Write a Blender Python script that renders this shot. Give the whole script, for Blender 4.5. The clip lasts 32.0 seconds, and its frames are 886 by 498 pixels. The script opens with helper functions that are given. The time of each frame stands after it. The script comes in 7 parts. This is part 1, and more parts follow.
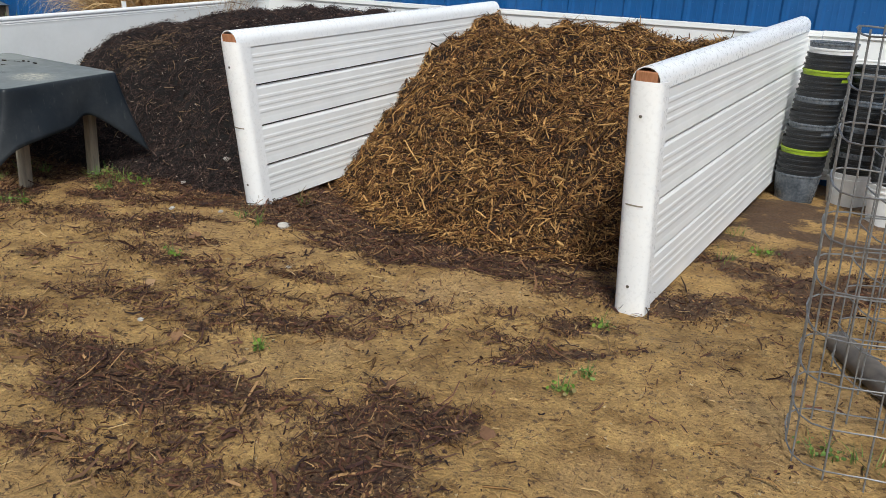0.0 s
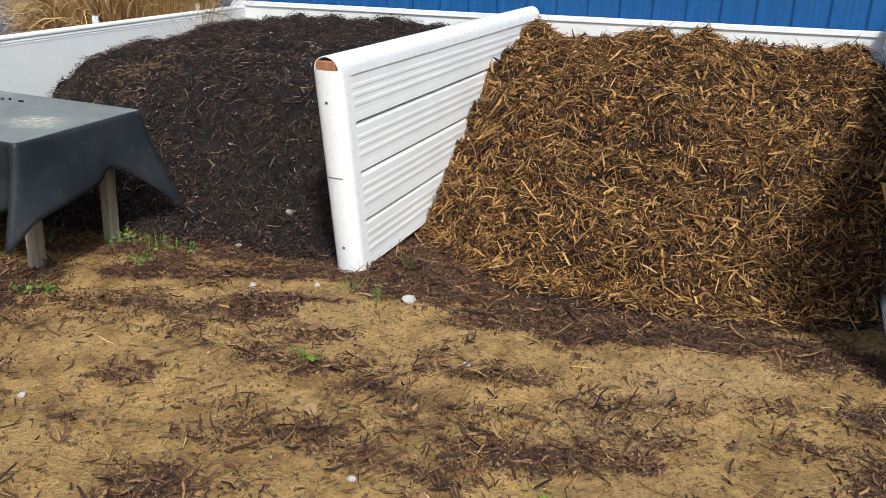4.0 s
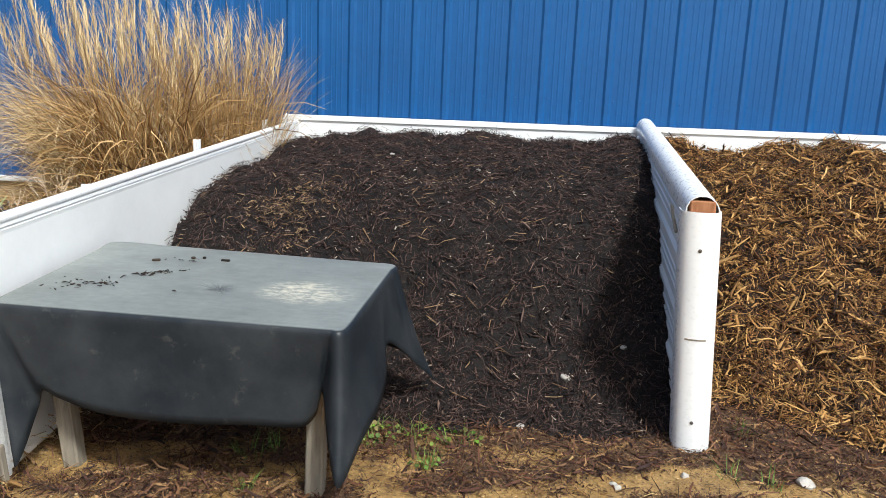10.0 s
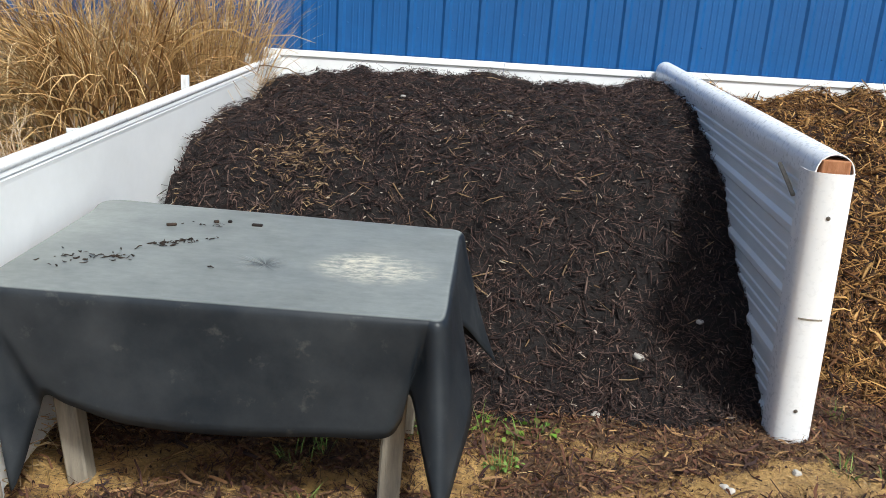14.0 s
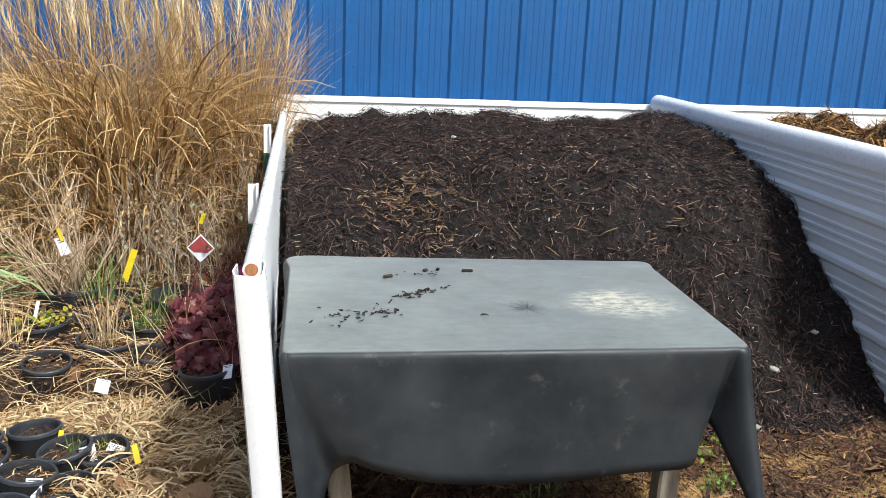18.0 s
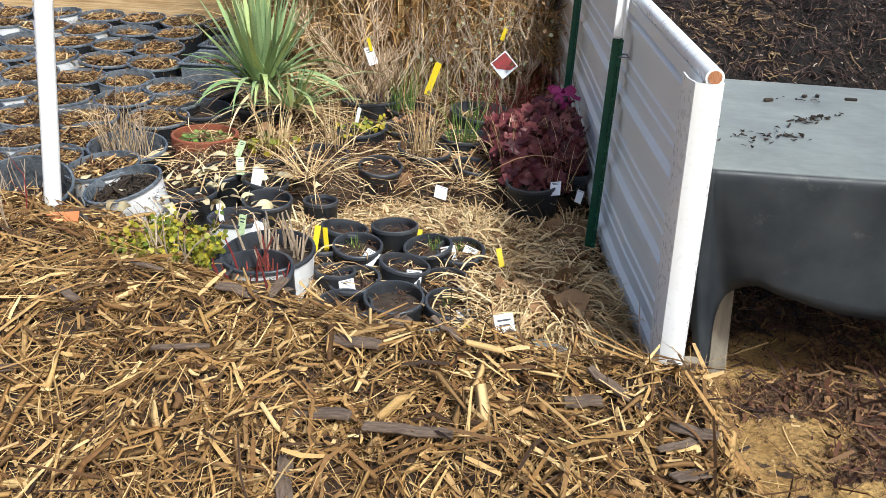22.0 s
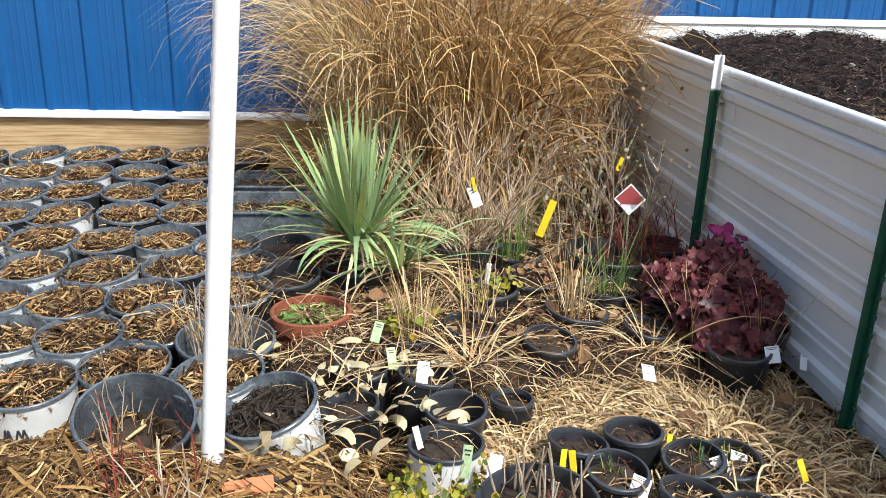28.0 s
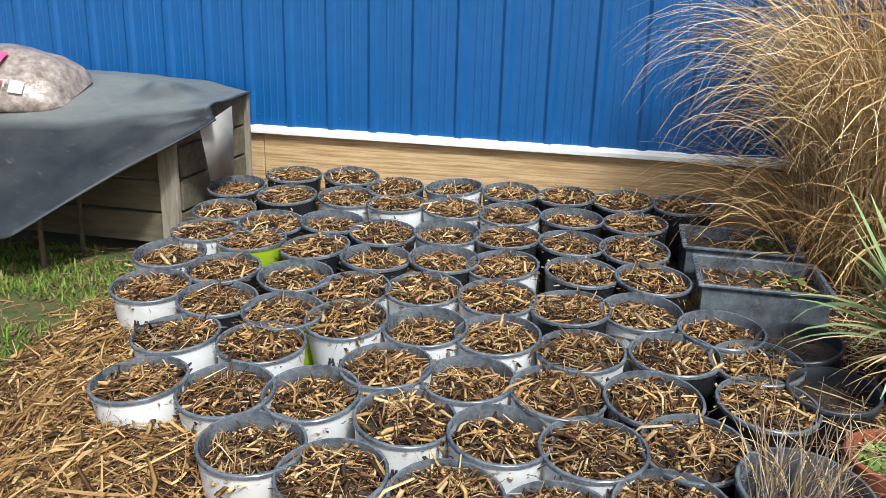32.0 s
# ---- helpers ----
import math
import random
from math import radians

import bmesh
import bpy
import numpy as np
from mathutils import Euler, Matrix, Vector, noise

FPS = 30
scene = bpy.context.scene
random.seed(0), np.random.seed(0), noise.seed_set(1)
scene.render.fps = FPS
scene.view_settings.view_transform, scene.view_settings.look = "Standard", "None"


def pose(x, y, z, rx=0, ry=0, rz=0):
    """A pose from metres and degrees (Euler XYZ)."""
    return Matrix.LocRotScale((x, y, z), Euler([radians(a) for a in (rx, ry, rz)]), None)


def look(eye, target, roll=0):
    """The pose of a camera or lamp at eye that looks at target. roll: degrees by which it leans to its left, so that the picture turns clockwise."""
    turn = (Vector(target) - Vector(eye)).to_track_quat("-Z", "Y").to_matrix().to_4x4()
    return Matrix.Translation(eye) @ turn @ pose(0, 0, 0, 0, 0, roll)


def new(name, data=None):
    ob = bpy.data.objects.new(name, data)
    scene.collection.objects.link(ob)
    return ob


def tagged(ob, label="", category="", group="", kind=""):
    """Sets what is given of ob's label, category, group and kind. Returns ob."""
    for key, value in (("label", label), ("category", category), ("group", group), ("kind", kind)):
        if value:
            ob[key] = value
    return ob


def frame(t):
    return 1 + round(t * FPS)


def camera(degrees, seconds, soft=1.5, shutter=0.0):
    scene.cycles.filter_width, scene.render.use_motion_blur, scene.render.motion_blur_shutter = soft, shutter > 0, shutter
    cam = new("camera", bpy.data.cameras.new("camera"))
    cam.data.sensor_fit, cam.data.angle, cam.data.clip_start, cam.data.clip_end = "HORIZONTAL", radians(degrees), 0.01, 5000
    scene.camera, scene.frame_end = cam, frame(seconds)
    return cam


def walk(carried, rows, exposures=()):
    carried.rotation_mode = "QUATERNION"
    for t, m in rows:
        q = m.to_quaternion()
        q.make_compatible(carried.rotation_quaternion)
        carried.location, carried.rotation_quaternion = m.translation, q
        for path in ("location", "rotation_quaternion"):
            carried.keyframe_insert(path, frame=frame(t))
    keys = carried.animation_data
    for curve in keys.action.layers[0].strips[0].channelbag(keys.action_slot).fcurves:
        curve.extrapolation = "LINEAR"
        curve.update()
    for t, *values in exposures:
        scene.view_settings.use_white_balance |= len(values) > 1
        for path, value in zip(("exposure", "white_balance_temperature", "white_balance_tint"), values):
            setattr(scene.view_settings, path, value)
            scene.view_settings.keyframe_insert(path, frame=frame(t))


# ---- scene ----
cam = camera(57.2, 32.0, soft=0.75)
PATH = [
    (0, (3.297, -3.312, 1.417), (2.356, -1.676, 0.753), 3.1),
    (0.5, (3.085, -3.177, 1.374), (2.177, -1.524, 0.708), 3.0),
    (1, (2.916, -3.144, 1.353), (1.942, -1.533, 0.676), 2.3),
    (1.5, (2.621, -3.217, 1.322), (1.706, -1.579, 0.631), 2.4),
    (2, (2.388, -3.227, 1.298), (1.544, -1.551, 0.606), 2.8),
    (2.5, (2.135, -3.138, 1.304), (1.367, -1.433, 0.595), 2.8),
    (4.5, (1.498, -3.1, 1.402), (0.85, -1.321, 0.757), 2.4),
    (5, (1.229, -3.101, 1.39), (0.39, -1.415, 0.716), 2.9),
    (5.5, (0.919, -3.176, 1.387), (0.075, -1.5, 0.696), 3.2),
    (6, (0.72, -3.108, 1.348), (-0.072, -1.411, 0.647), 3.9),
    (6.5, (0.532, -2.971, 1.355), (-0.279, -1.289, 0.637), 3.5),
    (7, (0.378, -2.955, 1.345), (-0.349, -1.241, 0.616), 4.3),
    (7.5, (0.121, -3.025, 1.419), (-0.53, -1.208, 0.896), 2.6),
    (8, (0.001, -3.002, 1.407), (-0.573, -1.123, 1.032), 2.1),
    (8.5, (-0.157, -2.85, 1.395), (-0.642, -0.945, 1.028), 1.6),
    (9, (-0.299, -2.799, 1.378), (-0.707, -0.88, 0.991), 2.7),
    (9.5, (-0.492, -2.865, 1.387), (-0.813, -0.932, 0.986), 2.2),
    (10, (-0.59, -2.886, 1.387), (-0.826, -0.945, 0.965), 2.4),
    (10.5, (-0.641, -2.756, 1.357), (-0.797, -0.811, 0.916), 1.4),
    (11, (-0.685, -2.583, 1.349), (-0.807, -0.648, 0.857), -0.3),
    (11.5, (-0.77, -2.55, 1.335), (-0.809, -0.625, 0.794), 1.1),
    (12, (-0.956, -2.624, 1.34), (-0.953, -0.699, 0.798), 2.4),
    (12.5, (-1.052, -2.687, 1.348), (-1.023, -0.762, 0.808), 2.8),
    (13, (-1.071, -2.6, 1.339), (-0.975, -0.679, 0.792), 2.8),
    (13.5, (-1.08, -2.461, 1.338), (-1.08, -0.539, 0.784), 1.9),
    (14, (-1.128, -2.435, 1.322), (-1.175, -0.512, 0.773), 4.0),
    (14.5, (-1.274, -2.499, 1.324), (-1.264, -0.562, 0.826), 3.9),
    (15, (-1.502, -2.574, 1.322), (-1.432, -0.624, 0.885), 3.0),
    (15.5, (-1.62, -2.521, 1.291), (-1.52, -0.574, 0.843), 2.1),
    (17.5, (-2.168, -2.426, 1.295), (-1.888, -0.503, 0.823), 1.7),
    (18, (-2.247, -2.393, 1.275), (-1.926, -0.469, 0.834), 2.5),
    (18.5, (-2.33, -2.26, 1.247), (-2.226, -0.317, 0.784), 0.9),
    (19, (-2.474, -2.188, 1.255), (-2.549, -0.261, 0.725), 3.0),
    (19.5, (-2.548, -2.205, 1.221), (-2.734, -0.306, 0.622), 2.7),
    (20, (-2.706, -2.313, 1.205), (-2.817, -0.415, 0.582), 2.7),
    (20.5, (-2.8, -2.341, 1.175), (-2.822, -0.491, 0.416), 4.2),
    (21, (-2.808, -2.34, 1.165), (-2.815, -0.525, 0.325), 4.7),
    (21.5, (-2.814, -2.343, 1.169), (-2.855, -0.53, 0.326), 3.9),
    (22, (-2.836, -2.356, 1.182), (-2.894, -0.539, 0.347), 3.2),
    (22.5, (-2.85, -2.378, 1.185), (-2.998, -0.527, 0.443), 2.3),
    (23, (-2.848, -2.361, 1.198), (-2.946, -0.483, 0.516), 2.1),
    (23.5, (-2.875, -2.258, 1.195), (-2.923, -0.379, 0.512), 2.0),
    (24, (-2.884, -2.08, 1.183), (-2.89, -0.201, 0.496), 2.5),
    (24.5, (-2.933, -1.997, 1.183), (-2.912, -0.121, 0.489), 3.6),
    (25, (-3.085, -2.009, 1.173), (-3.071, -0.134, 0.478), 3.6),
    (25.5, (-3.301, -2.025, 1.172), (-3.221, -0.149, 0.485), 2.8),
    (27.5, (-3.56, -1.687, 1.246), (-3.415, 0.166, 0.509), 1.1),
    (28, (-3.785, -1.712, 1.243), (-3.57, 0.17, 0.602), 1.9),
    (28.5, (-3.836, -1.684, 1.234), (-3.564, 0.189, 0.587), 3.3),
    (29, (-3.848, -1.541, 1.239), (-3.519, 0.318, 0.58), 2.8),
    (29.5, (-3.907, -1.454, 1.236), (-3.726, 0.421, 0.564), 2.2),
    (30, (-4.121, -1.429, 1.228), (-3.995, 0.448, 0.55), 1.3),
    (30.5, (-4.331, -1.397, 1.214), (-4.338, 0.501, 0.585), 1.2),
    (31, (-4.446, -1.268, 1.187), (-4.636, 0.623, 0.565), -0.0),
    (31.5, (-4.527, -1.098, 1.21), (-4.819, 0.78, 0.589), -0.0),
    (32, (-4.65, -1.06, 1.187), (-5.049, 0.803, 0.578), 1.7),
]
EXPOSURES = [(0, -0.64, 6150, 4), (1, -0.54, 6150, 4), (2.5, -0.46, 6150, 4), (5, -0.28, 6150, 4), (7, -0.26, 6150, 4), (9, -0.06, 6150, 4), (13, -0.12, 6150, 4), (15.5, -0.14, 6150, 4), (19, 0.14, 6150, 4), (22, 0.10, 6150, 4), (28, 0.14, 6150, 4), (32, 0.09, 6150, 4)]
walk(cam, [(t, look(eye, target, roll)) for t, eye, target, roll in PATH], EXPOSURES)

# ---- sky and sun ----
SUN_FROM = Vector((0.42, -0.64, 0.92)).normalized()
world = bpy.data.worlds.new("sky")
scene.world = world
world.use_nodes = True
wn = world.node_tree
sky = wn.nodes.new("ShaderNodeTexSky")
sky.sky_type, sky.sun_disc = "NISHITA", False
sky.dust_density, sky.air_density, sky.ozone_density = 5.0, 0.9, 1.4
sky.sun_elevation = math.asin(SUN_FROM.z)
sky.sun_rotation = math.atan2(SUN_FROM.x, SUN_FROM.y)
wn.links.new(sky.outputs[0], wn.nodes["Background"].inputs[0])
wn.nodes["Background"].inputs[1].default_value = 0.155
sun_data = bpy.data.lights.new("sun", "SUN")
sun_data.energy, sun_data.angle, sun_data.color = 4.0, radians(6), (1.0, 0.985, 0.965)
sun = new("sun", sun_data)
sun.matrix_world = look((6, -4, 5), Vector((6, -4, 5)) - SUN_FROM)


# ---- materials ----
def material(name, rough=0.6, metal=0.0):
    m = bpy.data.materials.new(name)
    m.use_nodes = True
    b = m.node_tree.nodes["Principled BSDF"]
    b.inputs["Roughness"].default_value, b.inputs["Metallic"].default_value = rough, metal
    return m, m.node_tree, b


def node(nt, kind, **kw):
    n = nt.nodes.new("ShaderNode" + kind)
    for k, v in kw.items():
        n.inputs[k.replace("_", " ")].default_value = v
    return n


def ramp(nt, source, *stops):
    r = nt.nodes.new("ShaderNodeValToRGB")
    while len(r.color_ramp.elements) < len(stops):
        r.color_ramp.elements.new(0.5)
    for e, (p, c) in zip(r.color_ramp.elements, stops):
        e.position, e.color = p, (*c, 1) if len(c) == 3 else c
    nt.links.new(source, r.inputs[0])
    return r.outputs[0]


def mixed(nt, fac, a, b, blend="MIX"):
    m = nt.nodes.new("ShaderNodeMix")
    m.data_type, m.blend_type = "RGBA", blend
    for sock, v in ((m.inputs[0], fac), (m.inputs[6], a), (m.inputs[7], b)):
        if hasattr(v, "is_linked"):
            nt.links.new(v, sock)
        else:
            sock.default_value = v if isinstance(v, (int, float)) else (*v, 1)
    return m.outputs[2]


def noise_tex(nt, scale, detail=4.0, rough=0.55, stretch=None, space="Object"):
    co = nt.nodes.new("ShaderNodeTexCoord")
    out = co.outputs[space]
    if stretch:
        mp = nt.nodes.new("ShaderNodeMapping")
        mp.inputs["Scale"].default_value = stretch
        nt.links.new(out, mp.inputs[0])
        out = mp.outputs[0]
    n = node(nt, "TexNoise", Scale=scale, Detail=detail, Roughness=rough)
    nt.links.new(out, n.inputs[0])
    return n.outputs[0]


def bump(nt, b, height, strength=0.3, distance=0.01):
    u = node(nt, "Bump", Strength=strength, Distance=distance)
    nt.links.new(height, u.inputs["Height"])
    nt.links.new(u.outputs[0], b.inputs["Normal"])


def simple(name, c1, c2, scale=8.0, rough=0.6, metal=0.0, grain=60.0, relief=0.15, stretch=None, speck=None, c_rand=None):
    """A two-tone surface with broad stains, fine grain, and a little relief."""
    m, nt, b = material(name, rough, metal)
    broad, fine = noise_tex(nt, scale, 5, 0.6, stretch), noise_tex(nt, grain, 3, 0.6, stretch)
    col = mixed(nt, ramp(nt, broad, (0.35, (0, 0, 0)), (0.65, (1, 1, 1))), c1, c2)
    col = mixed(nt, 0.35, col, ramp(nt, fine, (0.3, (0.45, 0.45, 0.45)), (0.7, (0.62, 0.62, 0.62))), "OVERLAY")
    if speck:
        col = mixed(nt, ramp(nt, noise_tex(nt, speck[0], 6, 0.7), (speck[1], (0, 0, 0)), (speck[1] + 0.06, (1, 1, 1))), col, speck[2])
    if c_rand:
        info = nt.nodes.new("ShaderNodeObjectInfo")
        col = mixed(nt, ramp(nt, info.outputs["Random"], (0.0, (0, 0, 0)), (1.0, (1, 1, 1))), col, mixed(nt, 0.5, col, c_rand))
    nt.links.new(col, b.inputs["Base Color"])
    nt.links.new(ramp(nt, fine, (0.3, (rough - 0.08,) * 3), (0.7, (min(1, rough + 0.1),) * 3)), b.inputs["Roughness"])
    bump(nt, b, fine, relief, 0.004)
    return m


def shreds_mat(name, *colours, rough=0.75, stretch=(90, 90, 90)):
    """Loose pieces: each piece takes its own colour from the list, with fibres along it."""
    m, nt, b = material(name, rough)
    geo = nt.nodes.new("ShaderNodeNewGeometry")
    total, pick = nt.nodes.new("ShaderNodeMath"), nt.nodes.new("ShaderNodeMath")
    total.operation, pick.operation = "ADD", "FRACT"
    nt.links.new(geo.outputs["Random Per Island"], total.inputs[0])
    nt.links.new(nt.nodes.new("ShaderNodeObjectInfo").outputs["Random"], total.inputs[1])
    nt.links.new(total.outputs[0], pick.inputs[0])
    stops = [(i / max(1, len(colours) - 1), c) for i, c in enumerate(colours)]
    col = ramp(nt, pick.outputs[0], *stops)
    col = mixed(nt, 0.4, col, ramp(nt, noise_tex(nt, 120, 3, 0.7), (0.3, (0.3,) * 3), (0.7, (0.7,) * 3)), "OVERLAY")
    nt.links.new(col, b.inputs["Base Color"])
    b.inputs["Specular IOR Level"].default_value = 0.3
    return m


WHITE = simple("white_vinyl", (0.88, 0.885, 0.875), (0.82, 0.825, 0.815), 3, 0.38, 0, 40, 0.05, None, (9, 0.72, (0.45, 0.44, 0.40)))
WHITE_SHEET = simple("white_sheet_metal", (0.88, 0.885, 0.87), (0.83, 0.84, 0.82), 2.2, 0.45, 0, 30, 0.05, None, (11, 0.70, (0.42, 0.40, 0.34)))
PVC = simple("white_pvc", (0.90, 0.905, 0.905), (0.86, 0.865, 0.87), 5, 0.3, 0, 60, 0.03)
BLUE = simple("blue_painted_steel", (0.008, 0.092, 0.285), (0.007, 0.080, 0.25), 0.9, 0.36, 0.0, 14, 0.03)
POST_WOOD = simple("red_brown_wood", (0.30, 0.12, 0.05), (0.42, 0.19, 0.09), 20, 0.8, 0, 90, 0.5, (6, 6, 1))
GREY_WOOD = simple("weathered_wood", (0.30, 0.26, 0.20), (0.19, 0.165, 0.13), 9, 0.85, 0, 70, 0.5, (5, 5, 0.7))
# crate wood colour darkened for the shade it stands in
CRATE_WOOD = simple("shaded_mossy_crate_wood", (0.15, 0.12, 0.08), (0.08, 0.075, 0.048), 6, 0.88, 0, 60, 0.5, (0.8, 5, 5))
SCREW = simple("dark_screw_steel", (0.12, 0.11, 0.10), (0.2, 0.17, 0.14), 200, 0.5, 0.7)
POT_BLACK = simple("black_pot_plastic", (0.007, 0.008, 0.010), (0.016, 0.018, 0.021), 9, 0.42, 0, 50, 0.10, None, (14, 0.64, (0.08, 0.07, 0.055)), (0.028, 0.03, 0.033))
# blue-grey base paints in the rims' sky sheen; the specks are scuffs
POT_RIM = simple("scuffed_sheen_pot_rim", (0.15, 0.168, 0.19), (0.055, 0.065, 0.078), 12, 0.26, 0, 60, 0.10, None, (16, 0.62, (0.17, 0.165, 0.15)))
POT_EDGE = simple("worn_black_rim", (0.055, 0.06, 0.07), (0.03, 0.033, 0.04), 12, 0.42, 0, 60, 0.08)
CRUMB = shreds_mat("dark_bark_crumb", (0.012, 0.008, 0.006), (0.03, 0.02, 0.014), (0.05, 0.033, 0.022))
POT_WHITE = simple("white_pot_plastic", (0.76, 0.77, 0.78), (0.64, 0.64, 0.63), 9, 0.40, 0, 50, 0.05, None, (10, 0.64, (0.28, 0.23, 0.17)))
POT_GREEN = simple("lime_pot_plastic", (0.30, 0.42, 0.02), (0.24, 0.34, 0.02), 7, 0.4)
TERRACOTTA = simple("terracotta", (0.27, 0.075, 0.035), (0.19, 0.06, 0.03), 9, 0.8, 0, 70, 0.2)
SOIL = simple("potting_soil", (0.03, 0.02, 0.014), (0.06, 0.04, 0.026), 30, 0.95, 0, 160, 0.9)
TPOST_GREEN = simple("green_painted_steel", (0.010, 0.085, 0.045), (0.008, 0.065, 0.035), 12, 0.45, 0, 60, 0.1, None, (22, 0.66, (0.10, 0.07, 0.04)))
DARK_SHREDS = shreds_mat("dark_mulch_shreds", (0.003, 0.002, 0.002), (0.012, 0.007, 0.006), (0.034, 0.019, 0.016), (0.075, 0.043, 0.035), (0.17, 0.11, 0.085), (0.020, 0.011, 0.010), (0.004, 0.003, 0.003), (0.046, 0.026, 0.021), (0.10, 0.06, 0.047), (0.008, 0.005, 0.005), (0.026, 0.015, 0.013))
BROWN_SHREDS = shreds_mat("brown_mulch_shreds", (0.010, 0.004, 0.002), (0.070, 0.028, 0.009), (0.22, 0.095, 0.027), (0.68, 0.41, 0.15), (0.11, 0.045, 0.014), (0.015, 0.007, 0.004), (0.44, 0.23, 0.07), (0.045, 0.018, 0.007), (0.022, 0.010, 0.005), (0.19, 0.08, 0.024), (0.58, 0.33, 0.11), (0.030, 0.013, 0.006))
GOLD_SHREDS = shreds_mat("golden_mulch_shreds", (0.020, 0.010, 0.006), (0.24, 0.125, 0.042), (0.40, 0.235, 0.082), (0.70, 0.50, 0.24), (0.29, 0.155, 0.052), (0.07, 0.034, 0.015), (0.50, 0.315, 0.12), (0.13, 0.064, 0.024), (0.34, 0.19, 0.066), (0.032, 0.017, 0.010), (0.19, 0.093, 0.033), (0.60, 0.40, 0.17))
GROUND_SHREDS = shreds_mat("trodden_mulch_bits", (0.016, 0.007, 0.006), (0.068, 0.027, 0.018), (0.14, 0.060, 0.032), (0.36, 0.21, 0.09), (0.048, 0.021, 0.016), (0.016, 0.009, 0.008), (0.12, 0.050, 0.027), (0.055, 0.024, 0.018), (0.20, 0.11, 0.05))
STRAW = shreds_mat("dry_straw", (0.42, 0.27, 0.13), (0.58, 0.42, 0.22), (0.76, 0.60, 0.36), (0.48, 0.32, 0.155), (0.24, 0.145, 0.07), (0.68, 0.51, 0.28))
GRASS_GOLD = shreds_mat("golden_dry_grass", (0.31, 0.175, 0.068), (0.52, 0.33, 0.135), (0.74, 0.52, 0.25), (0.41, 0.235, 0.088), (0.13, 0.065, 0.027), (0.66, 0.44, 0.19), (0.20, 0.10, 0.040))
GRASS_PALE = shreds_mat("pale_dry_grass", (0.60, 0.44, 0.22), (0.84, 0.68, 0.42), (0.42, 0.28, 0.125), (0.72, 0.55, 0.30), (0.25, 0.15, 0.066))
PALE_TWIG = shreds_mat("pale_twigs", (0.52, 0.37, 0.23), (0.66, 0.50, 0.34), (0.34, 0.22, 0.13), (0.74, 0.60, 0.44))
TWIG = shreds_mat("bare_twigs", (0.36, 0.27, 0.19), (0.48, 0.38, 0.28), (0.26, 0.19, 0.13), (0.55, 0.45, 0.35))
RED_TWIG = shreds_mat("red_stems", (0.22, 0.03, 0.03), (0.13, 0.03, 0.025), (0.30, 0.06, 0.05))
GREEN_BLADE = shreds_mat("green_blades", (0.10, 0.17, 0.035), (0.16, 0.26, 0.05), (0.08, 0.13, 0.03), (0.22, 0.30, 0.08))
LAWN_BLADE = shreds_mat("lawn_blades", (0.06, 0.13, 0.013), (0.12, 0.23, 0.02), (0.19, 0.26, 0.04), (0.045, 0.09, 0.010), (0.24, 0.19, 0.08), (0.09, 0.19, 0.016))
YUCCA_LEAF = shreds_mat("yucca_leaf", (0.15, 0.25, 0.11), (0.27, 0.37, 0.16), (0.46, 0.53, 0.20), (0.17, 0.27, 0.13), (0.36, 0.45, 0.21), (0.21, 0.32, 0.15), rough=0.36)
BURGUNDY = shreds_mat("burgundy_leaf", (0.065, 0.012, 0.018), (0.13, 0.030, 0.034), (0.040, 0.008, 0.012), (0.20, 0.06, 0.055), (0.09, 0.018, 0.024), (0.16, 0.042, 0.044), rough=0.42)
BOX_LEAF = shreds_mat("yellow_green_leaf", (0.13, 0.16, 0.02), (0.36, 0.33, 0.03), (0.06, 0.10, 0.018), (0.50, 0.38, 0.04), (0.10, 0.15, 0.025), rough=0.45)
DEAD_LEAF = shreds_mat("dead_leaf", (0.20, 0.105, 0.05), (0.30, 0.17, 0.085), (0.13, 0.065, 0.035), (0.36, 0.23, 0.12))
PALE_LEAF = shreds_mat("bleached_leaf", (0.54, 0.46, 0.28), (0.68, 0.60, 0.41), (0.34, 0.26, 0.15), (0.60, 0.53, 0.32), (0.42, 0.36, 0.23))
TAG_WHITE = simple("white_tag", (0.82, 0.83, 0.86), (0.76, 0.78, 0.82), 30, 0.4)
TAG_YELLOW = simple("yellow_tag", (0.80, 0.62, 0.02), (0.74, 0.55, 0.02), 30, 0.4)
INK = simple("dark_print", (0.03, 0.03, 0.04), (0.05, 0.05, 0.06), 40, 0.6)
STONE = simple("pale_stone", (0.50, 0.47, 0.42), (0.38, 0.35, 0.31), 40, 0.85, 0, 120, 0.4)
WIRE = simple("galvanised_wire", (0.26, 0.27, 0.28), (0.17, 0.16, 0.15), 30, 0.5, 0.4, 80, 0.1)
HOSE = simple("grey_hose", (0.10, 0.085, 0.075), (0.14, 0.12, 0.10), 20, 0.6)


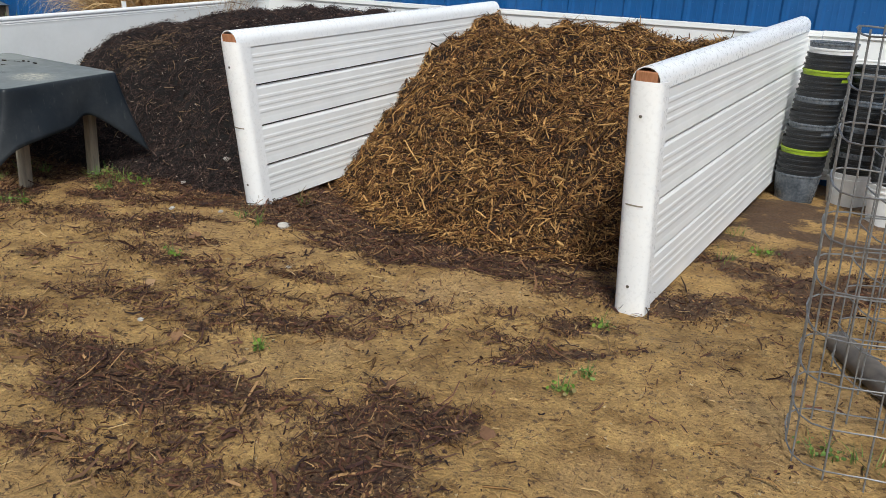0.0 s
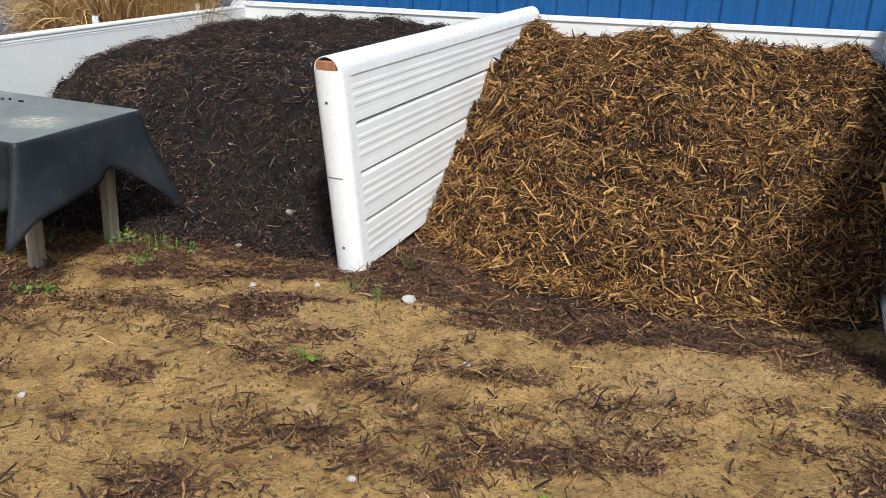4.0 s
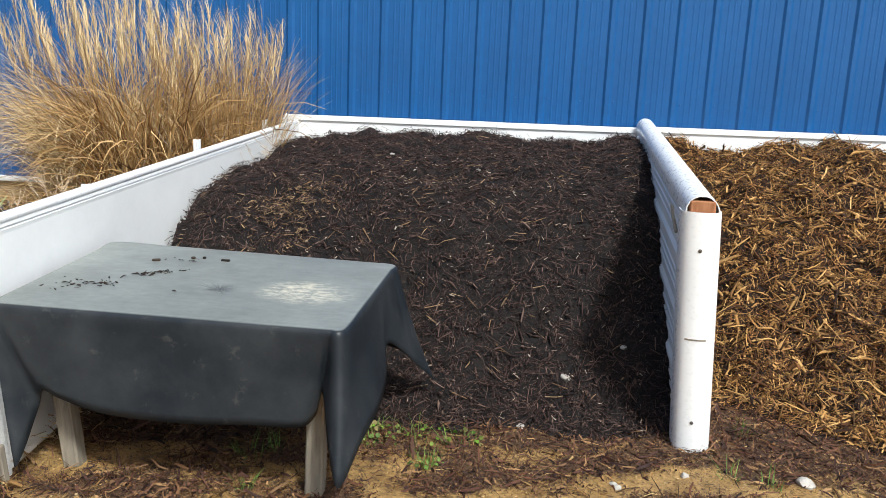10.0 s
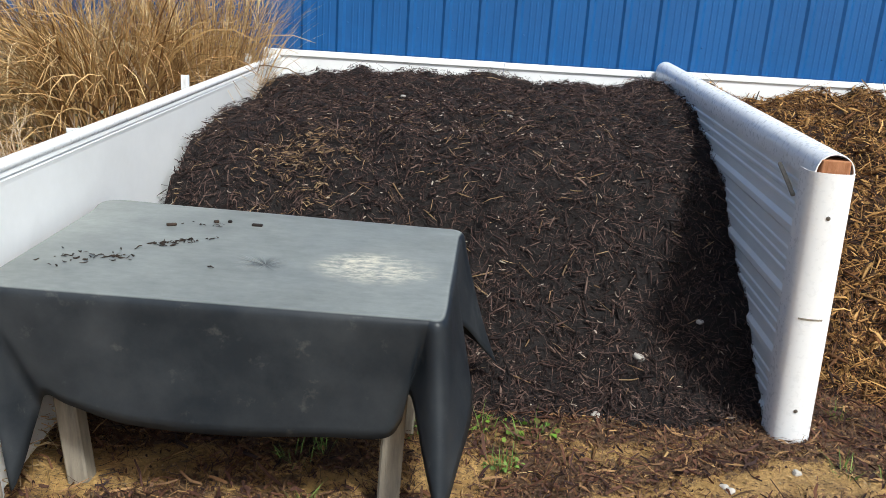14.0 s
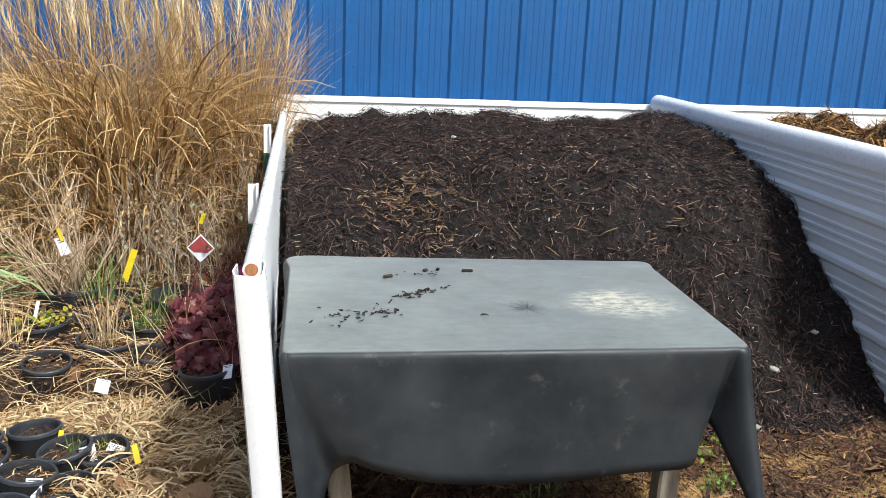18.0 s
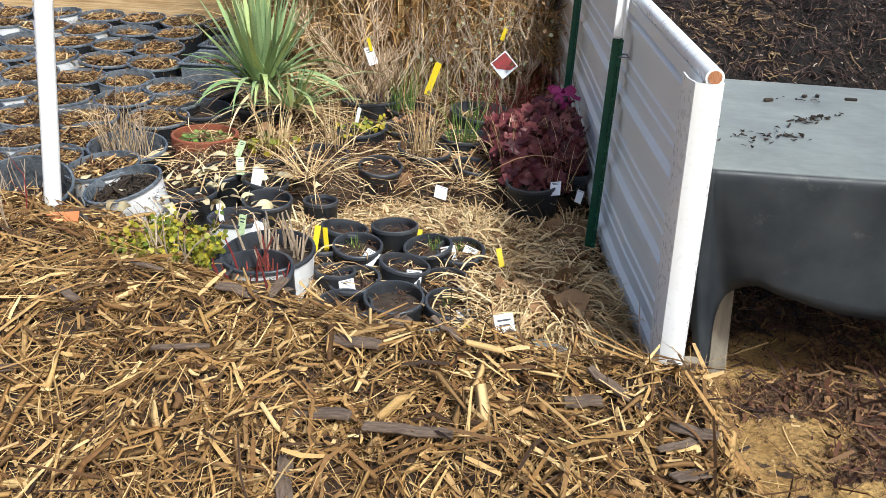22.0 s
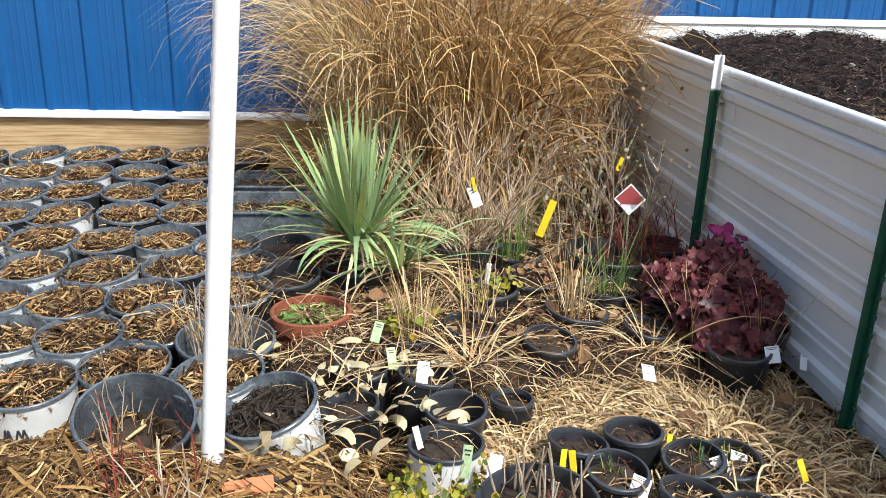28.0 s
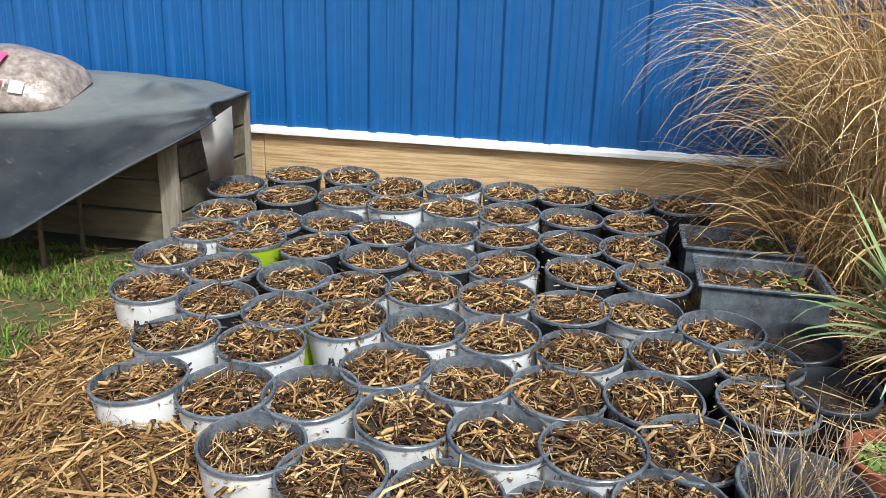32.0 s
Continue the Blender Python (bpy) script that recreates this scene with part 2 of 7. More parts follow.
def dirt_material():
    m, nt, b = material("sandy_dirt", 0.9)
    big, mid, fine = noise_tex(nt, 0.9, 6, 0.62), noise_tex(nt, 5.5, 7, 0.68), noise_tex(nt, 70, 4, 0.7)
    sand = mixed(nt, ramp(nt, mid, (0.34, (0, 0, 0)), (0.62, (1, 1, 1))), (0.27, 0.147, 0.042), (0.60, 0.372, 0.130))
    pale = mixed(nt, ramp(nt, big, (0.52, (0, 0, 0)), (0.70, (1, 1, 1))), sand, mixed(nt, mid, (0.36, 0.21, 0.080), (0.64, 0.42, 0.185)))
    damp = mixed(nt, ramp(nt, noise_tex(nt, 1.7, 5, 0.6, (0.7, 1.5, 1)), (0.60, (0, 0, 0)), (0.70, (0.75,) * 3)), pale, (0.19, 0.105, 0.028))
    # trodden mulch, ragged at its edges; denser under the table for its shade
    at = nt.nodes.new("ShaderNodeAttribute")
    at.attribute_name = "litter"
    spread = nt.nodes.new("ShaderNodeMath")
    spread.operation = "MULTIPLY_ADD"
    grain = noise_tex(nt, 11, 12, 0.82)
    spread.inputs[1].default_value, spread.inputs[2].default_value = 3.2, -1.62
    nt.links.new(grain, spread.inputs[0])
    total = nt.nodes.new("ShaderNodeMath")
    total.operation = "ADD"
    nt.links.new(spread.outputs[0], total.inputs[0])
    nt.links.new(at.outputs["Fac"], total.inputs[1])
    litter = ramp(nt, total.outputs[0], (0.40, (0, 0, 0)), (0.62, (0.90,) * 3))
    crumbs = ramp(nt, noise_tex(nt, 34, 6, 0.78), (0.56, (0, 0, 0)), (0.60, (0.85,) * 3))
    dark = mixed(nt, noise_tex(nt, 46, 5, 0.8), (0.012, 0.006, 0.005), (0.15, 0.078, 0.045))
    col = mixed(nt, crumbs, mixed(nt, litter, damp, dark), dark)
    col = mixed(nt, 0.75, col, ramp(nt, fine, (0.32, (0.28,) * 3), (0.68, (0.72,) * 3)), "OVERLAY")
    nt.links.new(col, b.inputs["Base Color"])
    bump(nt, b, mixed(nt, 0.6, fine, noise_tex(nt, 12, 8, 0.75)), 1.0, 0.05)
    nt.links.new(ramp(nt, big, (0.35, (0.55,) * 3), (0.55, (0.92,) * 3)), b.inputs["Roughness"])
    return m


def rubber_material(sheened):
    m, nt, b = material("black_rubber_sheet", 0.5)
    dust, smear = noise_tex(nt, 3.2, 7, 0.7), noise_tex(nt, 14, 6, 0.7, (1, 3, 1))
    col = mixed(nt, ramp(nt, dust, (0.40, (0, 0, 0)), (0.75, (0.45,) * 3)), (0.014, 0.018, 0.023), (0.075, 0.08, 0.083))
    col = mixed(nt, ramp(nt, smear, (0.60, (0, 0, 0)), (0.78, (0.4,) * 3)), col, (0.16, 0.155, 0.135))
    # level faces coloured paler: dust, with the top's sheen painted in
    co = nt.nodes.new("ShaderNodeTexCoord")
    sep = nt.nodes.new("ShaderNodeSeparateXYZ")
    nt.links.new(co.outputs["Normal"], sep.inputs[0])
    level = ramp(nt, sep.outputs["Z"], (0.80, (0, 0, 0)), (0.97, (sheened,) * 3))
    sheen_film = mixed(nt, 1.0, level, ramp(nt, noise_tex(nt, 2.4, 7, 0.66), (0.25, (0.55,) * 3), (0.7, (1, 1, 1))), "MULTIPLY")
    col = mixed(nt, sheen_film, col, mixed(nt, noise_tex(nt, 16, 6, 0.75, (1, 2.5, 1)), (0.165, 0.178, 0.172), (0.34, 0.36, 0.335)))
    # chalky scuff near one corner
    mp = nt.nodes.new("ShaderNodeMapping")
    mp.inputs["Location"].default_value = (1.37 * 4.6, 0.29 * 6.5, 0)
    mp.inputs["Scale"].default_value = (4.6, 6.5, 0)
    nt.links.new(co.outputs["Object"], mp.inputs[0])
    g = nt.nodes.new("ShaderNodeTexGradient")
    g.gradient_type = "SPHERICAL"
    nt.links.new(mp.outputs[0], g.inputs[0])
    ragged = mixed(nt, 1.0, g.outputs[0], noise_tex(nt, 7, 6, 0.7), "MULTIPLY")
    scuff = mixed(nt, 1.0, ramp(nt, ragged, (0.06, (0, 0, 0)), (0.30, (1, 1, 1))), ramp(nt, noise_tex(nt, 22, 6, 0.75, (1, 2.4, 1)), (0.42, (0, 0, 0)), (0.62, (1, 1, 1))), "MULTIPLY")
    col = mixed(nt, scuff, col, (0.58, 0.54, 0.43))
    nt.links.new(col, b.inputs["Base Color"])
    b.inputs["Specular IOR Level"].default_value = 0.3
    nt.links.new(ramp(nt, dust, (0.35, (0.38,) * 3), (0.7, (0.6,) * 3)), b.inputs["Roughness"])
    bump(nt, b, noise_tex(nt, 5, 3), 0.12, 0.03)
    return m


def plank_material():
    m, nt, b = material("treated_lumber", 0.75)
    grain, streak, broad = noise_tex(nt, 3.0, 8, 0.65, (0.9, 1, 26)), noise_tex(nt, 9.0, 6, 0.7, (0.5, 1, 60)), noise_tex(nt, 1.3, 4, 0.6, (1, 1, 3))
    col = ramp(nt, grain, (0.30, (0.24, 0.135, 0.055)), (0.47, (0.44, 0.29, 0.14)), (0.58, (0.58, 0.42, 0.235)), (0.72, (0.40, 0.25, 0.115)))
    col = mixed(nt, 0.55, col, ramp(nt, streak, (0.32, (0.30,) * 3), (0.62, (0.60,) * 3)), "OVERLAY")
    col = mixed(nt, 0.35, col, ramp(nt, broad, (0.3, (0.36,) * 3), (0.7, (0.62,) * 3)), "OVERLAY")
    nt.links.new(col, b.inputs["Base Color"])
    bump(nt, b, grain, 0.2, 0.005)
    return m


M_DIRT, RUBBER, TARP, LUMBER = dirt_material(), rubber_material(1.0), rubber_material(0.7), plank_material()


# ---- mesh helpers ----
def linked(name, me, mat, parent=None, label=""):
    ob = new(name, me)
    if mat and not me.materials:
        me.materials.append(mat)
    if parent:
        ob.parent = parent
    return tagged(ob, label)


def part(name, bm, mat, parent=None, label="", smooth=False):
    me = bpy.data.meshes.new(name)
    if smooth:
        bmesh.ops.recalc_face_normals(bm, faces=bm.faces)
    bm.to_mesh(me)
    bm.free()
    if smooth:
        me.shade_smooth()
        me.set_sharp_from_angle(angle=radians(42))
    return linked(name, me, mat, parent, label)


def mesh_np(name, verts, quads, smooth=False):
    """A mesh from arrays of corners and of four-cornered faces."""
    verts, quads = np.asarray(verts, np.float32).reshape(-1, 3), np.asarray(quads, np.int32).reshape(-1, 4)
    me = bpy.data.meshes.new(name)
    me.vertices.add(len(verts))
    me.vertices.foreach_set("co", verts.ravel())
    me.loops.add(quads.size)
    me.loops.foreach_set("vertex_index", quads.ravel())
    me.polygons.add(len(quads))
    me.polygons.foreach_set("loop_start", np.arange(0, quads.size, 4, dtype=np.int32))
    me.update(calc_edges=True)
    me.validate()
    if smooth:
        me.shade_smooth()
    return me


def grid_quads(nu, nv):
    i, j = np.meshgrid(np.arange(nu - 1), np.arange(nv - 1), indexing="ij")
    a = i * nv + j
    return np.stack([a, a + nv, a + nv + 1, a + 1], -1).reshape(-1, 4)


def box(sx, sy, sz, at=(0, 0, 0), bevel=0.004, rot=None, bm=None):
    """A bevelled box centred at a place; adds to bm where one is given."""
    own = bmesh.new()
    bmesh.ops.create_cube(own, size=1)
    bmesh.ops.scale(own, vec=(sx, sy, sz), verts=own.verts)
    if bevel:
        bmesh.ops.bevel(own, geom=own.edges[:], offset=bevel, segments=1, affect="EDGES")
    m = Matrix.Translation(at) @ (rot if rot else Matrix())
    bmesh.ops.transform(own, matrix=m, verts=own.verts)
    if bm is None:
        return own
    me = bpy.data.meshes.new("tmp")
    own.to_mesh(me)
    own.free()
    bm.from_mesh(me)
    bpy.data.meshes.remove(me)
    return bm


def extrude(profile, axis, a, b, closed=False, thick=0.0):
    """Sweeps a 2D profile [(p, q)] along an axis from a to b: p, q are the other two axes in order."""
    bm = bmesh.new()
    pts = list(profile)
    if thick:
        n = len(pts)
        inner = []
        for i, (p, q) in enumerate(pts):
            p0, p1 = pts[max(i - 1, 0)], pts[min(i + 1, n - 1)]
            d = Vector((p1[0] - p0[0], p1[1] - p0[1])).normalized()
            inner.append((p - d.y * thick, q + d.x * thick))
        pts, closed = pts + inner[::-1], True

    def at(p, q, s):
        return {"x": (s, p, q), "y": (p, s, q), "z": (p, q, s)}[axis]

    one, two = [bm.verts.new(at(p, q, a)) for p, q in pts], [bm.verts.new(at(p, q, b)) for p, q in pts]
    n = len(pts)
    for i in range(n if closed else n - 1):
        bm.faces.new((one[i], one[(i + 1) % n], two[(i + 1) % n], two[i]))
    if closed and thick:
        h = n // 2
        for ring in (one, two):
            for i in range(h - 1):
                bm.faces.new((ring[i], ring[i + 1], ring[n - 2 - i], ring[n - 1 - i]))
    elif closed:
        bm.faces.new(one)
        bm.faces.new(two[::-1])
    bmesh.ops.recalc_face_normals(bm, faces=bm.faces)
    return bm


def lathe(profile, n=24, at=(0, 0, 0), bm=None):
    """A turned shape: profile [(radius, z)] from bottom to top."""
    bm = bm or bmesh.new()
    rings = []
    for r, z in profile:
        rings.append([bm.verts.new((at[0] + r * math.cos(2 * math.pi * k / n), at[1] + r * math.sin(2 * math.pi * k / n), at[2] + z)) for k in range(n)] if r > 1e-6 else [bm.verts.new((at[0], at[1], at[2] + z))])
    for lo, hi in zip(rings, rings[1:]):
        for k in range(n):
            c = [lo[k % len(lo)], lo[(k + 1) % len(lo)], hi[(k + 1) % len(hi)], hi[k % len(hi)]]
            c = list(dict.fromkeys(c))
            if len(c) > 2:
                bm.faces.new(c)
    return bm


def tube(points, radius, sides=6, bm=None, taper=1.0):
    """A round bar along a line of points."""
    bm = bm or bmesh.new()
    pts = [Vector(p) for p in points]
    rings = []
    for i, p in enumerate(pts):
        d = (pts[min(i + 1, len(pts) - 1)] - pts[max(i - 1, 0)]).normalized()
        u = d.cross(Vector((0.3, 0.2, 1)) if abs(d.z) < 0.9 else Vector((1, 0, 0))).normalized()
        v = d.cross(u)
        r = radius * (1 + (taper - 1) * i / max(1, len(pts) - 1))
        rings.append([bm.verts.new(p + r * (math.cos(2 * math.pi * k / sides) * u + math.sin(2 * math.pi * k / sides) * v)) for k in range(sides)])
    for a, b in zip(rings, rings[1:]):
        for k in range(sides):
            bm.faces.new((a[k], a[(k + 1) % sides], b[(k + 1) % sides], b[k]))
    bm.faces.new(rings[0][::-1])
    bm.faces.new(rings[-1])
    return bm


def sliver_mesh(name, at, length, width, rng, normal=None, tilt=0.35, flat=0.35):
    """Torn splinters: tapered four-sided bars lying on a surface, one at each place."""
    n = len(at)
    yaw, pitch = rng.uniform(0, 2 * np.pi, n), rng.normal(0, tilt, n)
    d = np.stack([np.cos(yaw) * np.cos(pitch), np.sin(yaw) * np.cos(pitch), np.sin(pitch)], -1)
    if normal is not None:
        d -= normal * (d * normal).sum(-1, keepdims=True) * 0.85
        d /= np.linalg.norm(d, axis=-1, keepdims=True)
    up = np.array([0, 0, 1.0]) if normal is None else normal
    s = np.cross(d, up + rng.normal(0, 0.35, (n, 3)))
    s /= np.linalg.norm(s, axis=-1, keepdims=True) + 1e-9
    u = np.cross(s, d)
    L, W = length[:, None], width[:, None]
    H = W * rng.uniform(0.5 * flat, 1.5 * flat, n)[:, None]
    bend = u * L * rng.normal(0, 0.10, n)[:, None]
    rings = []
    blunt = rng.uniform(0.15, 1.0, (n, 2))
    for f, k in ((-0.5, blunt[:, :1]), (rng.uniform(-0.3, 0.3, n)[:, None], 1.0), (0.5, blunt[:, 1:])):
        c = at + d * L * f + (bend if np.ndim(f) else 0) + s * W * rng.normal(0, 0.22, n)[:, None]
        w2 = W * k * 0.5 * rng.uniform(0.7, 1.3, n)[:, None]
        rings += [c + s * w2 - u * H * k / 2, c + u * H * k / 2, c - s * w2 - u * H * k / 2]
    v = np.stack(rings, 1)
    q = []
    for r in (0, 3):
        for k in range(3):
            q.append((r + k, r + (k + 1) % 3, r + 3 + (k + 1) % 3, r + 3 + k))
    q = np.array(q)[None] + 9 * np.arange(n)[:, None, None]
    return mesh_np(name, v, q)


def blade_mesh(name, base, heading, length, width, lean, droop, rng, seg=5, twist=0.0, tip=0.15, late=0.8):
    """Grass blades and strap leaves: ribbons that rise from a base and arch over."""
    n = len(base)
    h = np.stack([np.cos(heading), np.sin(heading), 0 * heading], -1)
    side0 = np.stack([-np.sin(heading), np.cos(heading), 0 * heading], -1)
    ang, p = np.pi / 2 - lean, base.copy()
    v = []
    for i in range(seg + 1):
        f = i / seg
        d = h * np.cos(ang)[:, None] + np.array([0, 0, 1.0]) * np.sin(ang)[:, None]
        nrm = -h * np.sin(ang)[:, None] + np.array([0, 0, 1.0]) * np.cos(ang)[:, None]
        tw = np.broadcast_to(twist, (n,)) * f
        s = side0 * np.cos(tw)[:, None] + nrm * np.sin(tw)[:, None]
        w = width * (1 - (1 - tip) * f ** 1.6) * min(1, 0.6 + 1.6 * f) * 0.5
        v += [p - s * w[:, None], p + s * w[:, None]]
        p = p + d * (length / seg)[:, None]
        ang = ang - droop / seg * (late + 1) * ((i + 0.5) / seg) ** late
    v = np.stack(v, 1)
    m = 2 * (seg + 1)
    q = np.array([(2 * i, 2 * i + 1, 2 * i + 3, 2 * i + 2) for i in range(seg)])[None] + m * np.arange(n)[:, None, None]
    return mesh_np(name, v, q)


def strand_mesh(name, at, length, width, rng, curl=1.2, tilt=0.12, wave=0.012, seg=5, normal=None, heading=None):
    """Loose straws and fibres that lie about in curves, as thin ribbons."""
    n = len(at)
    head, bend, rise = rng.uniform(0, 2 * np.pi, n), rng.normal(0, curl, n), rng.normal(0, tilt, n)
    if heading is not None:
        head = heading
    ph = rng.uniform(0, 6.28, n)
    roll = rng.normal(0, 0.7, n)
    p = at.copy()
    v = []
    for i in range(seg + 1):
        f = i / seg - 0.5
        a = head + bend * f * 2
        d = np.stack([np.cos(a), np.sin(a), rise], -1)
        if normal is not None:
            d = d - normal * (d * normal).sum(-1, keepdims=True) * 0.9
        q = p + np.array([0, 0, 1.0]) * (wave * np.sin(ph + 4 * f))[:, None]
        s = np.stack([-np.sin(a) * np.cos(roll), np.cos(a) * np.cos(roll), np.sin(roll)], -1)
        w = (width * (1 - 0.6 * abs(f)) * 0.5)[:, None]
        v += [q - s * w, q + s * w]
        p = p + d * (length / seg)[:, None]
    v = np.stack(v, 1)
    m = 2 * (seg + 1)
    q = np.array([(2 * i, 2 * i + 1, 2 * i + 3, 2 * i + 2) for i in range(seg)])[None] + m * np.arange(n)[:, None, None]
    return mesh_np(name, v, q)


def value_noise(x, y, seed=0):
    """Smooth lattice noise from -1 to 1 on arrays."""
    xi, yi = np.floor(x).astype(int), np.floor(y).astype(int)
    fx, fy = x - xi, y - yi
    fx, fy = fx * fx * (3 - 2 * fx), fy * fy * (3 - 2 * fy)

    def h(a, b):
        k = (a * 374761393 + b * 668265263 + seed * 974711) & 0x7FFFFFFF
        k = ((k ^ (k >> 13)) * 1274126177) & 0x7FFFFFFF
        return (k ^ (k >> 16)) % 100003 / 50001.5 - 1

    return (h(xi, yi) * (1 - fx) + h(xi + 1, yi) * fx) * (1 - fy) + (h(xi, yi + 1) * (1 - fx) + h(xi + 1, yi + 1) * fx) * fy


def rough(x, y, scale, seed=0, octaves=4):
    return sum(value_noise(x * scale * 2 ** k + 17 * k, y * scale * 2 ** k, seed + k) * 0.5 ** k for k in range(octaves))


def smooth01(t):
    t = np.clip(t, 0, 1)
    return t * t * (3 - 2 * t)


# ---- lie of the land ----
RIDGE = [(-2.2, -0.95), (-3.1, -0.80), (-3.9, -0.50), (-4.4, -0.10), (-5.0, 0.12), (-5.6, 0.38), (-6.0, 0.75), (-6.25, 1.3)]


def ground_z(x, y):
    x, y = np.asarray(x, float), np.asarray(y, float)
    z = 0.012 * rough(x, y, 1.3, 3, 4)
    yard = smooth01((-2.45 - x) / 0.15) * smooth01((x + 6.9) / 0.6)
    slope = np.interp(y, [-0.7, 0.2, 0.4, 2.5, 3.2], [0.0, -0.06, -0.115, 0.085, 0.10])
    z = z + yard * slope
    return z + smooth01((x - 1.8) / 0.8) * 0.04 * smooth01((3.6 - abs(x)) / 0.5 + 1)


def rim_z(y):
    """Height of the pot rims, which climb towards the building."""
    return 0.12 + 0.2 * (y - 0.4) / 2.1


def berm_z(x, y):
    """Height of the golden mulch heaped along the front of the plants."""
    x, y = np.asarray(x, float), np.asarray(y, float)
    best, inside, along = np.full(x.shape, 9.0), np.zeros(x.shape), np.zeros(x.shape)
    for k, ((ax, ay), (bx, by)) in enumerate(zip(RIDGE, RIDGE[1:])):
        dx, dy = bx - ax, by - ay
        s = np.clip(((x - ax) * dx + (y - ay) * dy) / (dx * dx + dy * dy), 0, 1)
        ox, oy = x - ax - s * dx, y - ay - s * dy
        d, near = np.hypot(ox, oy), None
        near = d < best
        sign = np.sign(ox * dy - oy * dx)
        best, inside, along = np.where(near, d, best), np.where(near, sign, inside), np.where(near, k + s, along)
    top = np.interp(along, [0, 2, 3, 5, 7], [0.24, 0.26, 0.28, 0.20, 0.12])
    outer = np.interp(along, [0, 2, 4, 7], [1.25, 1.25, 0.8, 0.5])
    inner = np.interp(along, [0, 1.5, 2.6, 5, 7], [0.35, 0.40, 1.0, 0.6, 0.3])
    fall = np.where(inside < 0, best / outer, best / inner)
    z = top * (1 - smooth01(fall)) * smooth01((-2.16 - x) / 0.16 + 0.25 * rough(x, y, 4, 8, 2))
    z = z + (0.024 * rough(x, y, 5, 5, 3) + 0.014 * rough(x, y, 13, 6, 2)) * smooth01(z / 0.06)
    cap = rim_z(y) - 0.115 + 0.095 * smooth01((-5.48 - x) / 0.30) * smooth01((1.0 - y) / 0.25) - ground_z(x, y) + np.maximum(0, 0.16 - y) * 0.9
    return np.where(x < -3.85, np.minimum(z, cap), z)


# ---- ground ----
# the wide clump at (-1.9, -0.20) paints the table's shade as dark litter
CLUMPS_AND_SHADE = [(2.20, -1.36, 0.16, 1.1), (2.12, -0.84, 0.14, 1.0), (2.35, -0.39, 0.16, 1.0), (1.10, -1.14, 0.16, 0.9), (1.35, -1.75, 0.26, 1.1), (0.02, -0.42, 0.2, 0.9), (2.5, 0.2, 0.2, 0.8), (1.0, -1.68, 0.2, 1.0), (1.14, -0.7, 0.2, 0.5), (-1.9, -0.20, 0.55, 2.2), (-0.3, -0.5, 0.2, 0.9), (-0.6, 0.1, 0.3, 0.6), (-0.2, -1.0, 0.15, 0.8)]


def litter_thick(x, y):
    """How thickly trodden mulch lies on the dirt, thickened for the table's shade; above about a half it covers it."""
    x, y = np.asarray(x, float), np.asarray(y, float)
    u, v = x * 0.94 + y * 0.34, y * 0.94 - x * 0.34
    t = 0.17 + 0.40 * rough(u * 0.75, v * 1.7, 1.7, 71, 5) + 0.52 * rough(u * 0.8, v * 1.6, 4.5, 72, 4) + 0.42 * smooth01((y + 0.30) / 0.5) + 0.35 * smooth01((y + 0.5) / 0.5) * smooth01((x - 0.1) / 0.4) * smooth01((2.4 - x) / 0.3)
    for cx, cy, s, k in CLUMPS_AND_SHADE:
        t = t + 0.38 * k * np.exp(-((x - cx) ** 2 / 1.8 + (y - cy) ** 2) / s ** 2)
    t = t - 0.55 * smooth01((x - 2.15) / 0.5) * smooth01((0.9 - y) / 0.5) - 0.40 * np.exp(-((x - 1.75) ** 2 / 0.5 + (y + 1.05) ** 2 / 0.05))
    return np.clip(t, -0.6, 1.4)


def dirt_z(x, y):
    x, y = np.asarray(x, float), np.asarray(y, float)
    return ground_z(x, y) + 0.018 * rough(x, y, 2.2, 11, 5) - 0.01 + 0.005 * rough(x, y, 16, 12, 2) + 0.006 * smooth01(litter_thick(x, y) * 2)


def build_ground():
    xs = np.concatenate([[-400, -60, -20, -10], np.arange(-8, -2.6, 0.045), np.arange(-2.6, 3.9, 0.026), [4.0, 4.5, 7, 12, 30, 80, 400]])
    ys = np.concatenate([[-400, -60, -15, -6, -4], np.arange(-2.9, 0.8, 0.026), np.arange(0.8, 3.2, 0.045), [3.6, 8, 30, 80, 400]])
    X, Y = np.meshgrid(xs, ys, indexing="ij")
    near = smooth01((9 - np.abs(X)) / 2) * smooth01((6 - np.abs(Y)) / 2)
    Z = np.where(near > 0, dirt_z(X, Y) * near, 0)
    me = mesh_np("ground", np.stack([X, Y, Z], -1), grid_quads(len(xs), len(ys)), True)
    me.attributes.new("litter", "FLOAT", "POINT").data.foreach_set("value", (litter_thick(X, Y) * smooth01((7.9 - np.abs(X)) / 1.0) * smooth01((4.3 - X) / 0.5) * smooth01((Y + 2.9) / 0.4) * smooth01((3.3 - Y) / 0.2)).astype(np.float32).ravel())
    tagged(linked("ground", me, M_DIRT), "yellow sandy dirt yard strewn with trodden mulch bits", "ground", kind="structure")


build_ground()


# ---- blue steel building ----
RIB, WALL_Y, WALL_X0 = 0.2286, 3.0, -2.482


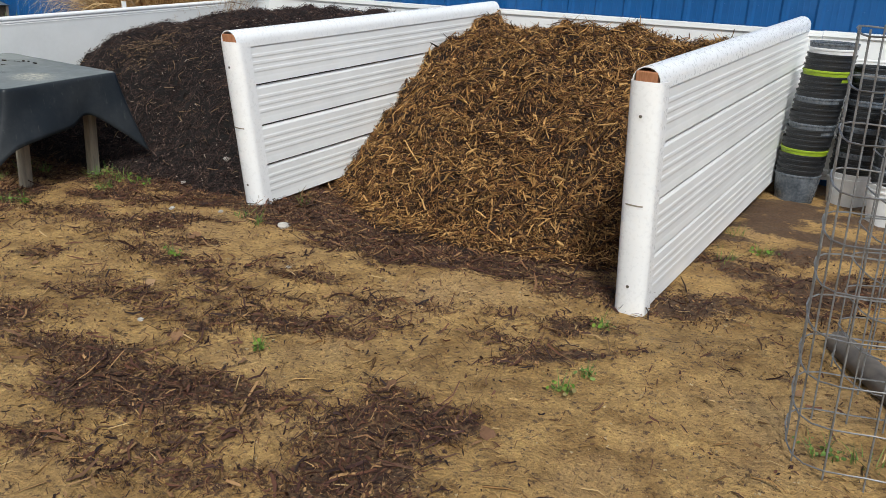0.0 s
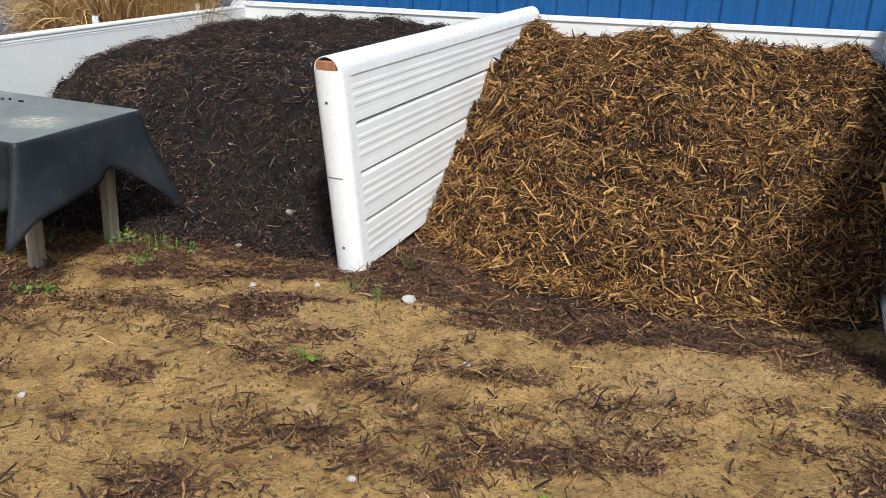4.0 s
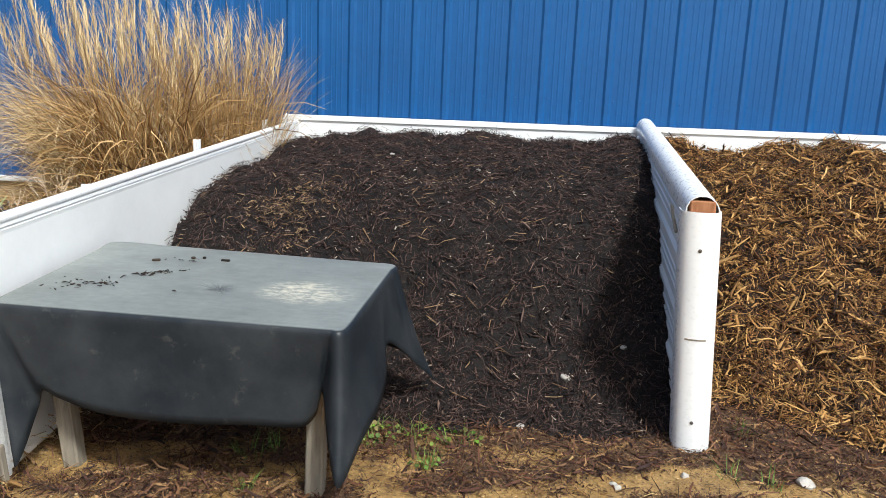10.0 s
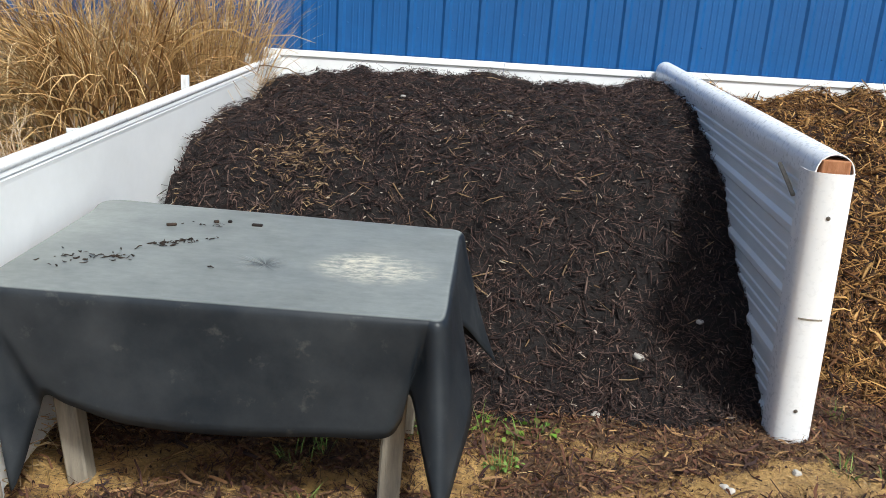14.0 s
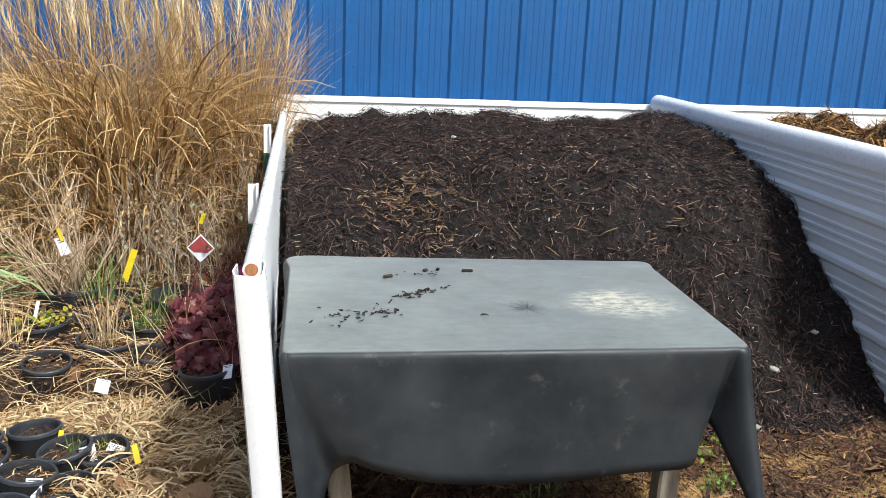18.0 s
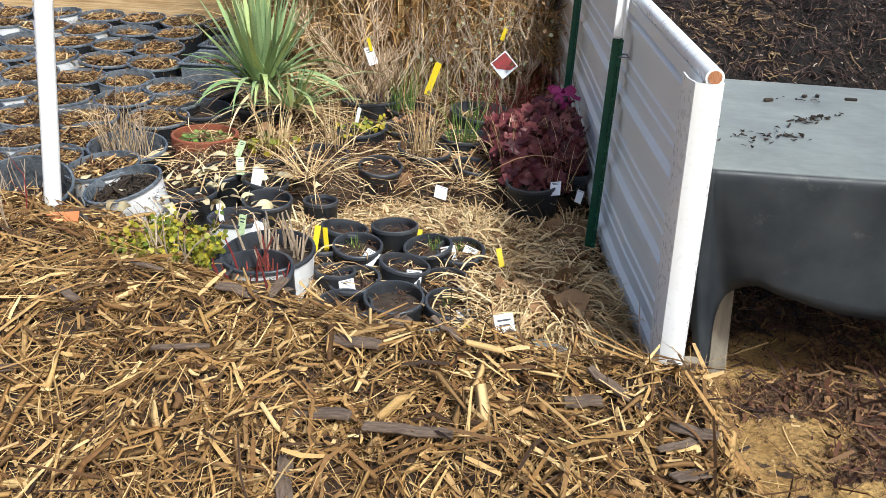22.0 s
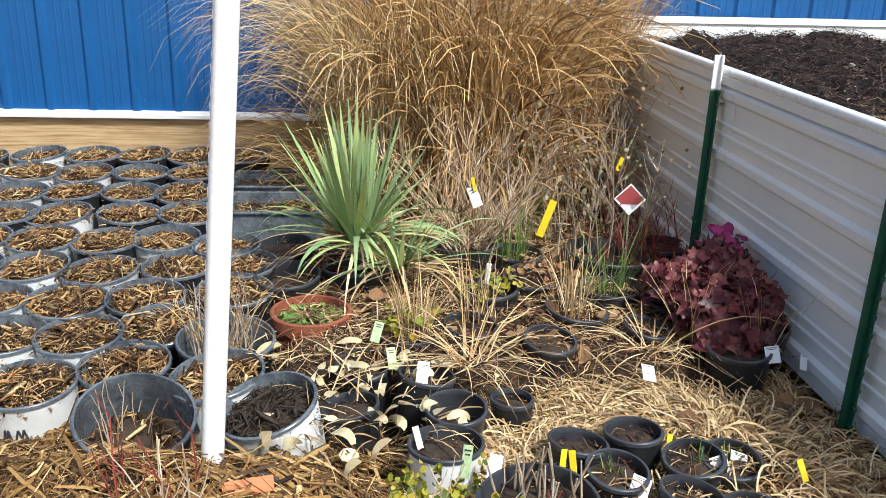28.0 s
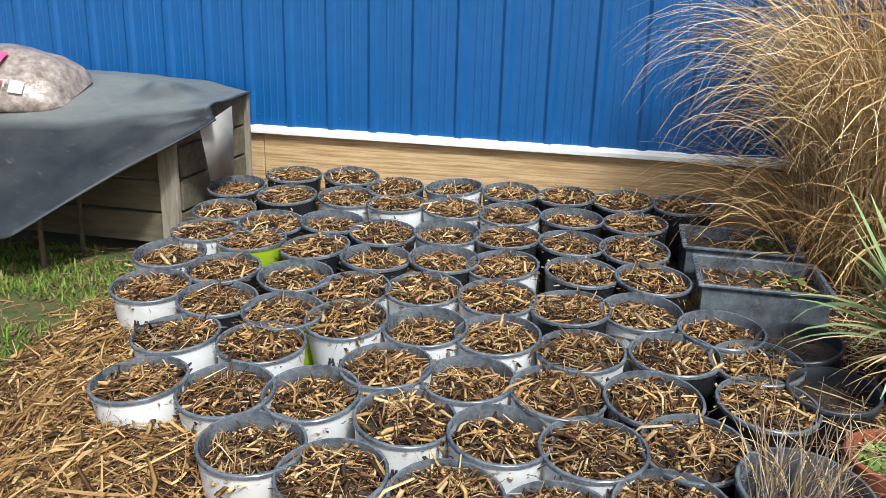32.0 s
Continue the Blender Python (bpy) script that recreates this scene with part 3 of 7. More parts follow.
def build_building():
    root = tagged(new("wall_building"), "blue ribbed steel building wall with a timber skirt", "wall", kind="structure")
    prof = []
    for k in range(4):
        o = k * RIB
        prof += [(o - 0.030, 0), (o - 0.012, -0.015), (o + 0.012, -0.015), (o + 0.030, 0)]
        for c in (0.075, 0.114, 0.153):
            prof += [(o + c - 0.007, 0), (o + c - 0.003, -0.0022), (o + c + 0.003, -0.0022), (o + c + 0.007, 0)]
    prof.append((4 * RIB - 0.031, 0))
    bm = extrude(prof, "z", 0.445, 4.2, thick=-0.004)
    panel = bpy.data.meshes.new("panel")
    bm.to_mesh(panel)
    screw = bpy.data.meshes.new("screw")
    b2 = lathe([(0.0075, 0), (0.0075, 0.002), (0.005, 0.004), (0.004, 0.007), (0, 0.007)], 8)
    bmesh.ops.rotate(b2, matrix=Matrix.Rotation(radians(90), 3, "X"), verts=b2.verts)
    b2.to_mesh(screw)
    for k in range(-8, 9):
        p = linked("panel", panel, BLUE, root)
        p.location = (WALL_X0 + k * 4 * RIB, WALL_Y, 0)
        for r in range(4):
            for z in (0.52, 1.24, 2.02):
                s = linked("screw", screw, BLUE, p)
                s.location = (r * RIB + 0.045, -0.001, z + 0.002 * ((k * 7 + r) % 3))
    part("drip_trim", extrude([(WALL_Y + 0.01, 0.468), (WALL_Y - 0.030, 0.462), (WALL_Y - 0.036, 0.445), (WALL_Y - 0.034, 0.425)], "x", -10.0, -2.6, thick=0.003), WHITE, root, "white painted drip edge")
    edges = [-9.9, -6.53, -4.1, -2.6]
    for a, b in zip(edges, edges[1:]):
        for lo, hi in ((0.135, 0.42), (-0.16, 0.13)):
            part("skirt_board", box(b - a - 0.004, 0.04, hi - lo, ((a + b) / 2, WALL_Y + 0.02, (lo + hi) / 2), 0.004), LUMBER, root)
    part("backing", box(60, 0.3, 4.4, (0, WALL_Y + 0.22, 2.1), 0), BLUE, root)


build_building()


# dark tone for the boards that stand in for shade behind plank gaps
GAP_SHADE_WOOD = simple("gap_shade_wood", (0.06, 0.055, 0.045), (0.035, 0.03, 0.026), 12, 0.9, 0, 60, 0.4)


# ---- vinyl bin walls ----
def plank_profile(h, out, face):
    """Cross-section of a ribbed plank: (offset, z), ribs to the side given by face."""
    pts = [(0.004, 0.0), (0.004, 0.010), (0.003, 0.03), (0.002, 0.04)]
    for c in (0.34, 0.52, 0.70):
        pts += [(0.002, h * c - 0.012), (0.0038, h * c - 0.006), (0.0038, h * c + 0.006), (0.002, h * c + 0.012)]
    pts += [(0.002, h - 0.02), (-0.004, h - 0.006), (-0.004, h)]
    return [(out + face * p, z) for p, z in pts]


def shear(ob_bm, rise, lean=0.0, y0=0.0, drift=0.0, tip=0.0, reach=3.0):
    """Lifts a wall towards its far end, leans it, lets it drift sideways and tips its near end forward."""
    for v in ob_bm.verts:
        d = v.co.y - y0
        v.co.x += lean * v.co.z * max(0.0, 1 - max(d, 0) / 6) + drift * d
        v.co.y += tip * v.co.z * min(1.0, max(0.0, 1 - max(d, 0) / reach))
        v.co.z += rise * d
    return ob_bm


def half_round(r, drop, n=14):
    pts = [(-r, -drop)] + [(-r * math.cos(math.pi * k / n), r * math.sin(math.pi * k / n)) for k in range(n + 1)] + [(r, -drop)]
    return pts


def build_divider(name, x, y0, top, rise, lean, drift, tip, label):
    """A double-skinned plank wall with a half-pipe cap and a round-faced end post."""
    root = tagged(new(name), label, "divider wall", "bin walls")
    y1 = 2.93
    n, h0 = 4, top - 0.05
    ph = (h0 - 0.02) / n
    sheet, o = [], 0.02
    while o + 0.2286 < h0 + 0.03:
        sheet += [(0, o), (0.012, o + 0.016), (0.012, o + 0.036), (0, o + 0.052)]
        for c in (0.090, 0.128, 0.166):
            sheet += [(0, o + c), (0.005, o + c + 0.006), (0.005, o + c + 0.014), (0, o + c + 0.020)]
        o += 0.2286
    sheet.append((0, h0 + 0.01))
    for a, b in ((y0 + 0.05, 1.38), (1.384, y1)):
        part("ribbed_sheet", shear(extrude([(x - 0.046 - p, z) for p, z in sheet], "y", a, b, thick=0.003), rise, lean, y0, drift, tip), WHITE, root)
    for face in (1,):
        for k in range(n):
            bm = extrude([(x + o, z + 0.02 + k * ph) for o, z in plank_profile(ph - 0.010, face * (0.046 + 0.002 * (k % 2)), face)], "y", y0 + 0.05, y1, thick=-0.004 * face)
            part("plank", shear(bm, rise, lean, y0, drift, tip), WHITE, root)
    # unseen dark boards added inside so the plank gaps look shaded
    for k in range(4):
        part("core_board", shear(box(0.078, y1 - y0 - 0.12, 0.232, (x, (y0 + y1) / 2, 0.125 + 0.236 * k), 0.004), rise, lean, y0, drift, tip), GAP_SHADE_WOOD, root)
    cap = extrude([(x + p, top - 0.043 + q) for p, q in half_round(0.055, 0.03)], "y", y0 + 0.015, y1 - 0.02, thick=0.004)
    part("cap_pipe", shear(cap, rise, lean, y0, drift, tip), PVC, root, "white half-pipe cap", True)
    # round-faced cover over the end post
    prof = [(x - 0.070, y0 + 0.10)] + [(x - 0.070 * math.cos(math.pi * k / 14), y0 + 0.045 - 0.05 * math.sin(math.pi * k / 14) ** 0.8) for k in range(15)] + [(x + 0.070, y0 + 0.10)]
    part("post_cover", shear(extrude(prof, "z", -0.05, top - 0.042, thick=0.004), 0, lean, y0, 0, tip), PVC, root, "white half-pipe post cover", True)
    part("wood_post", shear(box(0.089, 0.089, top + 0.042, (x, y0 + 0.055, top / 2 - 0.024), 0.004), 0, lean, y0, 0, tip), POST_WOOD, root, "red-brown sawn post end")
    for z in (0.14, top - 0.18):
        s = lathe([(0.007, 0), (0.007, 0.002), (0, 0.004)], 8)
        bmesh.ops.rotate(s, matrix=Matrix.Rotation(radians(90), 3, "X"), verts=s.verts)
        bmesh.ops.translate(s, vec=(x - 0.006, y0 - 0.0045, z), verts=s.verts)
        part("screw", shear(s, 0, lean, y0, 0, tip), SCREW, root)
    clip = [(x + 0.0715 * -math.cos(math.pi * k / 14), y0 + 0.045 - 0.0515 * math.sin(math.pi * k / 14) ** 0.8) for k in range(4, 10)]
    part("strap_mark", shear(extrude(clip, "z", top * 0.475, top * 0.475 + 0.006, thick=0.002), 0, lean, y0, 0, tip), GREY_WOOD, root, "grey tie mark round the post")
    return root


build_divider("bin_divider", 0.036, 0.088, 0.993, 0.047, -0.074, 0.027, -0.095, "white ribbed vinyl divider wall between two mulch bins")
build_divider("bin_divider", 2.375, -0.064, 1.058, 0.042, -0.040, 0.035, -0.050, "white ribbed vinyl wall closing the brown mulch bin")


def build_left_wall():
    """A ribbed steel sheet wall on green posts, with a thin pipe along its top."""
    root = tagged(new("bin_side_wall"), "white ribbed steel side wall on green fence posts", "bin wall", "bin walls")
    y0, y1, x, top, rise, drift = -0.712, 2.93, -2.368, 0.827, 0.043, -0.012
    def stand(bm):
        """The near end of the wall leans outwards at the top."""
        for v in bm.verts:
            v.co.x += 0.060 * (0.83 - v.co.z) * (1 - float(smooth01((v.co.y - y0) / 0.9)))
            v.co.y += 0.045 * (0.83 - v.co.z) * (1 - float(smooth01((v.co.y - y0) / 0.3)))
        return bm

    prof = []
    for k in range(4):
        o = 0.02 + k * 0.225
        prof += [(x, o), (x, o + 0.045), (x - 0.014, o + 0.058), (x - 0.014, o + 0.082), (x, o + 0.096)]
        for c in (0.135, 0.175):
            prof += [(x, o + c), (x - 0.005, o + c + 0.006), (x - 0.005, o + c + 0.012), (x, o + c + 0.018)]
    prof = [(a, b) for a, b in prof if b < top]
    for a, b in ((y0 + 0.02, y0 + 0.3), (y0 + 0.3, y0 + 0.6), (y0 + 0.6, y0 + 0.9), (y0 + 0.9, 1.15), (1.153, y1)):
        part("sheet", stand(shear(extrude(prof, "y", a, b, thick=0.003), rise, 0, y0, drift)), WHITE_SHEET, root)
    for a, b in ((0.012, 0.40), (0.405, top - 0.012)):
        liner = [(x + 0.008, a), (x + 0.012, a + 0.006), (x + 0.010, a + 0.02), (x + 0.010, b - 0.02), (x + 0.012, b - 0.006), (x + 0.008, b)]
        for c, d in ((y0 + 0.03, y0 + 0.3), (y0 + 0.3, y0 + 0.6), (y0 + 0.6, y0 + 0.9), (y0 + 0.9, y1)):
            part("liner", stand(shear(extrude(liner, "y", c, d, thick=-0.003), rise, 0, y0, drift)), WHITE, root)
    part("top_flange", shear(extrude([(x - 0.012, top - 0.03), (x - 0.014, top + 0.002), (x + 0.012, top + 0.004), (x + 0.013, top - 0.008)], "y", y0 + 0.02, y1, thick=0.003), rise, 0, y0, drift), WHITE, root)
    bm = tube([(x, y0 - 0.01, top + 0.018), (x, y1 - 0.02, top + 0.018)], 0.019, 14)
    part("top_pipe", shear(bm, rise, 0, y0, drift), PVC, root, "thin white pipe along the wall top", True)
    part("pipe_plug", tube([(x, y0 - 0.0125, top + 0.018), (x, y0 - 0.008, top + 0.018)], 0.014, 12), POST_WOOD, root)
    prof = [(x - 0.040, y0 + 0.09), (x - 0.043, y0 + 0.03), (x - 0.036, y0 - 0.008), (x - 0.01, y0 - 0.02), (x + 0.012, y0 - 0.018), (x + 0.024, y0), (x + 0.024, y0 + 0.10), (x + 0.014, y0 + 0.13)]
    part("post_cover", stand(extrude(prof, "z", -0.03, top + 0.006, thick=0.004)), PVC, root, "white folded vinyl corner cover", True)
    part("wood_post", stand(box(0.040, 0.066, 0.78, (x - 0.006, y0 + 0.050, 0.37), 0.004)), GREY_WOOD, root)
    part("stake", stand(box(0.04, 0.03, 0.26, (x + 0.046, y0 + 0.02, 0.03), 0.004)), GREY_WOOD, root)
    for yy, zt in ((0.160, 0.912), (1.255, 1.010), (2.35, 1.06)):
        xx = x + drift * (yy - y0) - 0.03
        tp = bmesh.new()
        for sx, sy, dx in ((0.006, 0.036, -0.004), (0.028, 0.006, -0.018)):
            box(sx, sy, zt - 0.12, (xx + dx, yy, (zt - 0.12) / 2 - 0.03), 0.001, None, tp)
        post = part("fence_post", tp, TPOST_GREEN, root, "green steel fence post with white tip")
        tip = bmesh.new()
        for sx, sy, dx in ((0.007, 0.037, -0.004), (0.029, 0.007, -0.018)):
            box(sx, sy, 0.125, (xx + dx, yy, zt - 0.082), 0.001, None, tip)
        part("white_tip", tip, WHITE, post)
        for k in range(int(zt / 0.055) - 2):
            part("stud", box(0.012, 0.010, 0.014, (xx + 0.004 - 0.012, yy - 0.02, 0.03 + 0.055 * k), 0.002), TPOST_GREEN, post)
        part("clip", tube([(xx - 0.012, yy - 0.024, zt - 0.20), (xx + 0.018, yy - 0.026, zt - 0.20), (xx + 0.02, yy + 0.026, zt - 0.20), (xx - 0.012, yy + 0.024, zt - 0.20)], 0.0025, 5), WIRE, post)
    return root


build_left_wall()


def build_back_wall():
    root = tagged(new("bin_back_wall"), "white ribbed vinyl back wall of the mulch bins", "bin wall", "bin walls")
    for a, b, t0 in ((-2.48, -0.95, 1.068), (-0.948, 0.10, 1.066), (0.102, 2.6, 1.076), (2.602, 4.6, 1.08)):
        y = 2.935
        prof = [(y, 0.1)]
        for k in range(4):
            o = 0.13 + k * 0.225
            prof += [(y, o), (y - 0.016, o + 0.012), (y - 0.016, o + 0.035), (y, o + 0.047), (y, o + 0.10), (y - 0.004, o + 0.105), (y - 0.004, o + 0.112), (y, o + 0.117)]
        prof += [(y, t0 - 0.03), (y - 0.012, t0 - 0.028), (y - 0.012, t0), (y + 0.03, t0 + 0.004)]
        bm = extrude(prof, "x", a, b, thick=0.003)
        for v in bm.verts:
            v.co.z += 0.010 * v.co.x * (v.co.z > 0.2)
        part("plank", bm, WHITE, root)
    bm = extrude([(2.86, 0.1), (2.86, 1.02), (2.93, 1.06), (2.93, 0.1)], "x", -2.500, -2.485, closed=True)
    part("end_plate", bm, WHITE_SHEET, root)


build_back_wall()


# ---- mulch piles ----
def dark_z(x, y):
    off = np.interp(x, [-2.4, -1.6, -0.6, -0.3, 0.0], [-0.04, 0.02, 0.07, 0.09, 0.09]) + np.interp(x, [-0.6, 0.0], [0, 0.11]) * smooth01((y - 0.5) / 0.4)
    z = np.interp(y - off, [-0.05, 0.10, 0.32, 0.62, 0.85, 1.1, 1.5, 2.0, 3.0], [-0.03, 0.03, 0.16, 0.47, 0.71, 0.80, 0.88, 0.94, 0.95])
    z = z * np.interp(x, [-2.4, -2.0, -1.4, -0.2, 0], [0.90, 0.97, 1.0, 1.02, 1.05])
    z = z - 0.012 + 0.032 * rough(x, y, 1.6, 21, 3) * smooth01(z / 0.3)
    return z + (0.036 * rough(x, y, 7, 22, 3) + 0.010 * rough(x, y, 26, 23, 2)) * smooth01(z / 0.1)


def brown_z(x, y):
    off = np.interp(x, [0.0, 0.35, 0.8, 1.4, 1.9, 2.35], [0.58, 0.32, 0.04, 0.02, 0.12, 0.2]) + np.interp(x, [0.0, 0.5], [0.2, 0]) * smooth01((y - 1.2) / 0.5)
    z = np.interp(y - off, [0.1, 0.35, 0.55, 0.85, 1.2, 1.6, 2.0, 3.0], [-0.03, 0.03, 0.20, 0.48, 0.72, 0.86, 0.95, 0.96])
    z = z + (0.06 * rough(x, y, 1.7, 31, 3) + 0.05 * rough(x, y, 3.6, 33, 2)) * smooth01(z / 0.3)
    return z + 0.055 * rough(x, y, 7, 32, 3) * smooth01(z / 0.1)


def surface_normals(fn, x, y, e=0.02):
    n = np.stack([-(fn(x + e, y) - fn(x - e, y)) / (2 * e), -(fn(x, y + e) - fn(x, y - e)) / (2 * e), np.ones_like(x)], -1)
    return n / np.linalg.norm(n, axis=-1, keepdims=True)


def build_heap(name, fn, x0, x1, y0, y1, step, body_mat, shred_mat, count, lengths, widths, label, seed, bias=1.0, reject=None, fibres=50000):
    """A heap: a body of packed matter and a coat of loose splinters over it."""
    rng = np.random.default_rng(seed)
    xs, ys = np.arange(x0, x1 + step / 2, step), np.arange(y0, y1 + step / 2, step)
    X, Y = np.meshgrid(xs, ys, indexing="ij")
    me = mesh_np("packed_mulch", np.stack([X, Y, fn(X, Y)], -1), grid_quads(len(xs), len(ys)), True)
    root = tagged(new(name), label, "mulch pile", kind="stuff")
    linked("packed_mulch", me, body_mat, root)
    px = rng.uniform(x0, x1, count * 2)
    py = y0 + (y1 - y0) * rng.uniform(0, 1, count * 2) ** bias
    z = fn(px, py)
    keep = z > ground_z(px, py) + 0.005 if reject is None else reject(px, py, z)
    px, py, z = px[keep][:count], py[keep][:count], z[keep][:count]
    nrm = surface_normals(fn, px, py)
    at = np.stack([px, py, z], -1) + nrm * (0.034 * rng.uniform(0, 1, len(px)) ** 1.4 - 0.008)[:, None]
    k = rng.uniform(0, 1, len(px)) ** 2.6
    me = sliver_mesh("loose_shreds", at, lengths[0] + (lengths[1] - lengths[0]) * k, widths[0] + (widths[1] - widths[0]) * rng.uniform(0, 1, len(px)) ** 4.5, rng, nrm, 0.75)
    tagged(linked("loose_shreds", me, shred_mat, root), kind="stuff")
    q = np.concatenate([np.arange(len(px)), rng.integers(0, len(px), fibres)])[-fibres:]
    spot = np.stack([px[q] + rng.normal(0, 0.03, fibres), py[q] + rng.normal(0, 0.03, fibres)], -1)
    spot[:, 0] = np.clip(spot[:, 0], x0 + 0.01, x1 - 0.01)
    fn_nrm = surface_normals(fn, spot[:, 0], spot[:, 1])
    base = np.column_stack([spot, fn(spot[:, 0], spot[:, 1])]) + fn_nrm * rng.uniform(0.004, 0.03, fibres)[:, None]
    ln = lengths[0] + 0.8 * (lengths[1] - lengths[0]) * rng.uniform(0, 1, fibres) ** 2.6
    me = strand_mesh("loose_fibres", base, ln, widths[0] * 0.8 + 0.4 * widths[1] * rng.uniform(0, 1, fibres) ** 2.5, rng, 0.16, 0.6, 0.002, 2, fn_nrm)
    tagged(linked("loose_fibres", me, shred_mat, root), kind="stuff")
    return root


# bodies near black: shade in the gaps between shreds put into their colour
DARK_BODY = simple("dark_mulch_gap_shade", (0.004, 0.003, 0.0025), (0.010, 0.006, 0.005), 25, 0.95, 0, 130, 1.0)
BROWN_BODY = simple("brown_mulch_gap_shade", (0.010, 0.005, 0.003), (0.030, 0.014, 0.006), 22, 0.95, 0, 110, 1.0)
GOLD_BODY = simple("golden_mulch_gap_shade", (0.018, 0.010, 0.006), (0.060, 0.034, 0.016), 22, 0.95, 0, 110, 1.0)
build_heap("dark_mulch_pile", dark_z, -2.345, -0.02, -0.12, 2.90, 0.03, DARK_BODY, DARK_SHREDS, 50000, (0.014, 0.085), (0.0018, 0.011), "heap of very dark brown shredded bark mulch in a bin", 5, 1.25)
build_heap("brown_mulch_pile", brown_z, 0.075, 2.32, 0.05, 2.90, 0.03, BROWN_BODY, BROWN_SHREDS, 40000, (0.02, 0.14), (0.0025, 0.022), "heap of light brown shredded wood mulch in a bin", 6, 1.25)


def berm_surface(x, y):
    return np.maximum(berm_z(x, y), -0.2) + ground_z(x, y) - 0.012


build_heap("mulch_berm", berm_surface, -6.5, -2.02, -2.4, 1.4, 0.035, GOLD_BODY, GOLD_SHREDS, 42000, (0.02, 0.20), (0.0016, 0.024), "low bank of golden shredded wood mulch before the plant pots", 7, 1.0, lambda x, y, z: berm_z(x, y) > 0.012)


POT_BITS = shreds_mat("stray_mulch_bits", (0.10, 0.06, 0.03), (0.24, 0.15, 0.075), (0.40, 0.28, 0.15), (0.07, 0.04, 0.024), (0.30, 0.20, 0.10))


PALE_FLECK = shreds_mat("pale_wood_flecks", (0.45, 0.38, 0.30), (0.30, 0.22, 0.16), (0.55, 0.48, 0.40), (0.20, 0.13, 0.09))


def sprinkle(name, fn, cx, cy, sx, sy, n, mat, label, seed, lengths):
    rng = np.random.default_rng(seed)
    x, y = np.clip(rng.normal(cx, sx, n), -2.3, -0.14), rng.normal(cy, sy, n)
    nrm = surface_normals(fn, x, y)
    at = np.stack([x, y, fn(x, y)], -1) + nrm * 0.02
    me = sliver_mesh(name, at, rng.uniform(*lengths, n), rng.uniform(0.0015, 0.008, n), rng, nrm, 0.4)
    tagged(linked(name, me, mat), label, "mulch", kind="stuff")


sprinkle("golden_patch", dark_z, -1.84, 1.0, 0.11, 0.15, 520, POT_BITS, "patch of golden shreds on the dark mulch", 15, (0.01, 0.045))
sprinkle("stray_chips", dark_z, -1.2, 1.1, 0.6, 0.6, 420, POT_BITS, "stray brown chips on the dark mulch", 16, (0.02, 0.09))

sprinkle("pale_flecks", dark_z, -1.1, 1.0, 0.65, 0.65, 700, PALE_FLECK, "pale wood flecks on the dark mulch", 17, (0.006, 0.03))


# ---- covered table ----
def closed_curve(points, n):
    """A smooth closed line through points, n steps to each stretch."""
    P = np.asarray(points, float)
    out = []
    for k in range(len(P)):
        a, b, c, d = P[k - 1], P[k], P[(k + 1) % len(P)], P[(k + 2) % len(P)]
        for f in np.arange(n) / n:
            out.append(b + 0.5 * f * (c - a + f * (2 * a - 5 * b + 4 * c - d + f * (3 * (b - c) + d - a))))
    return np.array(out)


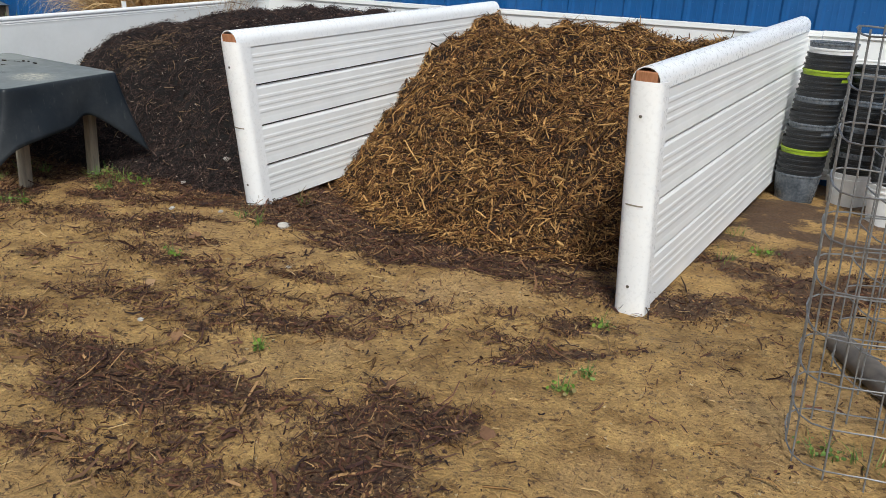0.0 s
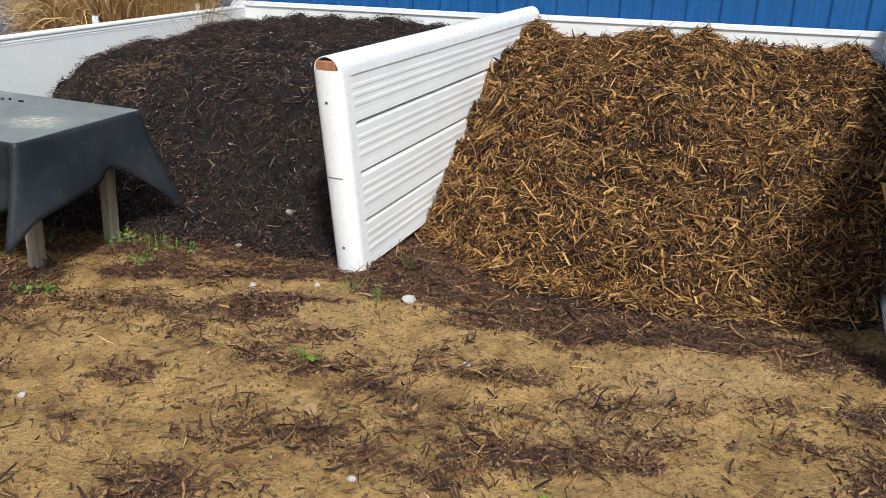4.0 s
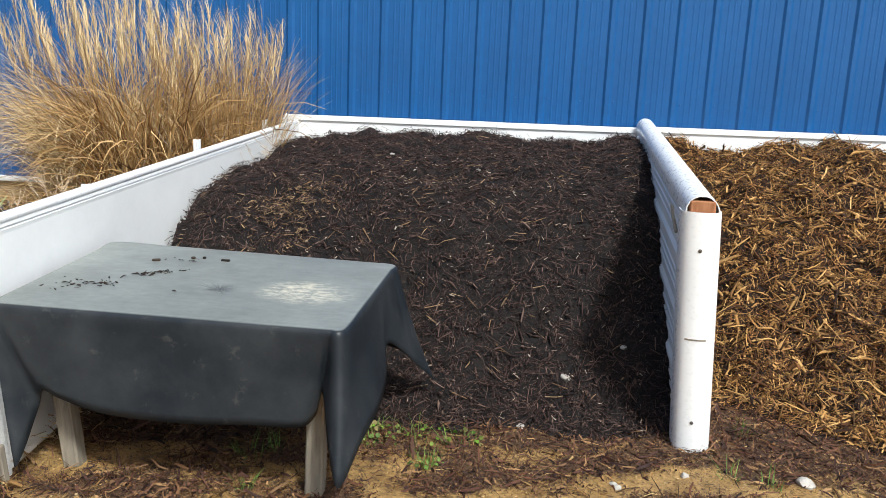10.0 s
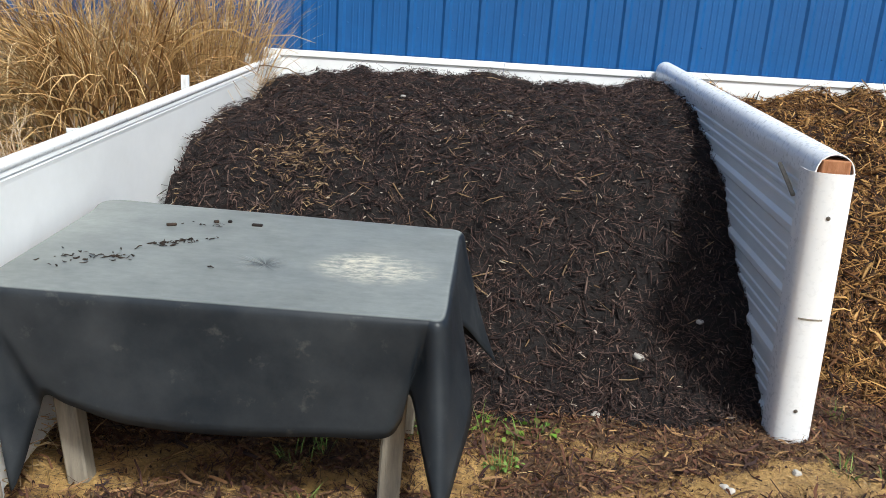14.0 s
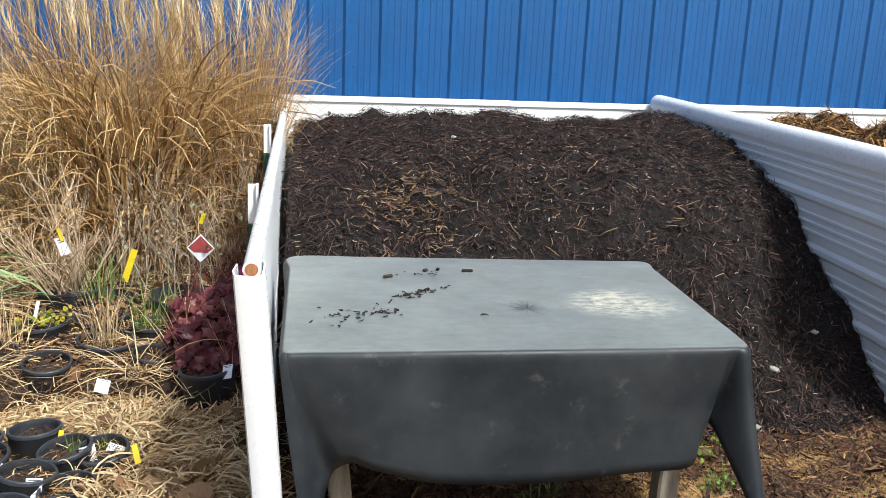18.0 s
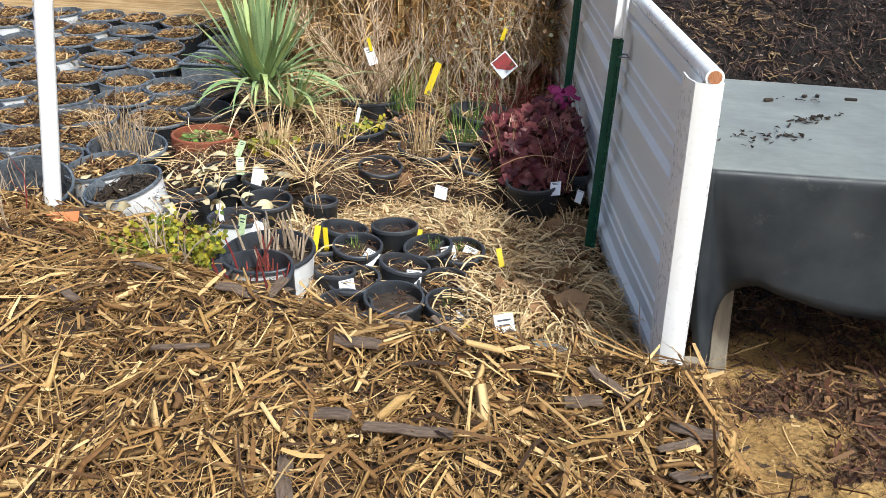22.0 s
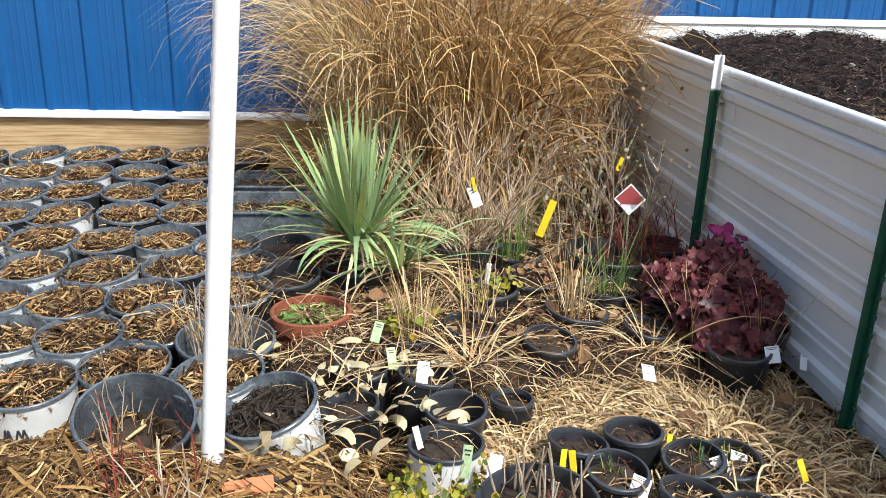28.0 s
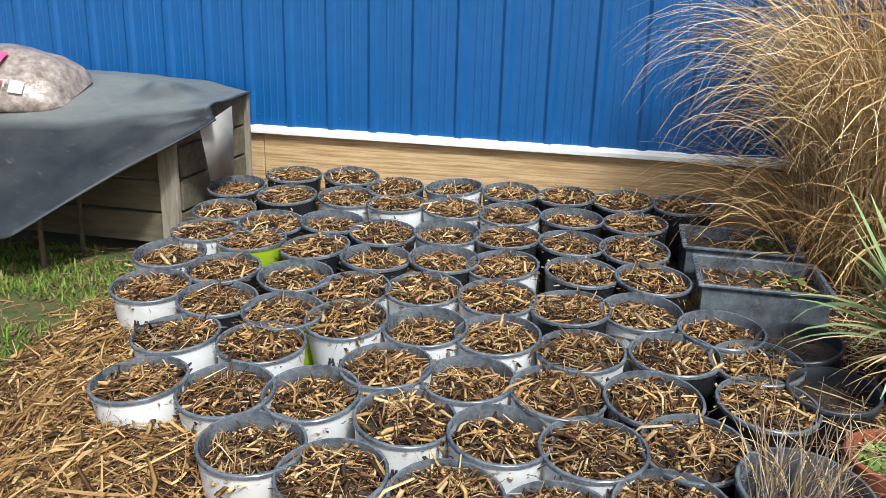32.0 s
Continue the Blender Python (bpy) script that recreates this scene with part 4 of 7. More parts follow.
def build_table():
    root = tagged(new("work_table"), "low wooden table under a draped black rubber sheet", "table")
    X0, X1, Y0, Y1 = -2.300, -1.165, -0.600, 0.115

    def top_z(x, y):
        return 0.640 + 0.055 * (np.asarray(y, float) + 0.25) + 0 * np.asarray(x, float)

    for lx, ly, s in ((-1.280, -0.470, 0.02), (-2.150, -0.445, -0.10), (-1.272, -0.004, 0.02), (-2.150, 0.03, -0.06)):
        bm = box(0.060, 0.060, 0.63, (lx, ly, 0.295), 0.006)
        for v in bm.verts:
            v.co.x += s * v.co.z
        part("leg", bm, GREY_WOOD, root)
    for y, z in ((Y0 + 0.13, 0.565), (Y1 - 0.10, 0.595)):
        part("frame_rail", box(0.96, 0.035, 0.085, ((X0 + X1) / 2, y, z), 0.004), GREY_WOOD, root)
    bm = box(X1 - X0 - 0.02, Y1 - Y0 - 0.02, 0.016, ((X0 + X1) / 2, (Y0 + Y1) / 2, 0), 0.003)
    for v in bm.verts:
        v.co.z += float(top_z(v.co.x, v.co.y)) - 0.014
    part("tabletop", bm, GREY_WOOD, root)
    # the sheet: each stretch of the table's edge with the place of the hem below it
    drape = [
        (-2.302, -0.585, -2.238, -0.640, 0.075), (-2.294, -0.602, -2.205, -0.550, 0.250), (-2.265, -0.602, -2.155, -0.585, 0.330), (-2.13, -0.602, -2.08, -0.618, 0.318), (-1.95, -0.602, -1.93, -0.630, 0.290),
        (-1.65, -0.602, -1.65, -0.634, 0.284), (-1.42, -0.602, -1.42, -0.628, 0.296), (-1.29, -0.602, -1.290, -0.612, 0.300), (-1.225, -0.602, -1.252, -0.585, 0.325), (-1.195, -0.602, -1.225, -0.580, 0.40),
        (-1.170, -0.598, -1.138, -0.745, 0.180), (-1.162, -0.53, -1.085, -0.615, 0.285), (-1.160, -0.40, -1.075, -0.430, 0.335), (-1.156, -0.24, -1.085, -0.250, 0.365),
        (-1.152, -0.08, -1.115, -0.110, 0.420), (-1.150, 0.04, -1.045, 0.080, 0.285), (-1.150, 0.110, -0.978, 0.215, 0.165), (-1.26, 0.118, -1.150, 0.185, 0.300),
        (-1.55, 0.130, -1.55, 0.18, 0.36), (-2.05, 0.150, -2.05, 0.20, 0.36), (-2.295, 0.155, -2.285, 0.21, 0.28), (-2.302, 0.02, -2.285, 0.02, 0.36),
        (-2.302, -0.25, -2.285, -0.25, 0.36), (-2.302, -0.48, -2.278, -0.48, 0.27),
    ]
    ring = closed_curve(drape, 12)
    edge, hem = ring[:, :2], ring[:, 2:]
    tang = np.roll(edge, -1, 0) - np.roll(edge, 1, 0)
    nrm = np.stack([tang[:, 1], -tang[:, 0]], -1)
    nrm /= np.linalg.norm(nrm, axis=-1, keepdims=True) + 1e-9
    mid = edge.mean(0)
    rows = []
    for f in (0.0, 0.15, 0.3, 0.45, 0.6, 0.75, 0.88, 0.96, 0.985):
        p = mid + (edge - mid) * f
        rows.append(np.column_stack([p, top_z(p[:, 0], p[:, 1]) + 0.002 * rough(p[:, 0], p[:, 1], 3, 44, 3)]))
    drop = top_z(edge[:, 0], edge[:, 1]) - hem[:, 2]
    for h in (0.0, 0.002, 0.006, 0.012, 0.02, 0.03, 0.05, 0.09, 0.14, 0.2, 0.28, 0.37, 0.47, 0.58, 0.7, 0.81, 0.91, 1.0):
        d = np.minimum(h, 1) * drop
        roll = 0.016 * np.sqrt(np.clip(1 - (1 - np.minimum(d / 0.02, 1)) ** 2, 0, 1))
        swing = h ** 1.25
        wave = 0.008 * np.sin(np.arange(len(edge)) * 0.21 + 3 * h) * h * (1 - 0.4 * h)
        xy = edge + nrm * (roll * (1 - swing) + wave)[:, None] + (hem[:, :2] - edge) * swing
        rows.append(np.column_stack([xy, top_z(edge[:, 0], edge[:, 1]) - d]))
    P = np.array(rows)
    m = P.shape[1]
    a = np.arange(P.shape[0] - 1)[:, None] * m + np.arange(m)[None]
    b = np.arange(P.shape[0] - 1)[:, None] * m + (np.arange(m)[None] + 1) % m
    me = mesh_np("rubber_sheet", P, np.stack([a, a + m, b + m, b], -1), True)
    ob = tagged(linked("rubber_sheet", me, RUBBER), "grey-black rubber sheet draped over the table, dusted and scuffed, with a painted top sheen", "cover sheet")
    mod = ob.modifiers.new("thick", "SOLIDIFY")
    mod.thickness, mod.offset = 0.003, 0
    # crumbs of bark left on it
    rng = np.random.default_rng(12)
    line = rng.normal(0, 1, (44, 1)) * (0.050, 0.036)
    c = np.concatenate([(-1.955, -0.215) + line + rng.normal(0, 0.013, (44, 2)), rng.normal((-2.14, -0.39), (0.05, 0.03), (26, 2)), rng.normal((-2.06, -0.36), (0.03, 0.02), (14, 2)), rng.normal((-1.92, -0.04), (0.08, 0.012), (9, 2)), [(-1.795, -0.388), (-1.79, -0.392), (-1.80, -0.383)]])
    c = c[(c[:, 0] > X0 + 0.03) & (c[:, 1] > Y0 + 0.03)]
    at = np.column_stack([c, top_z(c[:, 0], c[:, 1]) + 0.007])
    me = sliver_mesh("bark_crumbs", at, 0.006 + 0.022 * rng.uniform(0, 1, len(c)) ** 2, rng.uniform(0.003, 0.008, len(c)), rng, None, 0.1, 0.5)
    tagged(linked("bark_crumbs", me, CRUMB), "dark bark crumbs scattered on the rubber sheet", "mulch crumbs", kind="stuff")
    for cx, cy, ln, yaw in ((-1.770, -0.005, 0.034, 0), (-1.90, 0.0, 0.016, 40), (-1.86, 0.01, 0.012, 70), (-2.02, -0.06, 0.03, 25)):
        chip = tagged(new("bark_chip"), "small dark bark chip on the rubber sheet", "bark chip", "bark chips on the sheet")
        part("chip", box(ln, 0.011, 0.008, (0, 0, 0), 0.002), CRUMB, chip)
        chip.matrix_world = pose(cx, cy, float(top_z(cx, cy)) + 0.006, 3, 0, yaw)


build_table()


# ---- nursery pots ----
def pot_profile(R, H, wall=0.004):
    r0 = R * 0.82
    return [(0, 0), (r0 * 0.9, 0), (r0, 0.006), (R * 0.965, H - 0.018), (R * 0.968, H - 0.013), (R, H - 0.011), (R, H - 0.002), (R - 0.002, H), (R - 0.008, H), (R - 0.010, H - 0.012), (R * 0.93, H - 0.02), (r0 - wall, 0.012), (0, 0.012)]


def pot_meshes(R, H, fill):
    """Body, rim and soil of a round pot, as shared meshes."""
    out = []
    prof = pot_profile(R, H)
    for nm, prf in (("body", prof[:5]), ("rim", prof[4:12]), ("soil", [(R * (0.80 + 0.14 * fill), fill * H - 0.01), (R * 0.5, fill * H + 0.004), (0, fill * H + 0.008)])):
        me = bpy.data.meshes.new(nm)
        bm = lathe(prf, 28)
        bm.to_mesh(me)
        bm.free()
        me.shade_smooth()
        me.set_sharp_from_angle(angle=radians(42))
        out.append(me)
    return out


def shred_lid(R, z, count, seed, lengths, widths, dome=0.0):
    rng = np.random.default_rng(seed)
    rr, th = R * np.sqrt(rng.uniform(0, 1, count)), rng.uniform(0, 2 * np.pi, count)
    at = np.column_stack([rr * np.cos(th), rr * np.sin(th), z + dome * (1 - (rr / R) ** 2) + rng.uniform(-0.004, 0.012, count)])
    return sliver_mesh("mulch_top", at, lengths[0] + (lengths[1] - lengths[0]) * rng.uniform(0, 1, count) ** 2, widths[0] + (widths[1] - widths[0]) * rng.uniform(0, 1, count) ** 3.2, rng, None, 0.3)


POT_R, POT_H = 0.1345, 0.225
BIG_POT = [pot_meshes(POT_R, POT_H, f) for f in (0.90, 0.86, 0.80, 0.50)]
LIDS = [[shred_lid(POT_R * (0.90 if f > 0.6 else 0.78), POT_H * f + 0.002, 420 if f > 0.6 else 70, 60 + 5 * i + k, (0.014, 0.10), (0.002, 0.017), 0.020) for k in range(4)] for i, f in enumerate((0.90, 0.86, 0.80, 0.50))]
BROWN_LID = shreds_mat("pot_mulch_shreds", (0.012, 0.006, 0.004), (0.10, 0.047, 0.019), (0.26, 0.13, 0.047), (0.62, 0.40, 0.17), (0.17, 0.08, 0.031), (0.035, 0.017, 0.008), (0.72, 0.52, 0.27), (0.075, 0.035, 0.015), (0.022, 0.011, 0.006), (0.38, 0.21, 0.08), (0.55, 0.34, 0.14))
POTS = []


def logo_bars(parent, R, H, yaw):
    """Two dark strokes of a worn maker's mark on the side of a pot."""
    for k, (w, h) in enumerate(((0.020, 0.030), (0.030, 0.030))):
        a = yaw + (-0.16 if k == 0 else 0.14)
        rad = R * 0.915 + 0.0015
        pts = []
        bm = bmesh.new()
        half = w / 2 / rad
        for s, t in ((-half, -h / 2), (-half * 0.45, h / 2), (half * 0.1, -h / 2), (half * 0.5, h / 2), (half, -h / 2)):
            pts.append((rad * math.cos(a + s), rad * math.sin(a + s), H * 0.60 + t))
        for p, q in zip(pts, pts[1:]):
            tube([p, q], 0.0028, 4, bm)
        part("printed_mark", bm, INK, parent, "dark printed mark")


def big_pot(x, y, colour, seed, fill=None, z=None, tilt=(0, 0), label=None, scale=1.0):
    rng = random.Random(seed)
    k = rng.choice((0, 0, 1, 1, 2)) if fill is None else fill
    root = new("nursery_pot")
    shade = {"w": "white", "b": "black", "g": "lime green"}[colour]
    tagged(root, label or f"{shade} plastic nursery pot topped with brown mulch", "plant pot", "rows of nursery pots")
    body, rim, soil = BIG_POT[k]
    for nm, me, mat in (("body", body, None), ("rim", rim, POT_RIM), ("soil", soil, SOIL)):
        ob = linked(nm, me, mat, root)
        if nm == "body":
            if not me.materials:
                me.materials.append(POT_BLACK)
            ob.material_slots[0].link = "OBJECT"
            ob.material_slots[0].material = {"w": POT_WHITE, "b": POT_BLACK, "g": POT_GREEN}[colour]
    top = linked("mulch_top", LIDS[k][rng.randrange(4)], BROWN_LID, root)
    tagged(top, kind="stuff")
    if "soil" in root.name or "dark soil" in (label or ""):
        top.material_slots[0].link = "OBJECT"
        top.material_slots[0].material = SOIL
    if colour == "w" and y < 1.45:
        logo_bars(root, POT_R, POT_H, radians(-90 + rng.uniform(-50, 30)))
    zz = (rim_z(y) if z is None else z) - POT_H * scale
    if z is None:
        tilt, y = (5.5, 0), y + 0.020
    root.matrix_world = pose(x, y, zz, tilt[0] + rng.uniform(-2.5, 2.5), tilt[1] + rng.uniform(-2.5, 2.5), rng.uniform(-25, 25)) @ Matrix.Scale(scale, 4)
    POTS.append((x, y))
    return root


ROWS = [
    (2.53, "b-6.35,2.32 b-6.17 b-5.90,2.58 b-5.63,2.47 w-5.36 b-5.11 b-4.85 b-4.60 b-4.35"),
    (2.25, "w-6.27,2.01 b-6.08 w-5.82,2.29 w-5.57 w-5.33 w-5.07 b-4.82 b-4.55"),
    (1.98, "w-6.23,1.77 b-6.02,1.92 b-5.78 b-5.54,1.92 w-5.29 b-5.04 b-4.80 b-4.56"),
    (1.72, "w-6.25,1.54 g-6.00 b-5.73 b-5.50,1.67 b-5.25 w-5.01 b-4.75 b-4.50"),
    (1.46, "w-6.17,1.27 b-5.99 b-5.72 w-5.48,1.41 w-5.25 w-5.00 b-4.75,1.43 w-4.53 w-4.29,1.39"),
    (1.20, "w-5.90,0.98 b-5.91,1.23 g-5.66 w-5.43 w-5.18 w-4.95 w-4.70,1.16 b-4.43 b-4.20,1.21"),
    (0.93, "w-5.86,0.72 w-5.62,0.74 w-5.64,0.99 w-5.39,0.78 w-5.23,0.95 w-4.99 w-4.76 b-4.50,0.96 b-4.21,1.00"),
    (0.70, "w-5.46,0.53 w-5.13,0.72 w-4.88 w-4.64 b-4.40,0.77"),
    (0.47, "w-5.22 w-4.96,0.45 w-4.70,0.43 b-4.46,0.53"),
]
seed = 100
for row_y, text in ROWS:
    for item in text.split():
        xy = item[1:].split(",")
        seed += 1
        big_pot(float(xy[0]), float(xy[1]) if len(xy) > 1 else row_y, item[0], seed)
BIG_SPOTS = [(-4.377, 0.328), (-4.145, 0.45), (-3.98, 0.27), (-4.19, 0.68)]


# ---- plants: shared builders ----
def stems(name, base, heights, spread, radius, rng, mat, parent, twigs=3, label="", bend=0.12):
    """Bare upright stems that fork into thin twigs."""
    bm = bmesh.new()
    for (x, y, z), h in zip(base, heights):
        a, lean = rng.uniform(0, 6.283), rng.uniform(0, spread)
        d = Vector((math.cos(a) * lean, math.sin(a) * lean, 1)).normalized()
        pts, p = [], Vector((x, y, z))
        for k in range(4):
            pts.append(p.copy())
            d = (d + Vector((rng.normal(0, bend), rng.normal(0, bend), 0.05))).normalized()
            p += d * h / 3
        tube(pts, radius, 5, bm, 0.45)
        for _ in range(twigs):
            k = int(rng.integers(1, 4))
            q = pts[k]
            b = rng.uniform(0, 6.283)
            e = (d + Vector((math.cos(b), math.sin(b), 0.3)) * rng.uniform(0.5, 1.1)).normalized()
            m1 = q + e * h * rng.uniform(0.10, 0.2)
            m2 = m1 + (e + Vector((0, 0, 0.5))).normalized() * h * rng.uniform(0.08, 0.18)
            tube([q, m1, m2], radius * 0.55, 4, bm, 0.5)
    ob = part(name, bm, mat, parent, label)
    return tagged(ob, kind="stuff") if len(base) > 1 else ob


def leaf_mesh(name, at, normal, size, rng, lobes=0, ruffle=0.08):
    """Flat-ish leaves with a fold, oval or lobed, one at each place."""
    V, Q, m = [], [], 0
    n = 6 if not lobes else 2 * lobes
    for p, nr, s in zip(at, normal, size):
        nr = Vector(nr).normalized()
        u = nr.orthogonal().normalized()
        u = (Matrix.Rotation(rng.uniform(0, 6.283), 3, nr) @ u)
        w = nr.cross(u)
        c = Vector(p)
        ring = []
        for k in range(n):
            a = 2 * math.pi * k / n
            r = s * (0.5 + ((0.13 if ruffle < 0.1 else rng.uniform(0.12, 0.34)) if lobes and k % 2 else 0)) * (1 if lobes else (1.0 if abs(math.cos(a)) > 0.4 else 0.62))
            lift = s * (rng.normal(0, ruffle) + 0.12 * abs(math.sin(a)))
            ring.append(c + u * r * math.cos(a) + w * r * math.sin(a) + nr * lift)
        V += [c] + ring
        for k in range(0, n, 2):
            Q.append((m, m + 1 + k, m + 1 + (k + 1) % n, m + 1 + (k + 2) % n))
        m += n + 1
    return mesh_np(name, [tuple(v) for v in V], Q)


def tag_plate(x, y, z, w, h, yaw, tilt, mat, label, marks=0, name="plant_tag"):
    """A thin plastic label on a stake, with scribbled bars where it is written on."""
    root = tagged(new(name), label, "plant tag", "plant tags")
    w, h = w * 0.82, h * 0.85
    part("card", box(w, 0.0015, h + 0.03, (0, 0, h / 2 - 0.015), 0.0005), mat, root)
    for k in range(marks):
        part("writing", box(w * (0.7 - 0.15 * (k % 2)), 0.0006, h * 0.08, (0, -0.0012, h * (0.75 - 0.2 * k)), 0), INK, root)
    root.matrix_world = pose(x, y, z - 0.02, tilt, 18 * math.sin(37 * x + 11 * y), yaw)
    return root


SMALL = {}


def small_pot(x, y, zr, r=0.078, h=0.15, mat=None, label="small black plastic nursery pot with bare soil", fill=0.82, seed=0, tilt=(0, 0), name="nursery_pot", lid=True):
    key = (round(r, 3), round(h, 3), fill)
    if key not in SMALL:
        SMALL[key] = (*pot_meshes(r, h, fill), shred_lid(r * 0.85, h * fill, int(28 + r * 300), 900 + len(SMALL), (0.01, 0.05), (0.002, 0.007), 0.006))
    root = tagged(new(name), label, "plant pot", "small pots among the straw")
    body, rim, soil, top = SMALL[key]
    for nm, me, m in (("body", body, POT_BLACK), ("rim", rim, POT_EDGE), ("soil", soil, SOIL)):
        ob = linked(nm, me, m, root)
        if nm == "body" and mat:
            ob.material_slots[0].link = "OBJECT"
            ob.material_slots[0].material = mat
    if lid:
        tagged(linked("mulch_bits", top, GROUND_SHREDS, root), kind="stuff")
    rng = random.Random(seed + int(1000 * abs(x)))
    root.matrix_world = pose(x, y, zr - h, tilt[0] + rng.uniform(-7, 9), tilt[1] + rng.uniform(-8, 8), rng.uniform(0, 360))
    return root


def blades_at(name, parent, mat, rng, centre, spread, n, length, width, lean, droop, seg=5, label="", squash=1.0, late=0.8):
    cx, cy, cz = centre
    a, r = rng.uniform(0, 2 * np.pi, n), spread * np.sqrt(rng.uniform(0, 1, n))
    base = np.column_stack([cx + r * np.cos(a), cy + r * np.sin(a) * squash, np.full(n, cz)])
    head = a + rng.normal(0, 0.9, n)
    me = blade_mesh(name, base, head, rng.uniform(*length, n), rng.uniform(*width, n), rng.uniform(*lean, n), rng.uniform(*droop, n), rng, seg, rng.normal(0, 1.2, n), late=late)
    return tagged(linked(name, me, mat, parent), label, kind="stuff")


# ---- tall dry grasses by the wall ----
def build_grasses():
    rng = np.random.default_rng(41)
    specs = [
        ("pale fine arching dry ornamental grass with feathery plumes", (-3.62, 2.34, 0.05), 0.28, GRASS_PALE, 2000, (0.95, 1.75), (0.003, 0.008), (0.0, 0.15), (0.9, 3.2), 46, (1.45, 1.95)),
        ("tan broad-leaved dry ornamental grass with plumes", (-3.22, 2.28, 0.05), 0.32, GRASS_GOLD, 1700, (0.9, 1.65), (0.004, 0.020), (0.0, 0.20), (0.5, 3.0), 46, (1.5, 1.98)),
        ("reddish gold upright dry ornamental grass", (-2.74, 2.40, 0.05), 0.24, GRASS_GOLD, 1700, (0.8, 1.6), (0.003, 0.009), (0.0, 0.16), (0.1, 1.2), 40, (1.35, 1.8)),
    ]
    for label, c, spread, mat, n, ln, wd, lean, droop, ns, hs in specs:
        root = tagged(new("ornamental_grass"), label, "ornamental grass", "tall dry grasses")
        blades_at("foliage", root, mat, rng, c, spread, n, ln, wd, lean, droop, 11, late=1.15)
        if wd[1] > 0.02:
            blades_at("broad_blades", root, GRASS_PALE, rng, (c[0], c[1] - 0.12, c[2]), spread, 190, (1.0, 1.55), (0.008, 0.020), (0.05, 0.3), (1.6, 3.0), 14, late=1.2)
        blades_at("low_blades", root, GRASS_GOLD, rng, c, spread * 1.1, n // 2, (0.4, 1.0), wd, (0.1, 0.7), (1.2, 3.0), 9, late=1.0)
        bm = bmesh.new()
        pb, ph, pl, pw, pn, pd = [], [], [], [], [], []
        for _ in range(ns):
            a, r = rng.uniform(0, 6.283), spread * math.sqrt(rng.uniform(0, 1))
            p = Vector((c[0] + r * math.cos(a), c[1] + r * math.sin(a) * 0.8, c[2]))
            h = rng.uniform(*hs)
            d = Vector((math.cos(a) * 0.13 + rng.normal(-0.02, 0.06), math.sin(a) * 0.08 - 0.03, 1))
            q1, q2 = p + d * h * 0.5, p + d * h * 0.82 + Vector((rng.normal(-0.03, 0.03), 0, 0))
            tube([p, q1, q2], 0.0024, 4, bm, 0.6)
            lead = rng.uniform(2.4, 3.9) if rng.uniform() < 0.75 else rng.uniform(0, 6.28)
            for k in range(26):
                f = k / 26
                pb.append(tuple(q2 + (q2 - q1).normalized() * h * 0.2 * (f - 0.35)))
                ph.append(lead + rng.normal(0, 0.8))
                pl.append(rng.uniform(0.12, 0.26) * (1 - 0.35 * f))
                pw.append(rng.uniform(0.003, 0.006))
                pn.append(rng.uniform(0.05, 0.45))
                pd.append(rng.uniform(0.2, 1.2))
        part("stems", bm, GRASS_GOLD, root)
        me = blade_mesh("plumes", np.array(pb), np.array(ph), np.array(pl), np.array(pw), np.array(pn), np.array(pd), rng, 4, 0.0)
        tagged(linked("plumes", me, GRASS_PALE, root), "feathery pale seed plumes", kind="stuff")


build_grasses()


# ---- straw thatch of collapsed leaves ----
def straw_z(x, y):
    edge = smooth01((x + 3.62) / 0.25) * smooth01((-2.42 - x) / 0.12) * smooth01((y + np.where(x > -2.82, 0.62, 0.46)) / 0.22) * smooth01((0.62 - y) / 0.2)
    hole = 1 - (0.10 - 0.24 * smooth01((-0.22 - y) / 0.2)) * smooth01((0.36 - np.hypot((x + 3.07) / 1.25, y + 0.24)) / 0.10)
    return ground_z(x, y) + edge * hole * (0.13 + 0.045 * rough(x, y, 3.5, 51, 3)) - 0.01


def build_straw():
    rng = np.random.default_rng(52)
    xs, ys = np.arange(-3.7, -2.38, 0.03), np.arange(-0.75, 0.75, 0.03)
    X, Y = np.meshgrid(xs, ys, indexing="ij")
    root = tagged(new("straw_thatch"), "flattened mat of dry straw-coloured leaves between pots", "straw", kind="stuff")
    linked("thatch", mesh_np("thatch", np.stack([X, Y, straw_z(X, Y)], -1), grid_quads(len(xs), len(ys)), True), simple("packed_straw", (0.12, 0.075, 0.035), (0.28, 0.18, 0.085), 18, 0.95, 0, 120, 0.9), root)
    n = 21000
    x, y = rng.uniform(-3.62, -2.42, n), rng.uniform(-0.72, 0.68, n)
    z = straw_z(x, y)
    keep = (z > ground_z(x, y) + 0.005) & (rng.uniform(0, 1, n) < np.where(np.hypot((x + 3.07) / 1.25, y + 0.24) > 0.31, 1.0, 0.16))
    x, y, z = x[keep], y[keep], z[keep]
    m = len(x)
    me = strand_mesh("straw", np.column_stack([x, y, z + rng.uniform(-0.004, 0.022, m)]), rng.uniform(0.07, 0.26, m), rng.uniform(0.0025, 0.0065, m), rng, 0.7, 0.05, 0.03, 7, None, 4.5 * rough(x, y, 2.0, 53, 2) + rng.normal(0, 1.0, m))
    tagged(linked("straw", me, STRAW, root), kind="stuff")
    for cx, cy, k in ((-3.44, 0.46, 60), (-2.85, 0.52, 30)):
        blades_at("tuft", root, STRAW, rng, (cx, cy, 0.14), 0.05, k, (0.18, 0.42), (0.003, 0.007), (0.75, 1.45), (0.7, 1.6), 6)


build_straw()


